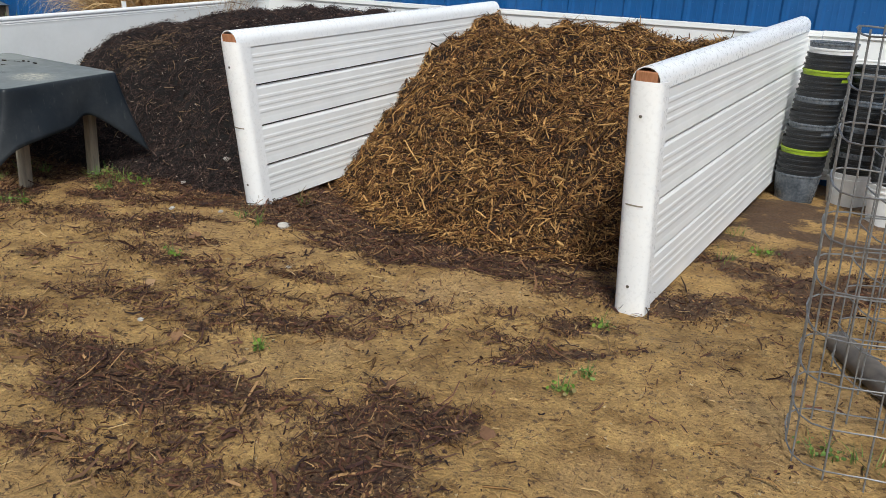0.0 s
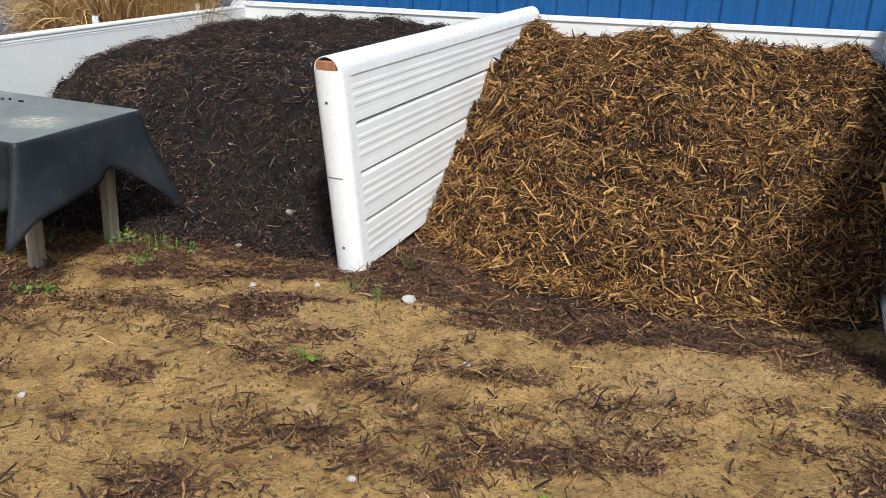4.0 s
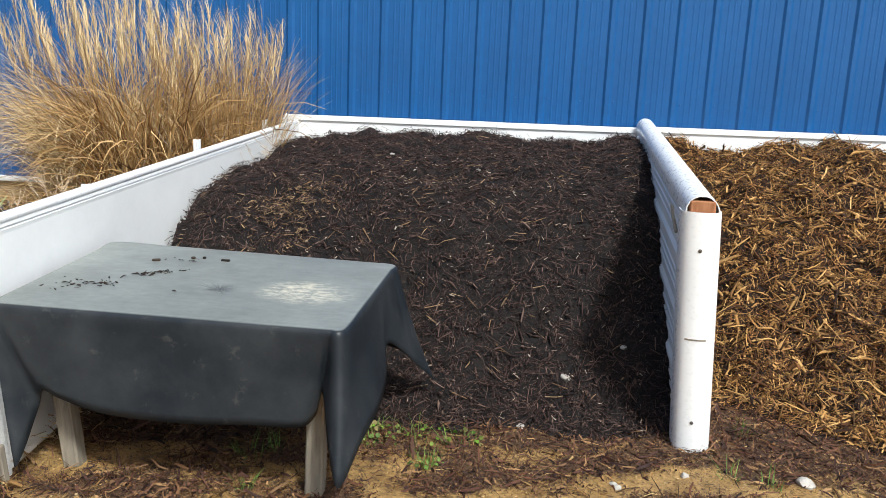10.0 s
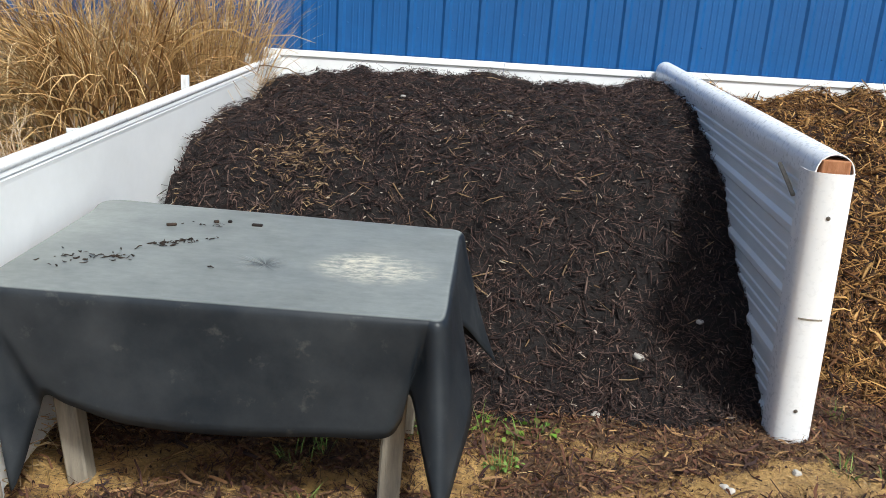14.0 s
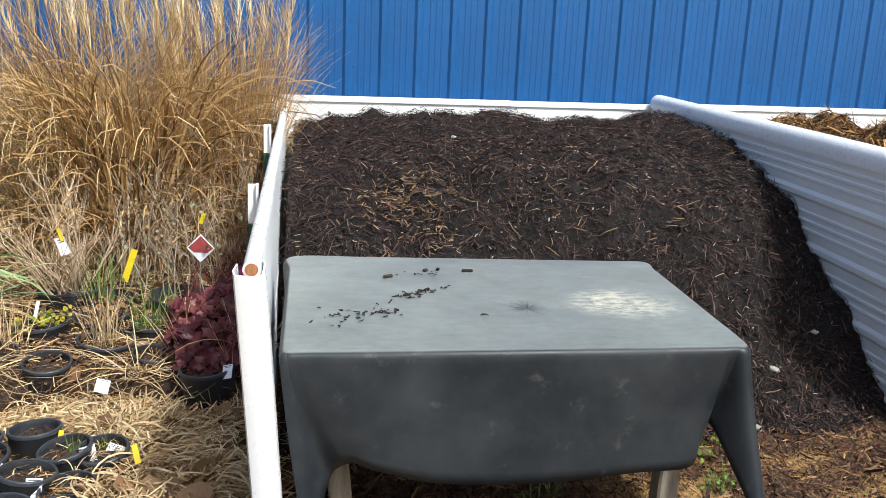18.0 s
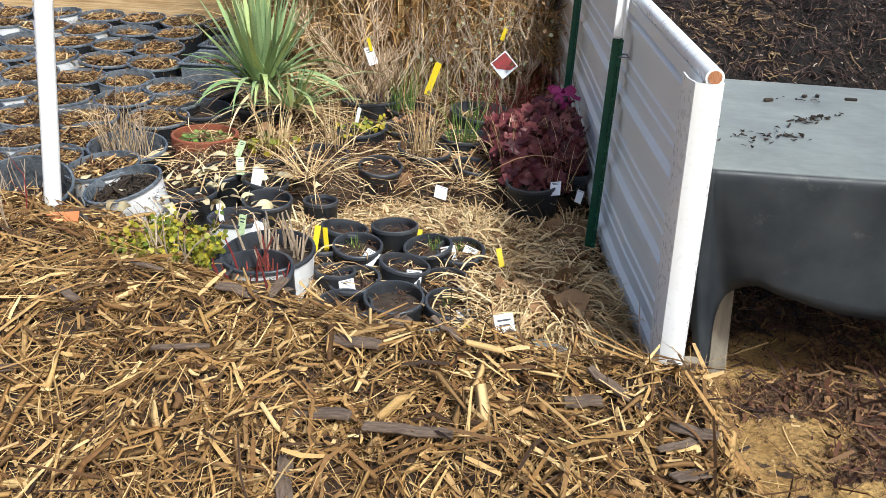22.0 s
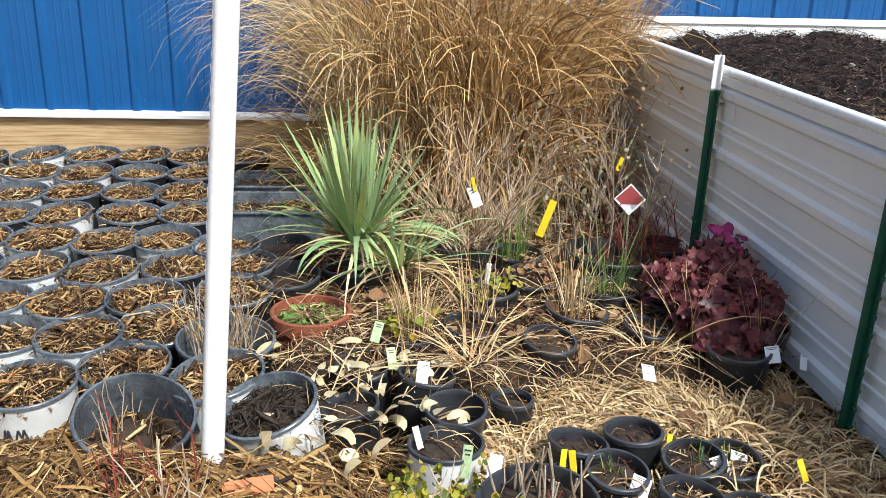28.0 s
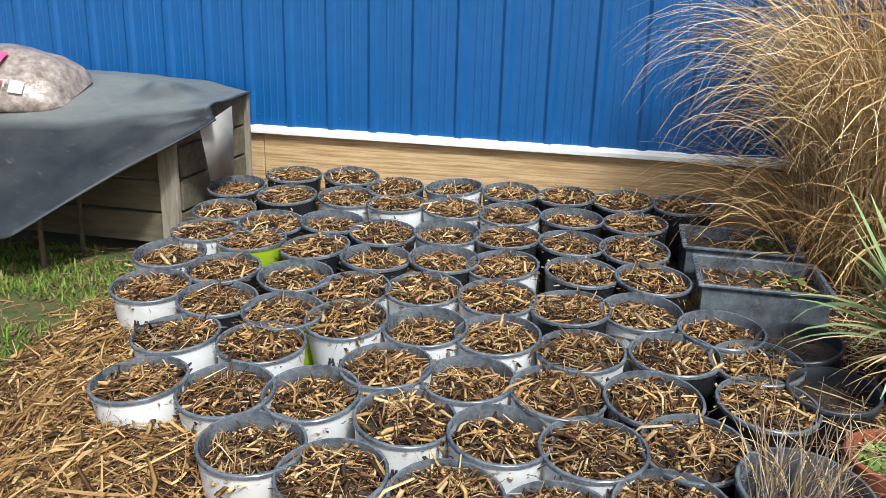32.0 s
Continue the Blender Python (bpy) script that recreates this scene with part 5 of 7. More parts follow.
# ---- bed of plant litter under the potted plants ----
def bed_z(x, y):
    edge = smooth01((x + 4.10) / 0.15) * smooth01((-2.43 - x) / 0.06) * smooth01((y - 0.36) / 0.18) * smooth01((2.3 - y) / 0.2)
    return ground_z(x, y) * (1 - edge) + edge * (0.145 + 0.022 * rough(x, y, 5, 57, 3)) - 0.012


def build_bed():
    rng = np.random.default_rng(58)
    xs, ys = np.arange(-4.15, -2.40, 0.035), np.arange(0.30, 2.36, 0.035)
    X, Y = np.meshgrid(xs, ys, indexing="ij")
    root = tagged(new("plant_litter_bed"), "dark bed of dead leaves and twigs between pots", "plant litter", kind="stuff")
    linked("packed_litter", mesh_np("packed_litter", np.stack([X, Y, bed_z(X, Y)], -1), grid_quads(len(xs), len(ys)), True), simple("packed_plant_litter", (0.025, 0.017, 0.011), (0.07, 0.045, 0.026), 18, 0.95, 0, 120, 0.9), root)
    for nm, n, mat, ln in (("loose_litter", 12000, GROUND_SHREDS, (0.03, 0.14)), ("loose_straw", 5200, STRAW, (0.06, 0.30))):
        x, y = rng.uniform(-4.05, -2.46, n), rng.uniform(0.42, 2.2, n)
        me = strand_mesh(nm, np.column_stack([x, y, bed_z(x, y) + rng.uniform(0, 0.02, n)]), rng.uniform(*ln, n), rng.uniform(0.0015, 0.005, n), rng, 0.8, 0.10, 0.014, 4)
        tagged(linked(nm, me, mat, root), kind="stuff")
    n = 160
    x, y = rng.uniform(-3.8, -2.46, n), rng.uniform(0.42, 1.7, n)
    at = np.column_stack([x, y, bed_z(x, y) + 0.015 + rng.uniform(0, 0.02, n)])
    tagged(linked("fallen_leaves", leaf_mesh("fallen_leaves", at, rng.normal(0, 0.6, (n, 3)) + (0, 0, 1), rng.uniform(0.03, 0.07, n), rng, 5), DEAD_LEAF, root), kind="stuff")
    n = 5200
    x, y = rng.uniform(-3.5, -2.62, n), -0.66 + 0.8 * rng.uniform(0, 1, n) ** 1.5
    me = strand_mesh("loose_chips", np.column_stack([x, y, straw_z(x, y) + rng.uniform(0, 0.012, n)]), rng.uniform(0.02, 0.10, n), rng.uniform(0.002, 0.008, n), rng, 0.3, 0.08, 0.004, 3)
    tagged(linked("loose_chips", me, BROWN_LID, root), kind="stuff")


build_bed()

# ---- small pots among the straw ----
TAGGED = [
    (-3.174, -0.095, 0.16, 1), (-3.068, 0.048, 0.16, 0), (-2.938, -0.045, 0.15, 1), (-3.038, -0.205, 0.15, 1), (-2.850, -0.030, 0.14, 1),
    (-3.277, -0.108, 0.14, 0), (-3.136, -0.266, 0.13, 0), (-2.879, -0.390, 0.14, 1), (-3.162, -0.404, 0.12, 0), (-2.886, -0.240, 0.13, 1),
    (-3.245, 0.003, 0.16, 0), (-3.220, -0.270, 0.14, 1), (-3.353, 0.250, 0.15, 0),
]
for k, (px, py, pz, has) in enumerate(TAGGED):
    small_pot(px, py, pz - 0.012, 0.078 if k not in (5, 11, 12) else 0.062, seed=k, label="small black plastic nursery pot holding soil and sprouts")
    rng = np.random.default_rng(300 + k)
    if k in (0, 2, 4, 7):
        blades_at("sprouts", tagged(new("sprout_clump"), "thin yellow-green sprouts in a small pot", "seedling"), GREEN_BLADE, rng, (px, py, pz - 0.042), 0.02, 16, (0.03, 0.07), (0.002, 0.004), (0, 0.5), (0, 0.8), 3)
    if has:
        a = rng.uniform(-0.5, 1.2)
        tag_plate(px + 0.055 * math.cos(a), py - 0.04 + 0.04 * math.sin(a), pz - 0.014, 0.055, 0.026, rng.uniform(-30, 30), rng.uniform(-55, -25), TAG_WHITE, "white plastic plant tag with dark handwriting", 2)
small_pot(-3.024, -0.382, 0.13, 0.085, 0.15, label="black pot heaped with wood chips", seed=40)
small_pot(-3.520, 0.190, 0.16, 0.085, 0.15, fill=0.45, lid=False, label="empty black plastic nursery pot", seed=41)
small_pot(-3.564, -0.018, 0.17, 0.095, 0.17, POT_WHITE, "white plastic pot with small green weeds", seed=42)
small_pot(-3.388, -0.270, 0.19, 0.135, 0.2, POT_WHITE, "white plastic pot with cut grey stalks", seed=43)
small_pot(-3.394, -0.444, 0.20, 0.14, 0.2, fill=0.72, label="black plastic pot with cut dark red stems", seed=44)
small_pot(-3.610, -0.400, 0.19, 0.125, 0.18, label="black plastic pot holding a little boxwood", seed=45)
for nm, c, mat, h, n, sd in (("cut_plant", (-3.388, -0.270, 0.14), TWIG, (0.08, 0.16), 26, 70), ("cut_plant", (-3.394, -0.444, 0.11), RED_TWIG, (0.08, 0.17), 22, 71)):
    rng = np.random.default_rng(sd)
    a, r = rng.uniform(0, 6.283, n), 0.10 * np.sqrt(rng.uniform(0.05, 1, n))
    root = tagged(new(nm), "bare cut plant stalks standing in a pot", "plant stalks")
    for k in range(n):
        stems("stalk", [(c[0] + r[k] * math.cos(a[k]), c[1] + r[k] * math.sin(a[k]), c[2])], [rng.uniform(*h)], 0.10, 0.0045, rng, mat, root, 0)


def build_boxwood():
    rng = np.random.default_rng(80)
    root = tagged(new("boxwood"), "yellow-green boxwood shrub in a black pot", "shrub")
    k, per = 46, 26
    a, r = rng.uniform(0, 6.283, k), 0.115 * np.sqrt(rng.uniform(0, 1, k))
    base = np.column_stack([-3.635 + r * np.cos(a), -0.405 + 0.9 * r * np.sin(a), np.full(k, 0.175)])
    lean = np.column_stack([0.5 * np.cos(a) * r / 0.115, 0.5 * np.sin(a) * r / 0.115, np.ones(k)])
    f = rng.uniform(0.15, 1, (k, per))
    at = (base[:, None] + lean[:, None] * (f * rng.uniform(0.06, 0.15, k)[:, None])[..., None]).reshape(-1, 3) + rng.normal(0, 0.006, (k * per, 3))
    tagged(linked("leaves", leaf_mesh("leaves", at, rng.normal(0, 1, (k * per, 3)) + (0, -0.3, 0.5), rng.uniform(0.011, 0.019, k * per), rng), BOX_LEAF, root), kind="stuff")
    stems("branch_tangle", np.column_stack([-3.62 + rng.normal(0, 0.03, 14), -0.41 + rng.normal(0, 0.03, 14), np.full(14, 0.15)]), rng.uniform(0.12, 0.2, 14), 0.6, 0.003, rng, TWIG, root, 2)


build_boxwood()

# ---- larger pots at the end of the rows ----
big_pot(-4.376, 0.230, "b", 301, 3, 0.185, (17, 7), "scuffed black nursery pot with bare twigs and dead leaves", 1.12)
big_pot(-4.147, 0.385, "w", 302, 1, 0.175, (7, -3), "white nursery pot sunk in mulch")
big_pot(-3.966, 0.212, "w", 303, 2, 0.19, (7, -11), "tilted white nursery pot full of dark soil")
big_pot(-4.19, 0.640, "b", 304, 3, 0.17, (8, 0), "large dark grey pot with dry stalks", 1.12)
rng = np.random.default_rng(310)
for c, n, h, mat in (((-4.376, 0.230, 0.08), 9, (0.10, 0.20), TWIG), ((-4.19, 0.64, 0.08), 34, (0.12, 0.30), TWIG)):
    a, r = rng.uniform(0, 6.283, n), 0.10 * np.sqrt(rng.uniform(0.02, 1, n))
    root = tagged(new("dry_stalks"), "thin dry stalks standing in a pot", "plant stalks")
    stems("stalk_tangle", np.column_stack([c[0] + r * np.cos(a), c[1] + r * np.sin(a), np.full(n, c[2])]), rng.uniform(*h, n), 0.35, 0.0020, rng, mat, root, 1)
root = tagged(new("dry_grass_tuft"), "bleached strands of dry grass arching from a pot", "dry grass")
blades_at("strands", root, STRAW, rng, (-4.19, 0.64, 0.12), 0.09, 46, (0.2, 0.42), (0.003, 0.006), (0.1, 0.7), (0.6, 2.2), 6)


def build_terracotta():
    root = tagged(new("terracotta_pot"), "round terracotta pot with green moss and red leaves", "plant pot")
    R, H = 0.135, 0.17
    part("body", lathe([(0, 0), (R * 0.7, 0), (R * 0.93, H - 0.045)], 28), TERRACOTTA, root, "", True)
    part("rim", lathe([(R * 0.93, H - 0.045), (R, H - 0.043), (R, H - 0.004), (R - 0.005, H), (R - 0.014, H - 0.002), (R - 0.016, H - 0.03), (R * 0.7, 0.02)], 28), TERRACOTTA, root, "", True)
    part("soil", lathe([(R * 0.87, H - 0.04), (0, H - 0.025)], 20), SOIL, root)
    rng = np.random.default_rng(90)
    n = 160
    a, r = rng.uniform(0, 6.283, n), 0.10 * np.sqrt(rng.uniform(0, 1, n))
    at = np.column_stack([r * np.cos(a), r * np.sin(a), np.full(n, H - 0.022)])
    tagged(linked("moss", leaf_mesh("moss", at, rng.normal(0, 0.4, (n, 3)) + (0, 0, 1), rng.uniform(0.012, 0.03, n), rng), GREEN_BLADE, root), kind="stuff")
    root.location = (-3.930, 0.790, 0.012)


build_terracotta()


def build_yucca():
    rng = np.random.default_rng(61)
    c, d = (-3.775, 1.13, 0.29), (-3.625, 1.05, 0.22)
    small_pot(c[0], c[1], 0.20, 0.13, 0.2, label="black plastic pot holding the yucca", seed=60)
    root = tagged(new("yucca"), "green yucca with stiff sword leaves and dry lower leaves", "yucca")
    # upright fan, then the leaves that arch out and down, then the withered skirt; a small rosette beside it
    sets = (
        (c, "sword_leaf", 52, (0.36, 0.52), (0.026, 0.042), (0.0, 0.62), (-0.1, 0.12), YUCCA_LEAF), (c, "sword_leaf", 26, (0.30, 0.44), (0.024, 0.036), (0.5, 0.95), (-0.1, 0.3), YUCCA_LEAF),
        (c, "arching_leaf", 34, (0.30, 0.50), (0.024, 0.038), (0.9, 1.4), (0.6, 1.9), YUCCA_LEAF), (c, "dry_leaf", 36, (0.22, 0.42), (0.008, 0.018), (1.1, 1.7), (0.6, 1.6), STRAW),
        (d, "sword_leaf", 18, (0.18, 0.30), (0.014, 0.024), (0.2, 0.8), (-0.1, 0.4), YUCCA_LEAF), (d, "arching_leaf", 24, (0.26, 0.44), (0.014, 0.026), (0.8, 1.4), (0.5, 1.8), YUCCA_LEAF),
        (d, "dry_leaf", 34, (0.2, 0.44), (0.009, 0.018), (1.0, 1.7), (0.6, 1.7), STRAW),
    )
    for at, nm, n, ln, wd, lean, droop, mat in sets:
        for k in range(n):
            one = lambda lo, hi: np.array([rng.uniform(lo, hi)])
            a = one(0, 6.283)
            base = np.array([(at[0] + 0.03 * math.cos(a[0]), at[1] + 0.03 * math.sin(a[0]), at[2] + rng.uniform(0, 0.05))])
            linked(nm, blade_mesh(nm, base, a, one(*ln), one(*wd), one(*lean), one(*droop), rng, 7, rng.normal(0, 0.35, 1), 0.05), mat, root)


build_yucca()


GREY_LEAF = shreds_mat("grey_green_leaf", (0.20, 0.21, 0.13), (0.30, 0.29, 0.19), (0.30, 0.17, 0.08), (0.15, 0.18, 0.08))


def build_shrubs():
    rng = np.random.default_rng(71)
    small_pot(-3.315, 1.39, 0.21, 0.15, 0.22, label="black plastic pot holding a bare shrub", seed=62)
    root = tagged(new("bare_shrub"), "leafless pale-twigged shrub in a black pot", "shrub")
    n = 40
    for k in range(n):
        stems("branch", [(-3.335 + rng.normal(0, 0.05), 1.39 + rng.normal(0, 0.05), 0.2)], [rng.uniform(0.20, 0.50)], 1.15, 0.0036, rng, PALE_TWIG, root, 10, "", 0.26)
    for cx, cy, cz, k, h, lab in ((-2.78, 1.30, 0.2, 16, (0.2, 0.5), "tall thin dry stems with withered buds"), (-2.95, 1.70, 0.15, 13, (0.3, 0.7), "tall dry perennial stems"), (-2.60, 1.85, 0.12, 13, (0.35, 0.8), "dry brown perennial stems with seed heads"), (-3.15, 1.65, 0.12, 14, (0.2, 0.55), "tangle of dry perennial stems")):
        root = tagged(new("dry_perennial"), lab, "dry perennial")
        stems("twig_tangle", np.column_stack([cx + rng.normal(0, 0.09, k), cy + rng.normal(0, 0.07, k), np.full(k, cz)]), rng.uniform(*h, k), 0.45, 0.0026, rng, TWIG, root, 9, "", 0.16)
        m = 150
        at = np.column_stack([cx + rng.normal(0, 0.14, m), cy + rng.normal(0, 0.12, m), cz + rng.uniform(0.1, h[1] * 0.9, m)])
        tagged(linked("withered_leaves", leaf_mesh("withered_leaves", at, rng.normal(0, 1, (m, 3)), rng.uniform(0.008, 0.02, m), rng), GREY_LEAF if cx < -2.7 else DEAD_LEAF, root), kind="stuff")
    root = tagged(new("low_shrub"), "low tangled reddish bare shrub beside the wall", "shrub")
    n = 50
    stems("branch_tangle", np.column_stack([-2.58 + rng.normal(0, 0.10, n), 1.30 + rng.normal(0, 0.10, n), np.full(n, 0.14)]), rng.uniform(0.12, 0.3, n), 1.3, 0.0022, rng, RED_TWIG, root, 5)
    for cx, cy, k, lab, mat in ((-3.17, 1.28, 60, "green-gold grassy tuft in a pot", GREEN_BLADE), (-3.05, 0.80, 70, "thin dry reed tuft in a pot", STRAW), (-2.88, 0.92, 60, "thin greenish reed tuft in a pot", GREEN_BLADE), (-3.38, 0.78, 50, "wiry dry tuft in a pot", STRAW), (-2.70, 0.60, 30, "dry grass tuft in a small pot", STRAW), (-2.50, 0.52, 24, "dry grass tuft in a small pot", STRAW), (-3.6, 0.62, 60, "brown wiry tuft in a pot", STRAW)):
        root = tagged(new("grass_tuft"), lab, "grass tuft")
        blades_at("foliage", root, mat, rng, (cx, cy, 0.15), 0.06, k, (0.12, 0.34), (0.002, 0.005), (0, 0.5), (0, 1.2), 5)


build_shrubs()

# dark pots behind the straw
BACK_POTS = [(-2.80, 1.26, 0.22, 0.17), (-2.50, 1.42, 0.20, 0.11), (-3.19, 0.57, 0.18, 0.085), (-3.30, 0.93, 0.20, 0.11), (-2.60, 0.46, 0.19, 0.10), (-2.47, 0.58, 0.20, 0.075), (-3.05, 0.80, 0.18, 0.11), (-2.85, 0.95, 0.19, 0.12),
             (-3.42, 0.70, 0.17, 0.09), (-3.62, 0.62, 0.17, 0.10), (-3.10, 1.10, 0.19, 0.12), (-3.75, 0.48, 0.15, 0.085), (-3.60, 0.38, 0.15, 0.085), (-2.85, 0.66, 0.17, 0.08), (-3.78, 0.25, 0.13, 0.08), (-4.02, 1.10, 0.20, 0.12), (-4.05, 1.36, 0.22, 0.125), (-2.68, 0.82, 0.18, 0.10), (-3.15, 1.32, 0.2, 0.11)]
for k, (px, py, pz, pr) in enumerate(BACK_POTS):
    small_pot(px, py, pz, pr, 0.16 if pr < 0.1 else 0.19, seed=500 + k, label="black plastic nursery pot among dry plants", fill=0.84 if k % 3 else 0.74)
rng = np.random.default_rng(505)
for cx, cy in ((-3.10, 1.10), (-3.30, 0.93), (-3.62, 0.62)):
    root = tagged(new("low_green_plant"), "low green and rusty leaves in a black pot", "potted plant")
    n = 90
    at = np.column_stack([cx + rng.normal(0, 0.05, n), cy + rng.normal(0, 0.05, n), 0.19 + rng.uniform(0, 0.05, n)])
    tagged(linked("leaves", leaf_mesh("leaves", at, rng.normal(0, 0.6, (n, 3)) + (0, 0, 1), rng.uniform(0.012, 0.028, n), rng), BOX_LEAF if cx < -3.2 else DEAD_LEAF, root), kind="stuff")


def build_heuchera():
    rng = np.random.default_rng(91)
    root = tagged(new("heuchera"), "burgundy coral bells with ruffled leaves beside the wall", "leafy plant")
    n = 1150
    a, r = rng.uniform(0, 6.283, n), np.sqrt(rng.uniform(0, 1, n))
    lobe = np.array([(-2.64, 0.62, 0.13, 0.09), (-2.54, 0.78, 0.14, 0.17), (-2.68, 0.78, 0.12, 0.10), (-2.50, 0.60, 0.09, 0.11), (-2.60, 0.58, 0.15, -0.02)])[rng.integers(0, 5, n)]
    at = np.column_stack([lobe[:, 0] + lobe[:, 2] * r * np.cos(a), lobe[:, 1] + lobe[:, 2] * r * np.sin(a), 0.22 + lobe[:, 3] * np.sqrt(np.maximum(0, 1 - r ** 2)) + rng.uniform(-0.06, 0.03, n)])
    at[:, 0] = np.minimum(at[:, 0], -2.425 - rng.uniform(0, 0.03, n))
    nr = np.column_stack([np.cos(a) * r, np.sin(a) * r - 0.25, np.full(n, 0.8)]) + rng.normal(0, 0.3, (n, 3))
    tagged(linked("leaves", leaf_mesh("leaves", at, nr, rng.uniform(0.026, 0.050, n), rng, 7, 0.2), BURGUNDY, root), kind="stuff")
    m = 34
    top = np.column_stack([-2.50 + rng.normal(0, 0.035, m), 0.86 + rng.normal(0, 0.05, m), 0.37 + rng.uniform(-0.04, 0.05, m)])
    pink = shreds_mat("magenta_leaf", (0.30, 0.02, 0.13), (0.22, 0.015, 0.09), (0.38, 0.05, 0.18))
    tagged(linked("young_leaves", leaf_mesh("young_leaves", top, rng.normal(0, 0.4, (m, 3)) + (0, -0.4, 0.8), rng.uniform(0.026, 0.046, m), rng, 5), pink, root, "bright magenta young leaves"), kind="stuff")
    stems("stalk_tangle", np.column_stack([-2.56 + rng.normal(0, 0.05, 40), 0.74 + rng.normal(0, 0.05, 40), np.full(40, 0.15)]), rng.uniform(0.14, 0.24, 40), 0.8, 0.0025, rng, RED_TWIG, root, 0)
    small_pot(-2.56, 0.76, 0.15, 0.12, 0.14, label="black plastic pot holding burgundy coral bells", seed=66)


build_heuchera()

# bleached fallen leaves and hosta remains
rng = np.random.default_rng(95)
root = tagged(new("withered_hosta"), "bleached withered hosta leaves flopped over pots", "withered plant")
n = 60
at = np.column_stack([rng.normal(-3.74, 0.16, n), rng.normal(0.24, 0.17, n), 0.135 + rng.uniform(0, 0.05, n)])
for k in range(n):
    linked("leaf", blade_mesh("leaf", at[k:k + 1] - (0, 0, 0.01), rng.uniform(0, 6.28, 1), rng.uniform(0.04, 0.085, 1), rng.uniform(0.022, 0.042, 1), rng.uniform(0.9, 1.6, 1), rng.uniform(0.6, 3.0, 1), rng, 7, rng.normal(0, 1.4, 1), 0.35), PALE_LEAF, root)
blades_at("stalks", root, STRAW, rng, (-3.74, 0.22, 0.13), 0.24, 70, (0.08, 0.22), (0.003, 0.007), (0.6, 1.4), (0.6, 1.8), 5)

# brown leaves blown against the side wall
n = 90
lx, ly = -2.43 - np.abs(rng.normal(0, 0.18, n)), rng.uniform(-0.62, 0.40, n)
drift = tagged(new("leaf_drift"), "curled brown oak leaves blown against the side wall", "dead leaves")
for k in range(n):
    at = np.array([(lx[k], ly[k], float(straw_z(lx[k], ly[k])) + 0.02 + rng.uniform(0, 0.02))])
    linked("leaf", leaf_mesh("leaf", at, rng.normal(0, 0.6, (1, 3)) + (0, 0, 1), rng.uniform(0.04, 0.085, 1), rng, 5), DEAD_LEAF, drift)

# tags and signs
def diamond_sign(x, y, z, size, yaw):
    root = tagged(new("picture_tag"), "diamond-shaped plant label with a red flower picture", "plant tag", "plant tags")
    part("card", box(size, 0.002, size, (0, 0, 0), 0.0006, Matrix.Rotation(radians(45), 4, "Y")), TAG_WHITE, root)
    bm = bmesh.new()
    s = size * 0.62
    vs = [bm.verts.new(p) for p in ((-s, -0.0022, 0.002), (-s * 0.55, -0.0022, -s * 0.35), (s * 0.55, -0.0022, -s * 0.35), (s, -0.0022, 0.002), (0, -0.0022, s))]
    bm.faces.new(vs)
    part("picture", bm, simple("red_print", (0.42, 0.04, 0.05), (0.20, 0.06, 0.05), 60, 0.4, 0, 150), root)
    part("stake", box(0.006, 0.002, 0.30, (0, 0.002, -size * 0.6 - 0.1), 0), GREY_WOOD, root)
    root.matrix_world = pose(x, y, z, -8, 0, yaw)


diamond_sign(-2.728, 1.232, 0.440, 0.088, -8)
tag_plate(-3.055, 1.275, 0.325, 0.036, 0.145, -10, -4, TAG_YELLOW, "long yellow plant tag leaning in a pot", 0)
bpy.context.view_layer.update()
tag_plate(-2.735, 1.37, 0.57, 0.022, 0.03, 0, 0, TAG_YELLOW, "small yellow tag on a stem", 0)
tag_plate(-3.32, 1.30, 0.44, 0.05, 0.06, 15, -15, TAG_WHITE, "white picture label on a bare shrub", 2)
tag_plate(-3.33, 1.30, 0.50, 0.018, 0.035, 20, 0, TAG_YELLOW, "yellow tag on a bare shrub", 0)
TAGS = [(-3.60, 0.33, 0.17, 0.045, 0.07, 12, -20, TAG_WHITE, 0), (-3.325, 0.915, 0.27, 0.02, 0.05, -20, -20, TAG_WHITE, 0), (-2.535, 0.39, 0.21, 0.05, 0.028, -25, -40, TAG_WHITE, 2), (-2.94, 0.33, 0.19, 0.055, 0.025, 10, -50, TAG_WHITE, 1),
                                                              (-3.30, -0.10, 0.16, 0.022, 0.06, 20, -12, TAG_YELLOW, 0), (-3.27, -0.09, 0.16, 0.020, 0.05, -15, -10, TAG_YELLOW, 0), (-2.99, 0.02, 0.15, 0.018, 0.025, 0, -20, TAG_YELLOW, 0), (-2.735, -0.16, 0.18, 0.02, 0.03, 10, -25, TAG_YELLOW, 0)]
MORE_TAGS = [(-3.53, -0.10, 0.18, 0.028, 0.06, -10, -12, None, 2), (-2.72, -0.60, 0.16, 0.06, 0.075, 12, -35, "pic", 2), (-2.84, -0.62, 0.16, 0.03, 0.05, -35, -30, TAG_YELLOW, 0), (-3.47, -0.14, 0.2, 0.04, 0.035, 0, -35, TAG_WHITE, 0), (-3.68, 0.42, 0.2, 0.036, 0.04, 25, -30, None, 2), (-3.72, 0.56, 0.22, 0.036, 0.04, -20, -30, None, 2), (-2.45, 0.36, 0.2, 0.03, 0.02, 0, -35, TAG_WHITE, 1), (-3.63, 0.02, 0.17, 0.02, 0.05, 0, -15, TAG_WHITE, 0)]
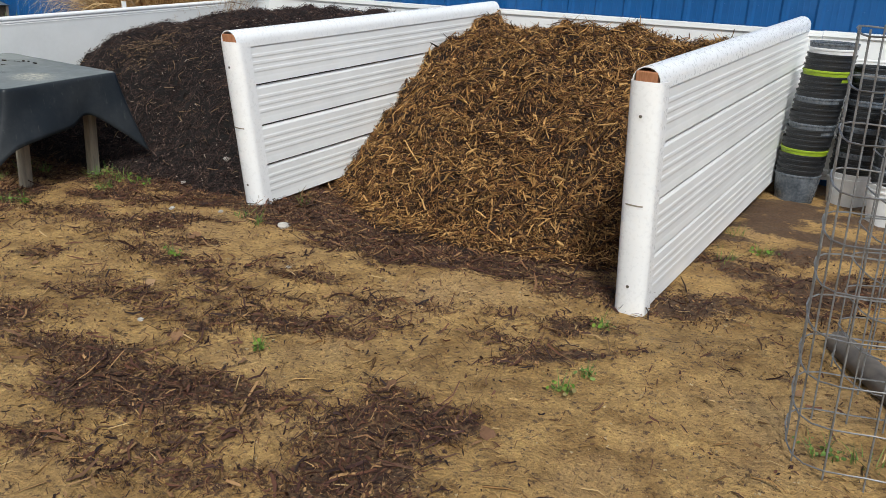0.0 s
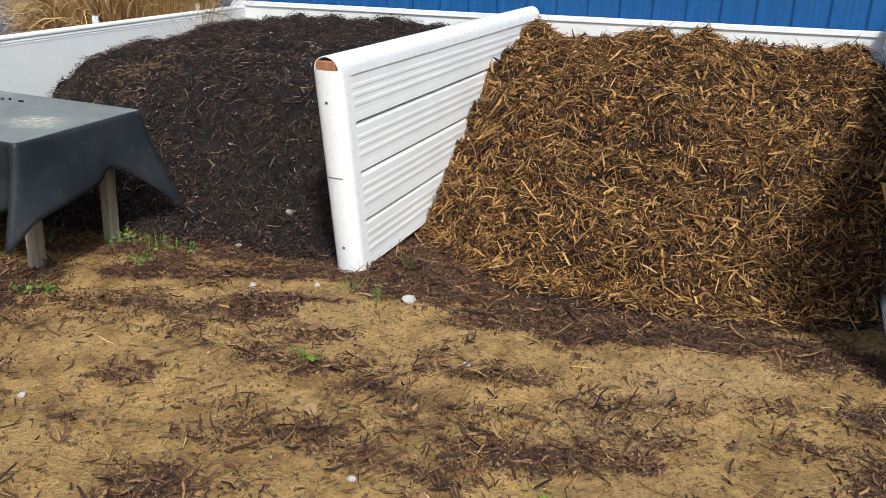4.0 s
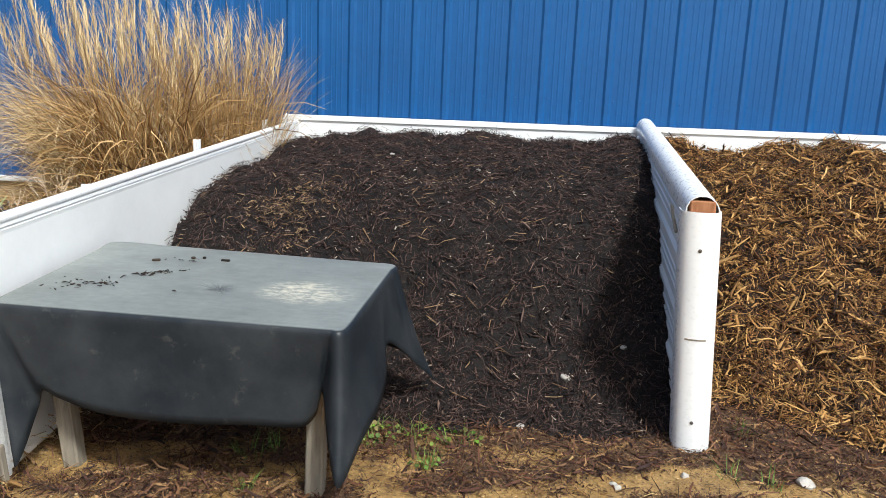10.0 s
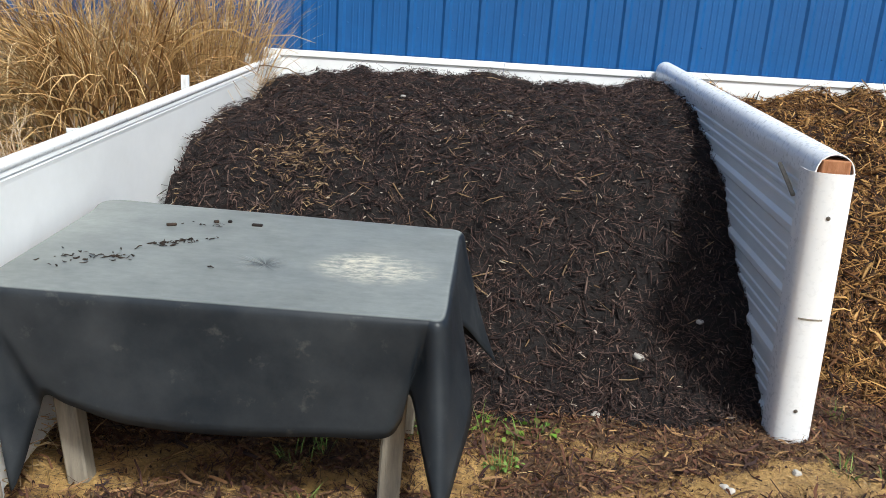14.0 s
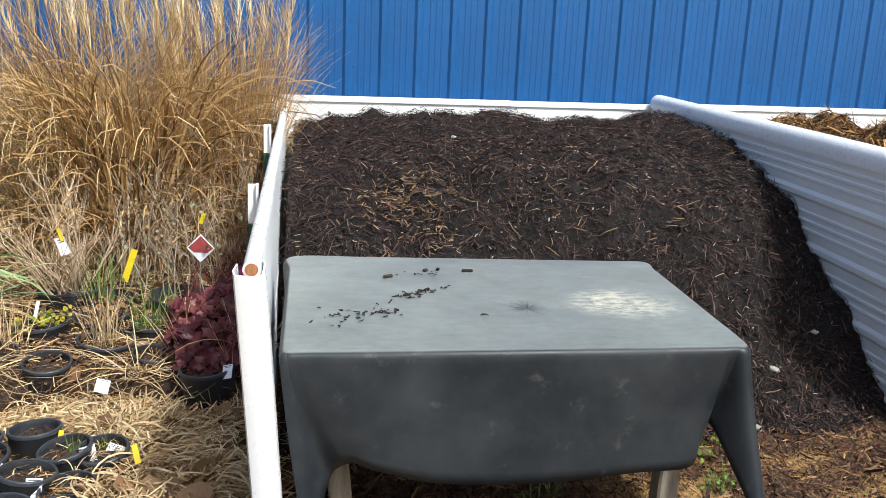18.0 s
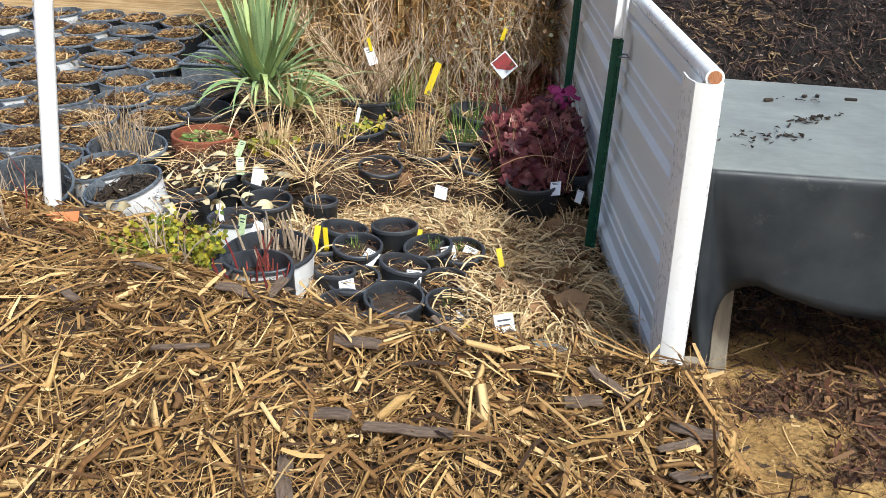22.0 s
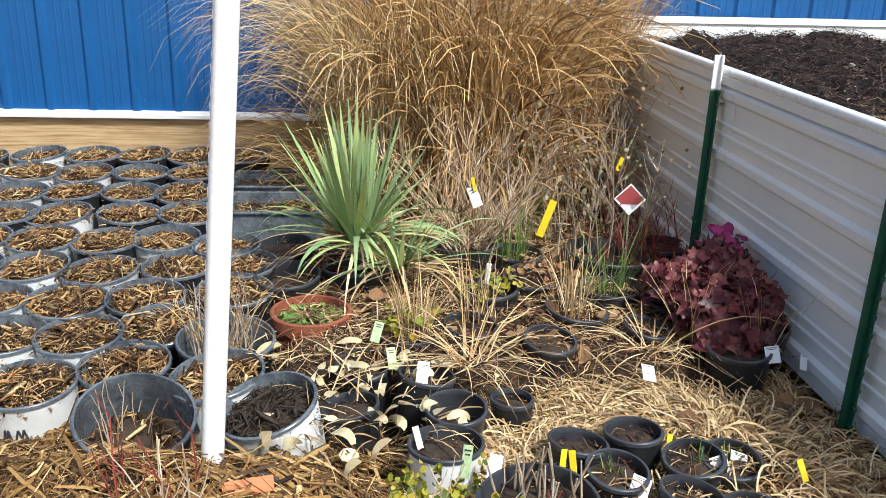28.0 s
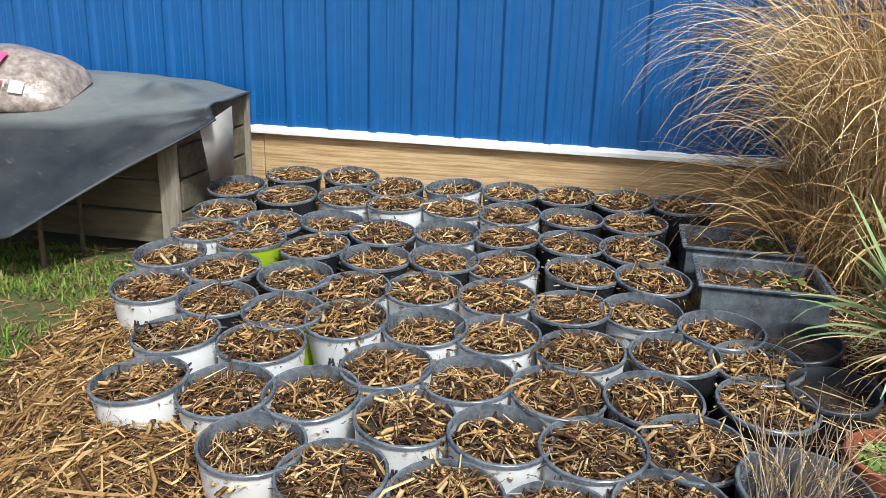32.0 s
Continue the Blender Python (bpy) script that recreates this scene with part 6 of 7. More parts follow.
for tx, ty, tz, tw, th, yaw, tilt, mat, marks in TAGS + MORE_TAGS:
    m = TAG_WHITE if mat == "pic" else mat or simple("green_print_tag", (0.32, 0.48, 0.20), (0.55, 0.62, 0.42), 80, 0.4, 0, 200)
    tag_plate(tx, ty, tz, tw, th, yaw, tilt, m, {0: "plain plastic plant tag stuck in a pot", 1: "white plant tag with a line of writing", 2: "printed plastic plant tag stuck in a pot"}[marks], marks)


def build_fabric_strip():
    """A crumpled weed-cloth strip with stitched edges, half under the mulch."""
    nu, nv = 40, 8
    U, V = np.meshgrid(np.linspace(0, 1, nu), np.linspace(-1, 1, nv), indexing="ij")
    X = -3.10 + 0.52 * U
    Y = -0.645 - 0.05 * U + 0.035 * V * (1 + 0.4 * np.sin(9 * U))
    Z = 0.165 + 0.018 * rough(U * 4, V, 2, 81, 3) + 0.012 * (1 - V ** 2)
    ob = tagged(linked("fabric_strip", mesh_np("fabric_strip", np.stack([X, Y, Z], -1), grid_quads(nu, nv), True), simple("grey_weed_cloth", (0.10, 0.115, 0.12), (0.17, 0.185, 0.185), 14, 0.5)), "crumpled grey woven cloth strip with teal stitching in mulch", "cloth strip")
    ob.modifiers.new("thick", "SOLIDIFY").thickness = 0.002
    teal = simple("teal_thread", (0.02, 0.16, 0.15), (0.03, 0.22, 0.20), 40, 0.6)
    for k in range(2, nu - 3, 2):
        p, q = (Vector((X[j, 1], Y[j, 1], Z[j, 1] + 0.002)) for j in (k, k + 1))
        part("stitch", tube([p, q], 0.0022, 5), teal, ob)


build_fabric_strip()


# bark slabs lying on the golden mulch
rng = np.random.default_rng(611)
BARK = simple("grey_brown_bark", (0.075, 0.05, 0.036), (0.17, 0.12, 0.085), 30, 0.9, 0, 90, 0.6, (1, 6, 1))
for k in range(46):
    bx, by = rng.uniform(-4.3, -2.3), rng.uniform(-1.7, -0.62)
    if float(berm_z(bx, by)) < 0.03:
        continue
    slab = new("bark_piece")
    tagged(slab, "splintered grey-brown bark piece lying on golden mulch", "bark piece", "bark pieces")
    ln, wd = rng.uniform(0.06, 0.17), rng.uniform(0.014, 0.032)
    bm = box(ln, wd, rng.uniform(0.004, 0.009), (0, 0, 0), 0.0015)
    bmesh.ops.subdivide_edges(bm, edges=[e for e in bm.edges if abs(e.verts[0].co.x - e.verts[1].co.x) > ln * 0.5], cuts=4)
    for v in bm.verts:
        v.co.y += 0.006 * noise.noise(Vector((v.co.x * 40, k, 0)))
        v.co.z += 0.006 * noise.noise(Vector((v.co.x * 25, k, 7)))
        v.co.y *= 1 - 0.5 * max(0, abs(v.co.x) / ln - 0.3) * (1 + (k % 3))
    part("bark", bm, BARK, slab)
    slab.matrix_world = pose(bx, by, float(berm_surface(bx, by)) + 0.03, rng.uniform(-14, 14), rng.uniform(-14, 14), rng.uniform(0, 360))


# ---- planter boxes ----
def planter(x0, x1, y0, y1, z, label, filled):
    root = tagged(new("planter_box"), label, "planter box", "planter boxes")
    h, t = 0.16, 0.006
    cx, cy = (x0 + x1) / 2, (y0 + y1) / 2
    part("front_wall", box(x1 - x0, t, h, (cx, y0, z - h / 2), 0.002), POT_RIM, root)
    part("back_wall", box(x1 - x0, t, h, (cx, y1, z - h / 2), 0.002), POT_RIM, root)
    part("side_wall", box(t, y1 - y0 - t, h, (x0 + t / 2, cy, z - h / 2), 0.002), POT_RIM, root)
    part("side_wall", box(t, y1 - y0 - t, h, (x1 - t / 2, cy, z - h / 2), 0.002), POT_RIM, root)
    lip = bmesh.new()
    for sx, sy, px, py in ((x1 - x0 + 0.03, 0.018, cx, y0 - 0.006), (x1 - x0 + 0.03, 0.018, cx, y1 + 0.006), (0.018, y1 - y0 - 0.008, x0 - 0.006, cy), (0.018, y1 - y0 - 0.008, x1 + 0.006, cy)):
        box(sx, sy, 0.012, (px, py, z), 0.003, None, lip)
    part("lip", lip, POT_RIM, root)
    part("soil", box(x1 - x0 - 0.016, y1 - y0 - 0.016, h * 0.7, (cx, cy, z - h * 0.62), 0.004), SOIL, root)
    rng = np.random.default_rng(int(1000 * abs(x0)))
    n = 130 if filled else 40
    at = np.column_stack([rng.uniform(x0 + 0.02, x1 - 0.02, n), rng.uniform(y0 + 0.02, y1 - 0.02, n), np.full(n, z - h * 0.26) + rng.uniform(0, 0.02, n)])
    tagged(linked("mulch_bits", sliver_mesh("mulch_bits", at, rng.uniform(0.02, 0.09, n), rng.uniform(0.003, 0.01, n), rng, None, 0.25), BROWN_LID, root), kind="stuff")
    n = 40
    at = np.column_stack([rng.uniform((x0 + x1) / 2, x1 - 0.02, n), rng.uniform(y0 + 0.02, y1 - 0.02, n), np.full(n, z - h * 0.2)])
    tagged(linked("weeds", leaf_mesh("weeds", at, rng.normal(0, 0.5, (n, 3)) + (0, 0, 1), rng.uniform(0.01, 0.03, n), rng), LAWN_BLADE, root), kind="stuff")


planter(-4.36, -3.95, 2.06, 2.36, 0.27, "dark grey plastic planter box, nearly bare", False)
planter(-4.33, -3.92, 1.66, 1.98, 0.26, "dark grey plastic planter box filled with mulch", True)


# ---- white pole ----
def build_pole():
    root = tagged(new("plastic_pole"), "tall white plastic pipe standing in mulch", "pole")
    part("pipe", tube([(-4.120, -0.134, -0.05), (-3.948, -0.007, 2.2)], 0.0250, 18), PVC, root, "", True)
    rng = random.Random(4)
    z = 0.62
    ink = simple("faint_pipe_print", (0.30, 0.32, 0.42), (0.4, 0.42, 0.5), 40, 0.5)
    while z < 1.5:
        w = rng.uniform(0.008, 0.03)
        part("printed_bar", box(0.0010, 0.006, w, (-4.1162 + 0.0764 * z - 0.0243, -0.134 + 0.0564 * z - 0.006, z), 0), ink, root)
        z += w + rng.uniform(0.006, 0.014) + (0.05 if rng.random() < 0.15 else 0)


build_pole()
tag = tagged(new("row_marker"), "orange plastic marker strip by the pole", "marker")
part("strip", box(0.105, 0.004, 0.034, (0, 0, 0), 0.0012), simple("orange_plastic", (0.60, 0.20, 0.08), (0.55, 0.17, 0.06), 30, 0.45), tag)
tag.matrix_world = pose(-4.005, -0.26, 0.235, -50, -6, 4)
small_pot(-4.02, -0.24, 0.215, 0.075, 0.14, label="small black pot buried in mulch by the pole", seed=77, fill=0.6)
rng = np.random.default_rng(97)
for (cx, cy), mat, lab in (((-4.17, -0.33), RED_TWIG, "bare red dogwood stems"), ((-4.12, -0.42), TWIG, "thin bare twigs by the pole")):
    root = tagged(new("dogwood_shrub"), lab, "bare shrub")
    stems("twig_tangle", np.column_stack([cx + rng.normal(0, 0.05, 9), cy + rng.normal(0, 0.05, 9), np.full(9, 0.15)]), rng.uniform(0.12, 0.34, 9), 0.7, 0.003, rng, mat, root, 2)


# ---- far corner: crate, tarp and bag ----
def build_crate_corner():
    root = tagged(new("wooden_crate"), "weathered slatted wooden crate by the building", "crate")
    x0, x1, y0, y1 = -7.9, -6.535, 2.12, 2.82
    for k in range(4):
        z = 0.05 + k * 0.15
        part("slat", box(x1 - x0 - 0.03, 0.022, 0.138, ((x0 + x1) / 2 - 0.01, y0, z + 0.07), 0.004), CRATE_WOOD, root)
        part("slat", box(0.022, y1 - y0 - 0.06, 0.138, (x1 - 0.012, (y0 + y1) / 2, z + 0.07), 0.004), CRATE_WOOD, root)
    for px, py in ((x1 - 0.03, y0 - 0.028), (x1 - 0.03, y1), (x0 + 0.03, y0 - 0.028), (x0 + 0.03, y1)):
        part("corner_post", box(0.085, 0.032, 0.64, (px, py, 0.33), 0.004), GREY_WOOD, root)
    part("lid", box(x1 - x0, y1 - y0, 0.02, ((x0 + x1) / 2, (y0 + y1) / 2, 0.648), 0.004), CRATE_WOOD, root)
    stand = tagged(new("steel_stand"), "thin rusty steel-legged stand under the tarp", "stand")
    steel = simple("rusty_steel", (0.10, 0.075, 0.06), (0.16, 0.11, 0.08), 30, 0.6, 0.5)
    for lx, ly in ((-6.95, 1.72), (-7.5, 1.72), (-6.98, 2.02), (-7.5, 2.02)):
        part("leg", tube([(lx, ly, -0.02), (lx + 0.01, ly, 0.395)], 0.011, 8), steel, stand)
    part("brace", tube([(-6.95, 1.72, 0.2), (-7.5, 1.72, 0.2)], 0.008, 8), steel, stand)
    part("top_board", box(0.66, 0.34, 0.02, (-7.22, 1.88, 0.402), 0.004), GREY_WOOD, stand)
    # tarp over both: from the wall over the crate's edge and down at the front
    nu, nv = 60, 56
    lines = (((-6.52, 2.86, 0.665), (-7.1, 2.90, 0.70), (-8.1, 2.92, 0.74)), ((-6.42, 2.42, 0.672), (-7.1, 2.45, 0.745), (-8.1, 2.45, 0.77)), ((-6.38, 2.16, 0.668), (-6.93, 1.90, 0.612), (-8.1, 1.62, 0.58)), ((-6.33, 2.09, 0.63), (-6.88, 1.45, 0.243), (-7.8, 1.15, 0.21)))
    su, sv = np.linspace(0, 1, nu), np.linspace(0, 3, nv)
    rails = np.stack([np.stack([np.interp(su, [0, 0.35, 1], [p[k] for p in ln]) for k in range(3)], -1) for ln in lines])
    P = np.empty((nu, nv, 3))
    for j, v in enumerate(sv):
        i = min(int(v), 2)
        f = v - i
        lo, hi = rails[max(i - 1, 0)], rails[min(i + 2, 3)]
        one, two = rails[i], rails[i + 1]
        P[:, j] = one + (two - one) * f + 0.18 * f * (1 - f) * ((one - lo) * (1 - f) - (hi - two) * f)
    U, W = np.meshgrid(su, sv, indexing="ij")
    P[..., 2] += 0.012 * rough(U * 5, W, 1.2, 64, 3)
    P[..., 1] += 0.02 * np.sin(U * 16 + 1) * np.maximum(W - 2, 0)
    P[..., 2] += 0.05 * np.exp(-((U - 0.16) / 0.05) ** 2 - ((W - 1.2) / 0.4) ** 2)
    me = mesh_np("tarp", P, grid_quads(nu, nv), True)
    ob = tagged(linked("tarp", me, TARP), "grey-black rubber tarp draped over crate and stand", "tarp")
    mod = ob.modifiers.new("thick", "SOLIDIFY")
    mod.thickness, mod.offset = 0.004, 1
    flap = mesh_np("flap", [(-6.400, 2.085, 0.596), (-6.360, 2.307, 0.662), (-6.370, 2.326, 0.505), (-6.410, 2.138, 0.472), (-6.390, 2.349, 0.339), (-6.430, 2.211, 0.334)], [(0, 1, 2, 3), (3, 2, 4, 5)])
    fl = linked("flap", flap, simple("pale_sheet_underside", (0.36, 0.35, 0.33), (0.26, 0.25, 0.23), 9, 0.7), ob, "pale underside flap of the tarp")
    fl.modifiers.new("thick", "SOLIDIFY").thickness = 0.004
    # bag of mulch
    bag = tagged(new("mulch_bag"), "clear plastic sack of bark mulch with pink print", "bag")
    nu, nv = 48, 30
    th, s = np.meshgrid(np.linspace(0, 2 * np.pi, nu), np.linspace(-1, 1, nv), indexing="ij")
    fat = np.sqrt(np.maximum(0.0, 1 - np.abs(s) ** 3.2))
    X = 0.40 * s
    Y = 0.23 * np.cos(th) * (0.55 + 0.45 * fat)
    Z = 0.15 * np.sin(th) * fat * (1 + 0.08 * rough(s * 2, th, 2, 66, 2))
    Z = np.where(Z < 0, Z * 0.35, Z)
    me = mesh_np("sack", np.stack([X, Y, Z], -1), grid_quads(nu, nv), True)
    m, nt, b = material("mulch_filled_plastic", 0.28)
    chips = noise_tex(nt, 28, 5, 0.7)
    nt.links.new(ramp(nt, chips, (0.3, (0.10, 0.075, 0.06)), (0.5, (0.27, 0.22, 0.19)), (0.7, (0.46, 0.40, 0.36))), b.inputs["Base Color"])
    bump(nt, b, chips, 0.4, 0.01)
    linked("sack", me, m, bag)
    pink, white = simple("pink_print", (0.72, 0.10, 0.22), (0.66, 0.08, 0.19), 20, 0.35), simple("white_print", (0.8, 0.78, 0.78), (0.74, 0.72, 0.72), 20, 0.35)

    def patch(name, s0, s1, a0, a1, mat, lift):
        ss, aa = np.meshgrid(np.linspace(s0, s1, 10), np.linspace(a0, a1, 10), indexing="ij")
        f = np.sqrt(np.maximum(0, 1 - np.abs(ss) ** 3.2))
        q = np.stack([0.40 * ss, 0.23 * np.cos(aa) * (0.55 + 0.45 * f) - lift, 0.15 * np.sin(aa) * f * 1.05 + lift * 1.5], -1)
        linked(name, mesh_np(name, q, grid_quads(10, 10), True), mat, bag)

    patch("pink_panel", -0.55, 0.42, 1.75, 2.25, pink, 0.004)
    patch("pink_panel", -0.6, 0.50, 2.45, 2.78, pink, 0.004)
    patch("white_panel", 0.58, 0.70, 2.42, 2.72, white, 0.006)
    patch("white_bars", -0.4, 0.15, 1.9, 2.05, white, 0.008)

    def bag_text(body, s, a, size):
        cu = bpy.data.curves.new("print", "FONT")
        cu.body, cu.size, cu.extrude = body, size, 0.0008
        tmp = bpy.data.objects.new("print", cu)
        scene.collection.objects.link(tmp)
        bpy.context.view_layer.update()
        me = bpy.data.meshes.new_from_object(tmp)
        bpy.data.objects.remove(tmp)
        ob = linked("printed_text", me, white, bag, "white printed text")
        f = math.sqrt(1 - abs(s) ** 3.2)
        ob.matrix_basis = pose(0.40 * s, 0.23 * math.cos(a) * (0.55 + 0.45 * f) - 0.012, 0.15 * math.sin(a) * f * 1.05 + 0.004, 52, 0, 0)

    bag_text("2", 0.16, 2.72, 0.085)
    bag_text("CU FT", 0.30, 2.58, 0.04)
    bag.matrix_world = pose(-7.47, 2.10, 0.735, 15, 5, 10) @ Matrix.Scale(1.12, 4)


build_crate_corner()
WEEDS = [(-1.26, -1.456, 0.06, 0), (-1.40, -1.44, 0.04, 1), (-1.03, -1.86, 0.03, 0), (-1.17, -0.07, 0.05, 1), (-0.85, 0.01, 0.06, 1), (-0.93, -0.18, 0.04, 0), (-1.11, -0.70, 0.03, 1), (0.29, -0.73, 0.03, 1), (0.27, -0.13, 0.04, 0), (-1.51, -0.50, 0.03, 0), (-1.03, -0.65, 0.03, 1), (2.51, 1.40, 0.06, 0), (2.58, 0.84, 0.05, 0)]
WEEDS += [(2.73, 1.06, 0.04, 1), (2.43, -0.92, 0.03, 1), (2.46, -0.77, 0.02, 1), (0.13, -0.10, 0.04, 0), (-1.03, 0.01, 0.07, 1), (-1.58, -0.28, 0.05, 0), (3.38, -0.80, 0.05, 0), (2.35, -0.32, 0.03, 1), (3.25, -0.84, 0.04, 1), (0.26, 0.29, 0.03, 0), (1.33, -1.25, 0.02, 1), (-0.95, -0.18, 0.04, 1), (-1.51, -0.19, 0.03, 0), (-1.18, 0.02, 0.03, 1)]
STONES = [(0.411, -0.067, 0.065), (-0.27, -0.25, 0.03), (-0.56, 0.21, 0.03), (-1.17, 0.16, 0.025), (-1.38, -1.40, 0.03), (0.78, -1.34, 0.025), (0.84, -0.52, 0.03), (-0.28, -0.23, 0.03), (-0.45, -1.34, 0.03), (-0.02, -0.11, 0.03)]
LEAVES = [(0.19, -0.52), (-0.80, -1.97), (1.00, -1.35), (1.36, -1.37), (1.91, -1.22), (-0.27, -1.71), (-0.13, -1.19), (2.35, -1.33), (0.19, -0.49), (0.47, -1.03), (3.13, -0.45)]


def build_lawn():
    rng = np.random.default_rng(120)
    xs, ys = np.arange(-9.6, -6.3, 0.04), np.arange(-1.9, 2.95, 0.04)
    X, Y = np.meshgrid(xs, ys, indexing="ij")

    def cover(x, y):
        wave = rough(x, y, 2, 33, 3)
        return smooth01((-6.42 + 0.12 * wave - x) / 0.12) * smooth01((x + 9.3 + 0.6 * wave) / 0.3) * smooth01((y + 1.3 + 0.8 * wave) / 0.3)

    def turf_z(x, y):
        return dirt_z(x, y) + np.where(cover(x, y) > 0.3, 0.008 + 0.01 * cover(x, y), -0.05) + 0.012 * rough(x, y, 11, 36, 3)

    me = mesh_np("lawn", np.stack([X, Y, turf_z(X, Y)], -1), grid_quads(len(xs), len(ys)), True)
    tagged(linked("lawn", me, simple("mossy_turf", (0.045, 0.075, 0.012), (0.085, 0.058, 0.028), 7, 0.95, 0, 90, 0.9)), "rough mossy green lawn strip with bare brown patches", "lawn", kind="structure")
    n = 34000
    x, y = rng.uniform(-8.3, -6.35, n), -0.3 + 2.35 * rng.uniform(0, 1, n)
    patch = rough(x, y, 3, 35, 3) + 0.3 * rough(x, y, 12, 37, 2)
    keep = (cover(x, y) > 0.4) & (patch > rng.uniform(-0.45, 0.15, n)) & (y < 1.95 + 0.2 * rough(x, y, 3, 38, 2))
    x, y = x[keep], y[keep]
    m = len(x)
    me = blade_mesh("lawn_blades", np.column_stack([x, y, turf_z(x, y) - 0.004]), rng.uniform(0, 6.28, m), rng.uniform(0.018, 0.055, m), rng.uniform(0.004, 0.010, m), rng.uniform(0.2, 1.3, m), rng.uniform(0, 1.4, m), rng, 3)
    tagged(linked("lawn_blades", me, LAWN_BLADE), "short mixed green grass blades", "grass", kind="stuff")
    k = 1500
    x, y = rng.uniform(-7.6, -6.4, k), rng.uniform(0.2, 2.1, k)
    me = strand_mesh("lawn_litter", np.column_stack([x, y, turf_z(x, y) + 0.006]), rng.uniform(0.02, 0.09, k), rng.uniform(0.003, 0.008, k), rng, 0.4, 0.10, 0.004, 3)
    tagged(linked("lawn_litter", me, DEAD_LEAF), "brown leaf and twig bits lying on the lawn", "plant litter", kind="stuff")


build_lawn()


# ---- litter, weeds and stones on the dirt ----
def build_litter():
    rng = np.random.default_rng(130)
    n = 420000
    x, y = rng.uniform(-2.6, 3.9, n), rng.uniform(-2.6, 1.2, n)
    keep = rng.uniform(0, 1, n) < 0.035 + 0.60 * smooth01((litter_thick(x, y) - 0.12) / 0.45)
    keep &= ~((x < -0.1) & (y > 0.3)) & ~((x > 2.3) & (rng.uniform(0, 1, n) < 0.6))
    x, y = x[keep], y[keep]
    m = len(x)
    at = np.column_stack([x, y, dirt_z(x, y) + 0.002 + 0.012 * rng.uniform(0, 1, m) ** 2])
    me = strand_mesh("mulch_litter", at, 0.008 + 0.085 * rng.uniform(0, 1, m) ** 3.2, 0.0016 + 0.010 * rng.uniform(0, 1, m) ** 3, rng, 0.5, 0.30, 0.005, 2)
    tagged(linked("mulch_litter", me, GROUND_SHREDS), "scattered dark mulch splinters on the dirt", "mulch litter", kind="stuff")
    n = 5200
    x, y = rng.uniform(-2.4, 3.7, n), rng.uniform(-2.5, 0.5, n)
    me = sliver_mesh("pale_splinters", np.column_stack([x, y, dirt_z(x, y) + 0.006]), 0.01 + 0.10 * rng.uniform(0, 1, n) ** 3, 0.0015 + 0.008 * rng.uniform(0, 1, n) ** 2, rng, None, 0.08, 0.3)
    tagged(linked("pale_splinters", me, GOLD_SHREDS), "scattered pale wood splinters on the dirt", "mulch litter", kind="stuff")
    # crumbs of sandy soil and grit
    n = 26000
    x, y = rng.uniform(-2.5, 3.7, n), rng.uniform(-2.6, 0.3, n)
    keep = rough(x, y, 2.6, 77, 3) > -0.05
    x, y = x[keep], y[keep]
    m = len(x)
    size = 0.003 + 0.010 * rng.uniform(0, 1, m) ** 4
    grit = shreds_mat("soil_crumbs", (0.20, 0.115, 0.04), (0.42, 0.28, 0.11), (0.30, 0.18, 0.06), (0.55, 0.42, 0.24), (0.14, 0.075, 0.03))
    me = sliver_mesh("soil_crumbs", np.column_stack([x, y, dirt_z(x, y) + 0.001]), size, size * rng.uniform(0.5, 1.0, m), rng, None, 0.3, 0.9)
    tagged(linked("soil_crumbs", me, grit), "crumbs of sandy soil on the dirt", "soil crumbs", kind="stuff")


build_litter()


def stone(x, y, z, size, seed, mat=STONE, name="stone", label="small pale rounded stone lying on the dirt"):
    bm = bmesh.new()
    bmesh.ops.create_icosphere(bm, subdivisions=2, radius=size / 2)
    for v in bm.verts:
        v.co *= 1 + 0.35 * noise.noise(v.co * (2.2 / size) + Vector((seed, 0, 0)))
        v.co.z *= 0.62
    ob = tagged(part(name, bm, mat, None, "", True), label, "stone", "loose stones")
    ob.location = (x, y, z)


for k, (sx, sy, ss) in enumerate(STONES):
    stone(sx, sy, float(dirt_z(sx, sy)) + ss * 0.12, ss, k)
for k, (sx, sy, ss) in enumerate(((-0.206, 0.498, 0.03), (-0.449, 0.37, 0.045), (-0.62, 0.16, 0.035), (-0.95, 1.5, 0.03), (-1.5, 1.9, 0.03))):
    stone(sx, sy, float(dark_z(sx, sy)) + 0.008, ss, k + 20, label="pale pebble lying on the dark mulch")

rng = np.random.default_rng(140)
for k, (wx, wy, ws, kind) in enumerate(WEEDS):
    z = float(dirt_z(wx, wy))
    root = tagged(new("weed"), "small green weed growing in the dirt" if kind else "tuft of green grass growing in the dirt", "weed", "weeds in the dirt")
    if kind:
        n = int(16 + 200 * ws)
        at = np.column_stack([wx + rng.normal(0, ws, n), wy + rng.normal(0, ws * 0.6, n), np.full(n, z) + rng.uniform(0.004, 0.035, n)])
        tagged(linked("leaves", leaf_mesh("leaves", at, rng.normal(0, 0.5, (n, 3)) + (0, 0, 1), rng.uniform(0.008, 0.022, n), rng), GREEN_BLADE if k % 3 == 0 else LAWN_BLADE, root), kind="stuff")
    blades_at("foliage", root, GREEN_BLADE, rng, (wx, wy, z), ws, int(12 + 170 * ws), (0.03, 0.10), (0.002, 0.005), (0, 0.8), (0, 1.2), 4)

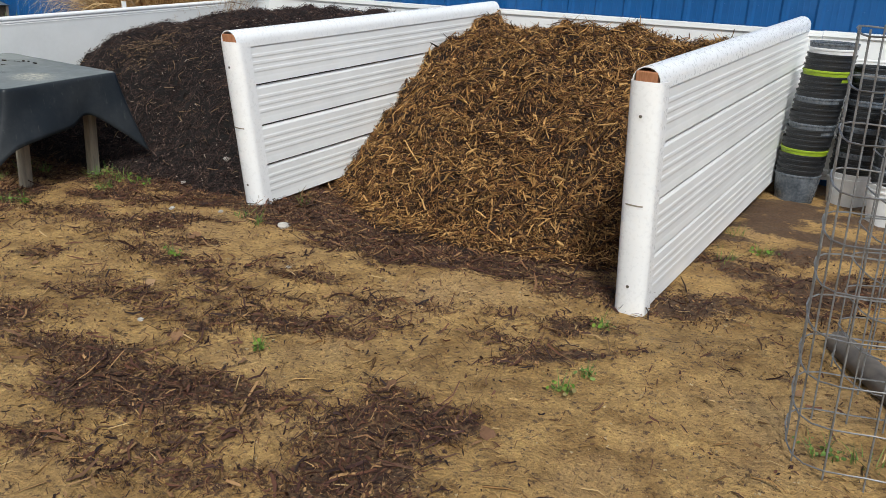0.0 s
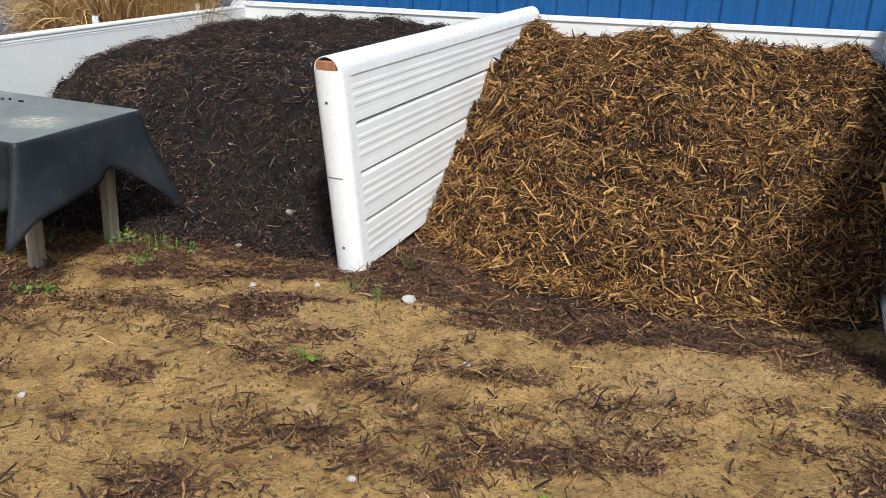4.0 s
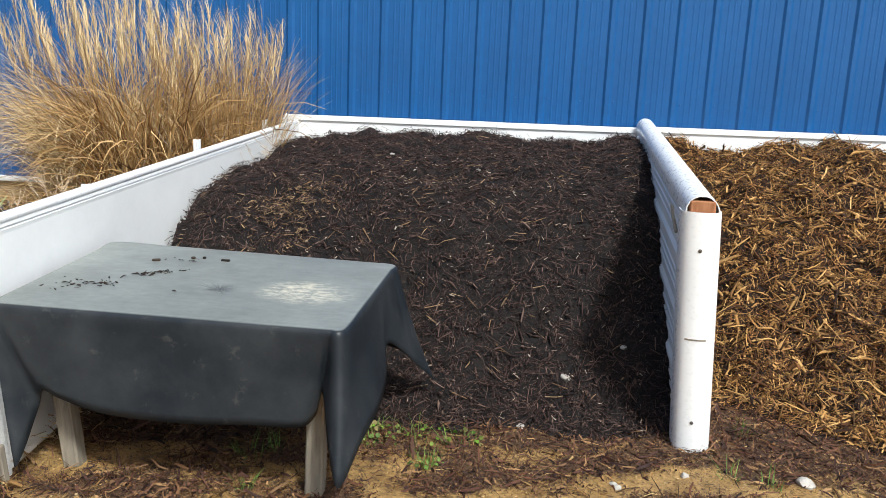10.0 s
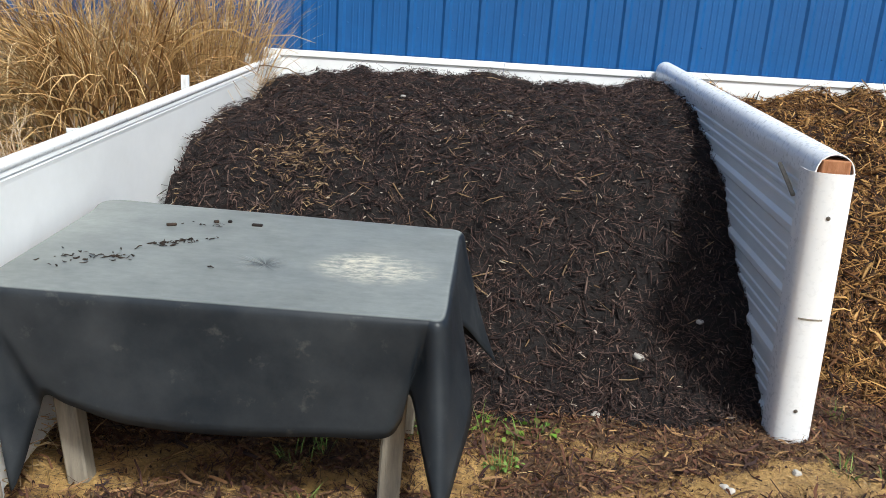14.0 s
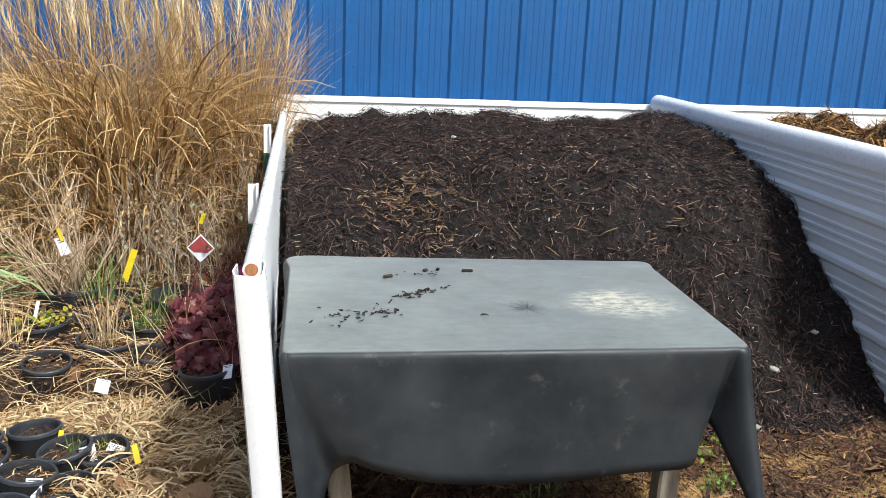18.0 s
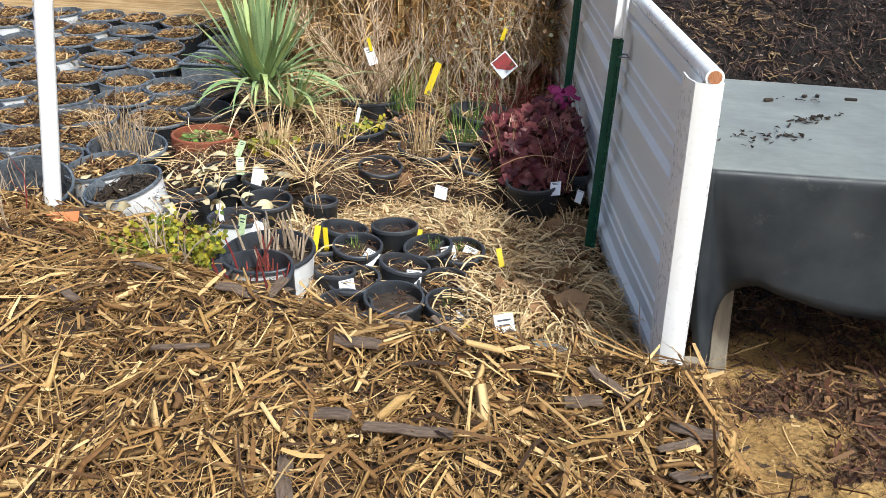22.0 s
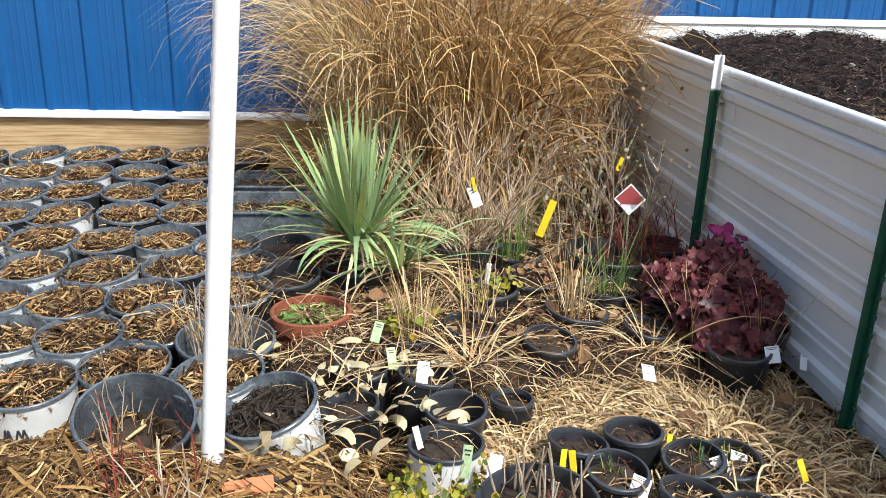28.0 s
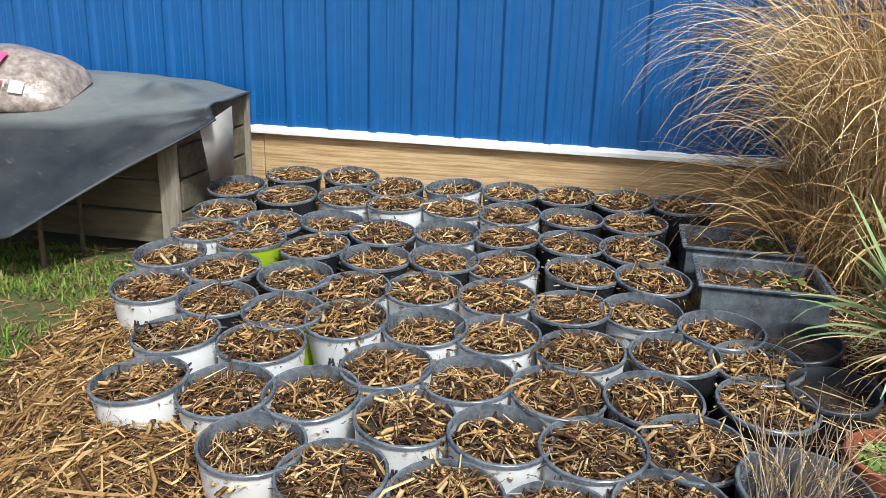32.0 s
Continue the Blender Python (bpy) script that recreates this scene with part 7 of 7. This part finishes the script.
for k, (lx, ly) in enumerate(LEAVES):
    root = tagged(new("fallen_leaf"), "curled brown fallen leaf", "leaf", "fallen leaves")
    at = np.array([(lx, ly, float(dirt_z(lx, ly)) + 0.012)])
    linked("leaf", leaf_mesh("leaf", at, [(rng.normal(0, 0.3), -0.3, 1)], [rng.uniform(0.03, 0.055)], rng, 5), DEAD_LEAF, root)


# ---- right side: pot stacks, wire cages, pipe ----
def pot_stack(x, y, n, R, lean, label, whites=(), limes=()):
    root = tagged(new("pot_stack"), label, "pot stack", "stacked nursery pots")
    prof = pot_profile(R, 0.20)
    me = bpy.data.meshes.new("stacked_pot")
    bm = lathe(prof[:10], 26)
    bm.to_mesh(me)
    bm.free()
    me.shade_smooth()
    me.set_sharp_from_angle(angle=radians(42))
    me.materials.append(POT_BLACK)
    rng = random.Random(int(x * 100))
    for k in range(n):
        ob = linked("pot", me, POT_BLACK, root)
        ob.material_slots[0].link = "OBJECT"
        ob.material_slots[0].material = POT_WHITE if k in whites else POT_GREEN if k in limes else (POT_BLACK if k % 5 else POT_RIM)
        z = 0.02 + k * 0.034
        ob.location = (x + lean[0] * z + rng.uniform(-0.003, 0.003), y + lean[1] * z, z)


pot_stack(2.66, 2.50, 26, 0.15, (0.08, 0.0), "tall leaning stack of black nursery pots", (24,), (5, 20))
pot_stack(2.98, 2.62, 22, 0.15, (0.02, 0.0), "tall stack of nursery pots with white ones at the bottom", (0, 1), ())
pot_stack(3.25, 2.25, 14, 0.15, (0.0, 0.0), "stack of black and white nursery pots", (0, 1, 2), ())


def tote(x, y, z):
    root = tagged(new("plastic_tub"), "bright blue plastic tub standing on stacked pots", "tub")
    blue = simple("blue_tub_plastic", (0.03, 0.28, 0.60), (0.025, 0.24, 0.52), 10, 0.35)
    part("tub", lathe([(0, 0), (0.13, 0), (0.16, 0.13), (0.175, 0.135), (0.175, 0.15), (0.155, 0.15), (0.125, 0.01)], 28, (x, y, z)), blue, root, "", True)


tote(3.25, 2.25, 0.665)


def wire_cage(cx, cy, yaw, height, w):
    root = tagged(new("wire_cage"), "galvanised welded-wire plant cage standing on dirt", "wire cage", "wire cages")
    n = 12
    for k in range(n):
        a = 2 * math.pi * k / n
        r = w / (abs(math.cos(a)) ** 3 + abs(math.sin(a)) ** 3) ** (1 / 3)
        x, y = r * math.cos(a), r * math.sin(a)
        part("upright_wire", tube([(x, y, -0.03), (x * 0.97, y * 0.97, height)], 0.0032, 5), WIRE, root)
    for k in range(10):
        z = 0.06 + k * (height - 0.07) / 9
        pts = []
        for j in range(25):
            a = 2 * math.pi * j / 24
            r = w / (abs(math.cos(a)) ** 3 + abs(math.sin(a)) ** 3) ** (1 / 3) * (1 - 0.03 * z) + 0.004
            pts.append((r * math.cos(a), r * math.sin(a), z + 0.008 * math.sin(3 * a)))
        part("ring_wire", tube(pts, 0.0028, 5), WIRE, root)
    root.matrix_world = pose(cx, cy, 0.02, 0, -2, yaw)


wire_cage(3.34, -0.76, 12, 1.30, 0.20)
wire_cage(3.42, -0.12, 30, 1.27, 0.20)
pipe = tagged(new("drain_pipe"), "short grey plastic pipe lying on dirt", "pipe")
part("pipe", tube([(3.20, 0.04, 0.075), (3.62, -0.62, 0.075)], 0.05, 18), HOSE, pipe, "", True)
stick = tagged(new("stick"), "short grey stick leaning on the divider", "stick")
part("wood", tube([(-0.098, 0.13, 0.855), (-0.104, 0.20, 0.90), (-0.100, 0.28, 0.930)], 0.007, 6), GREY_WOOD, stick)
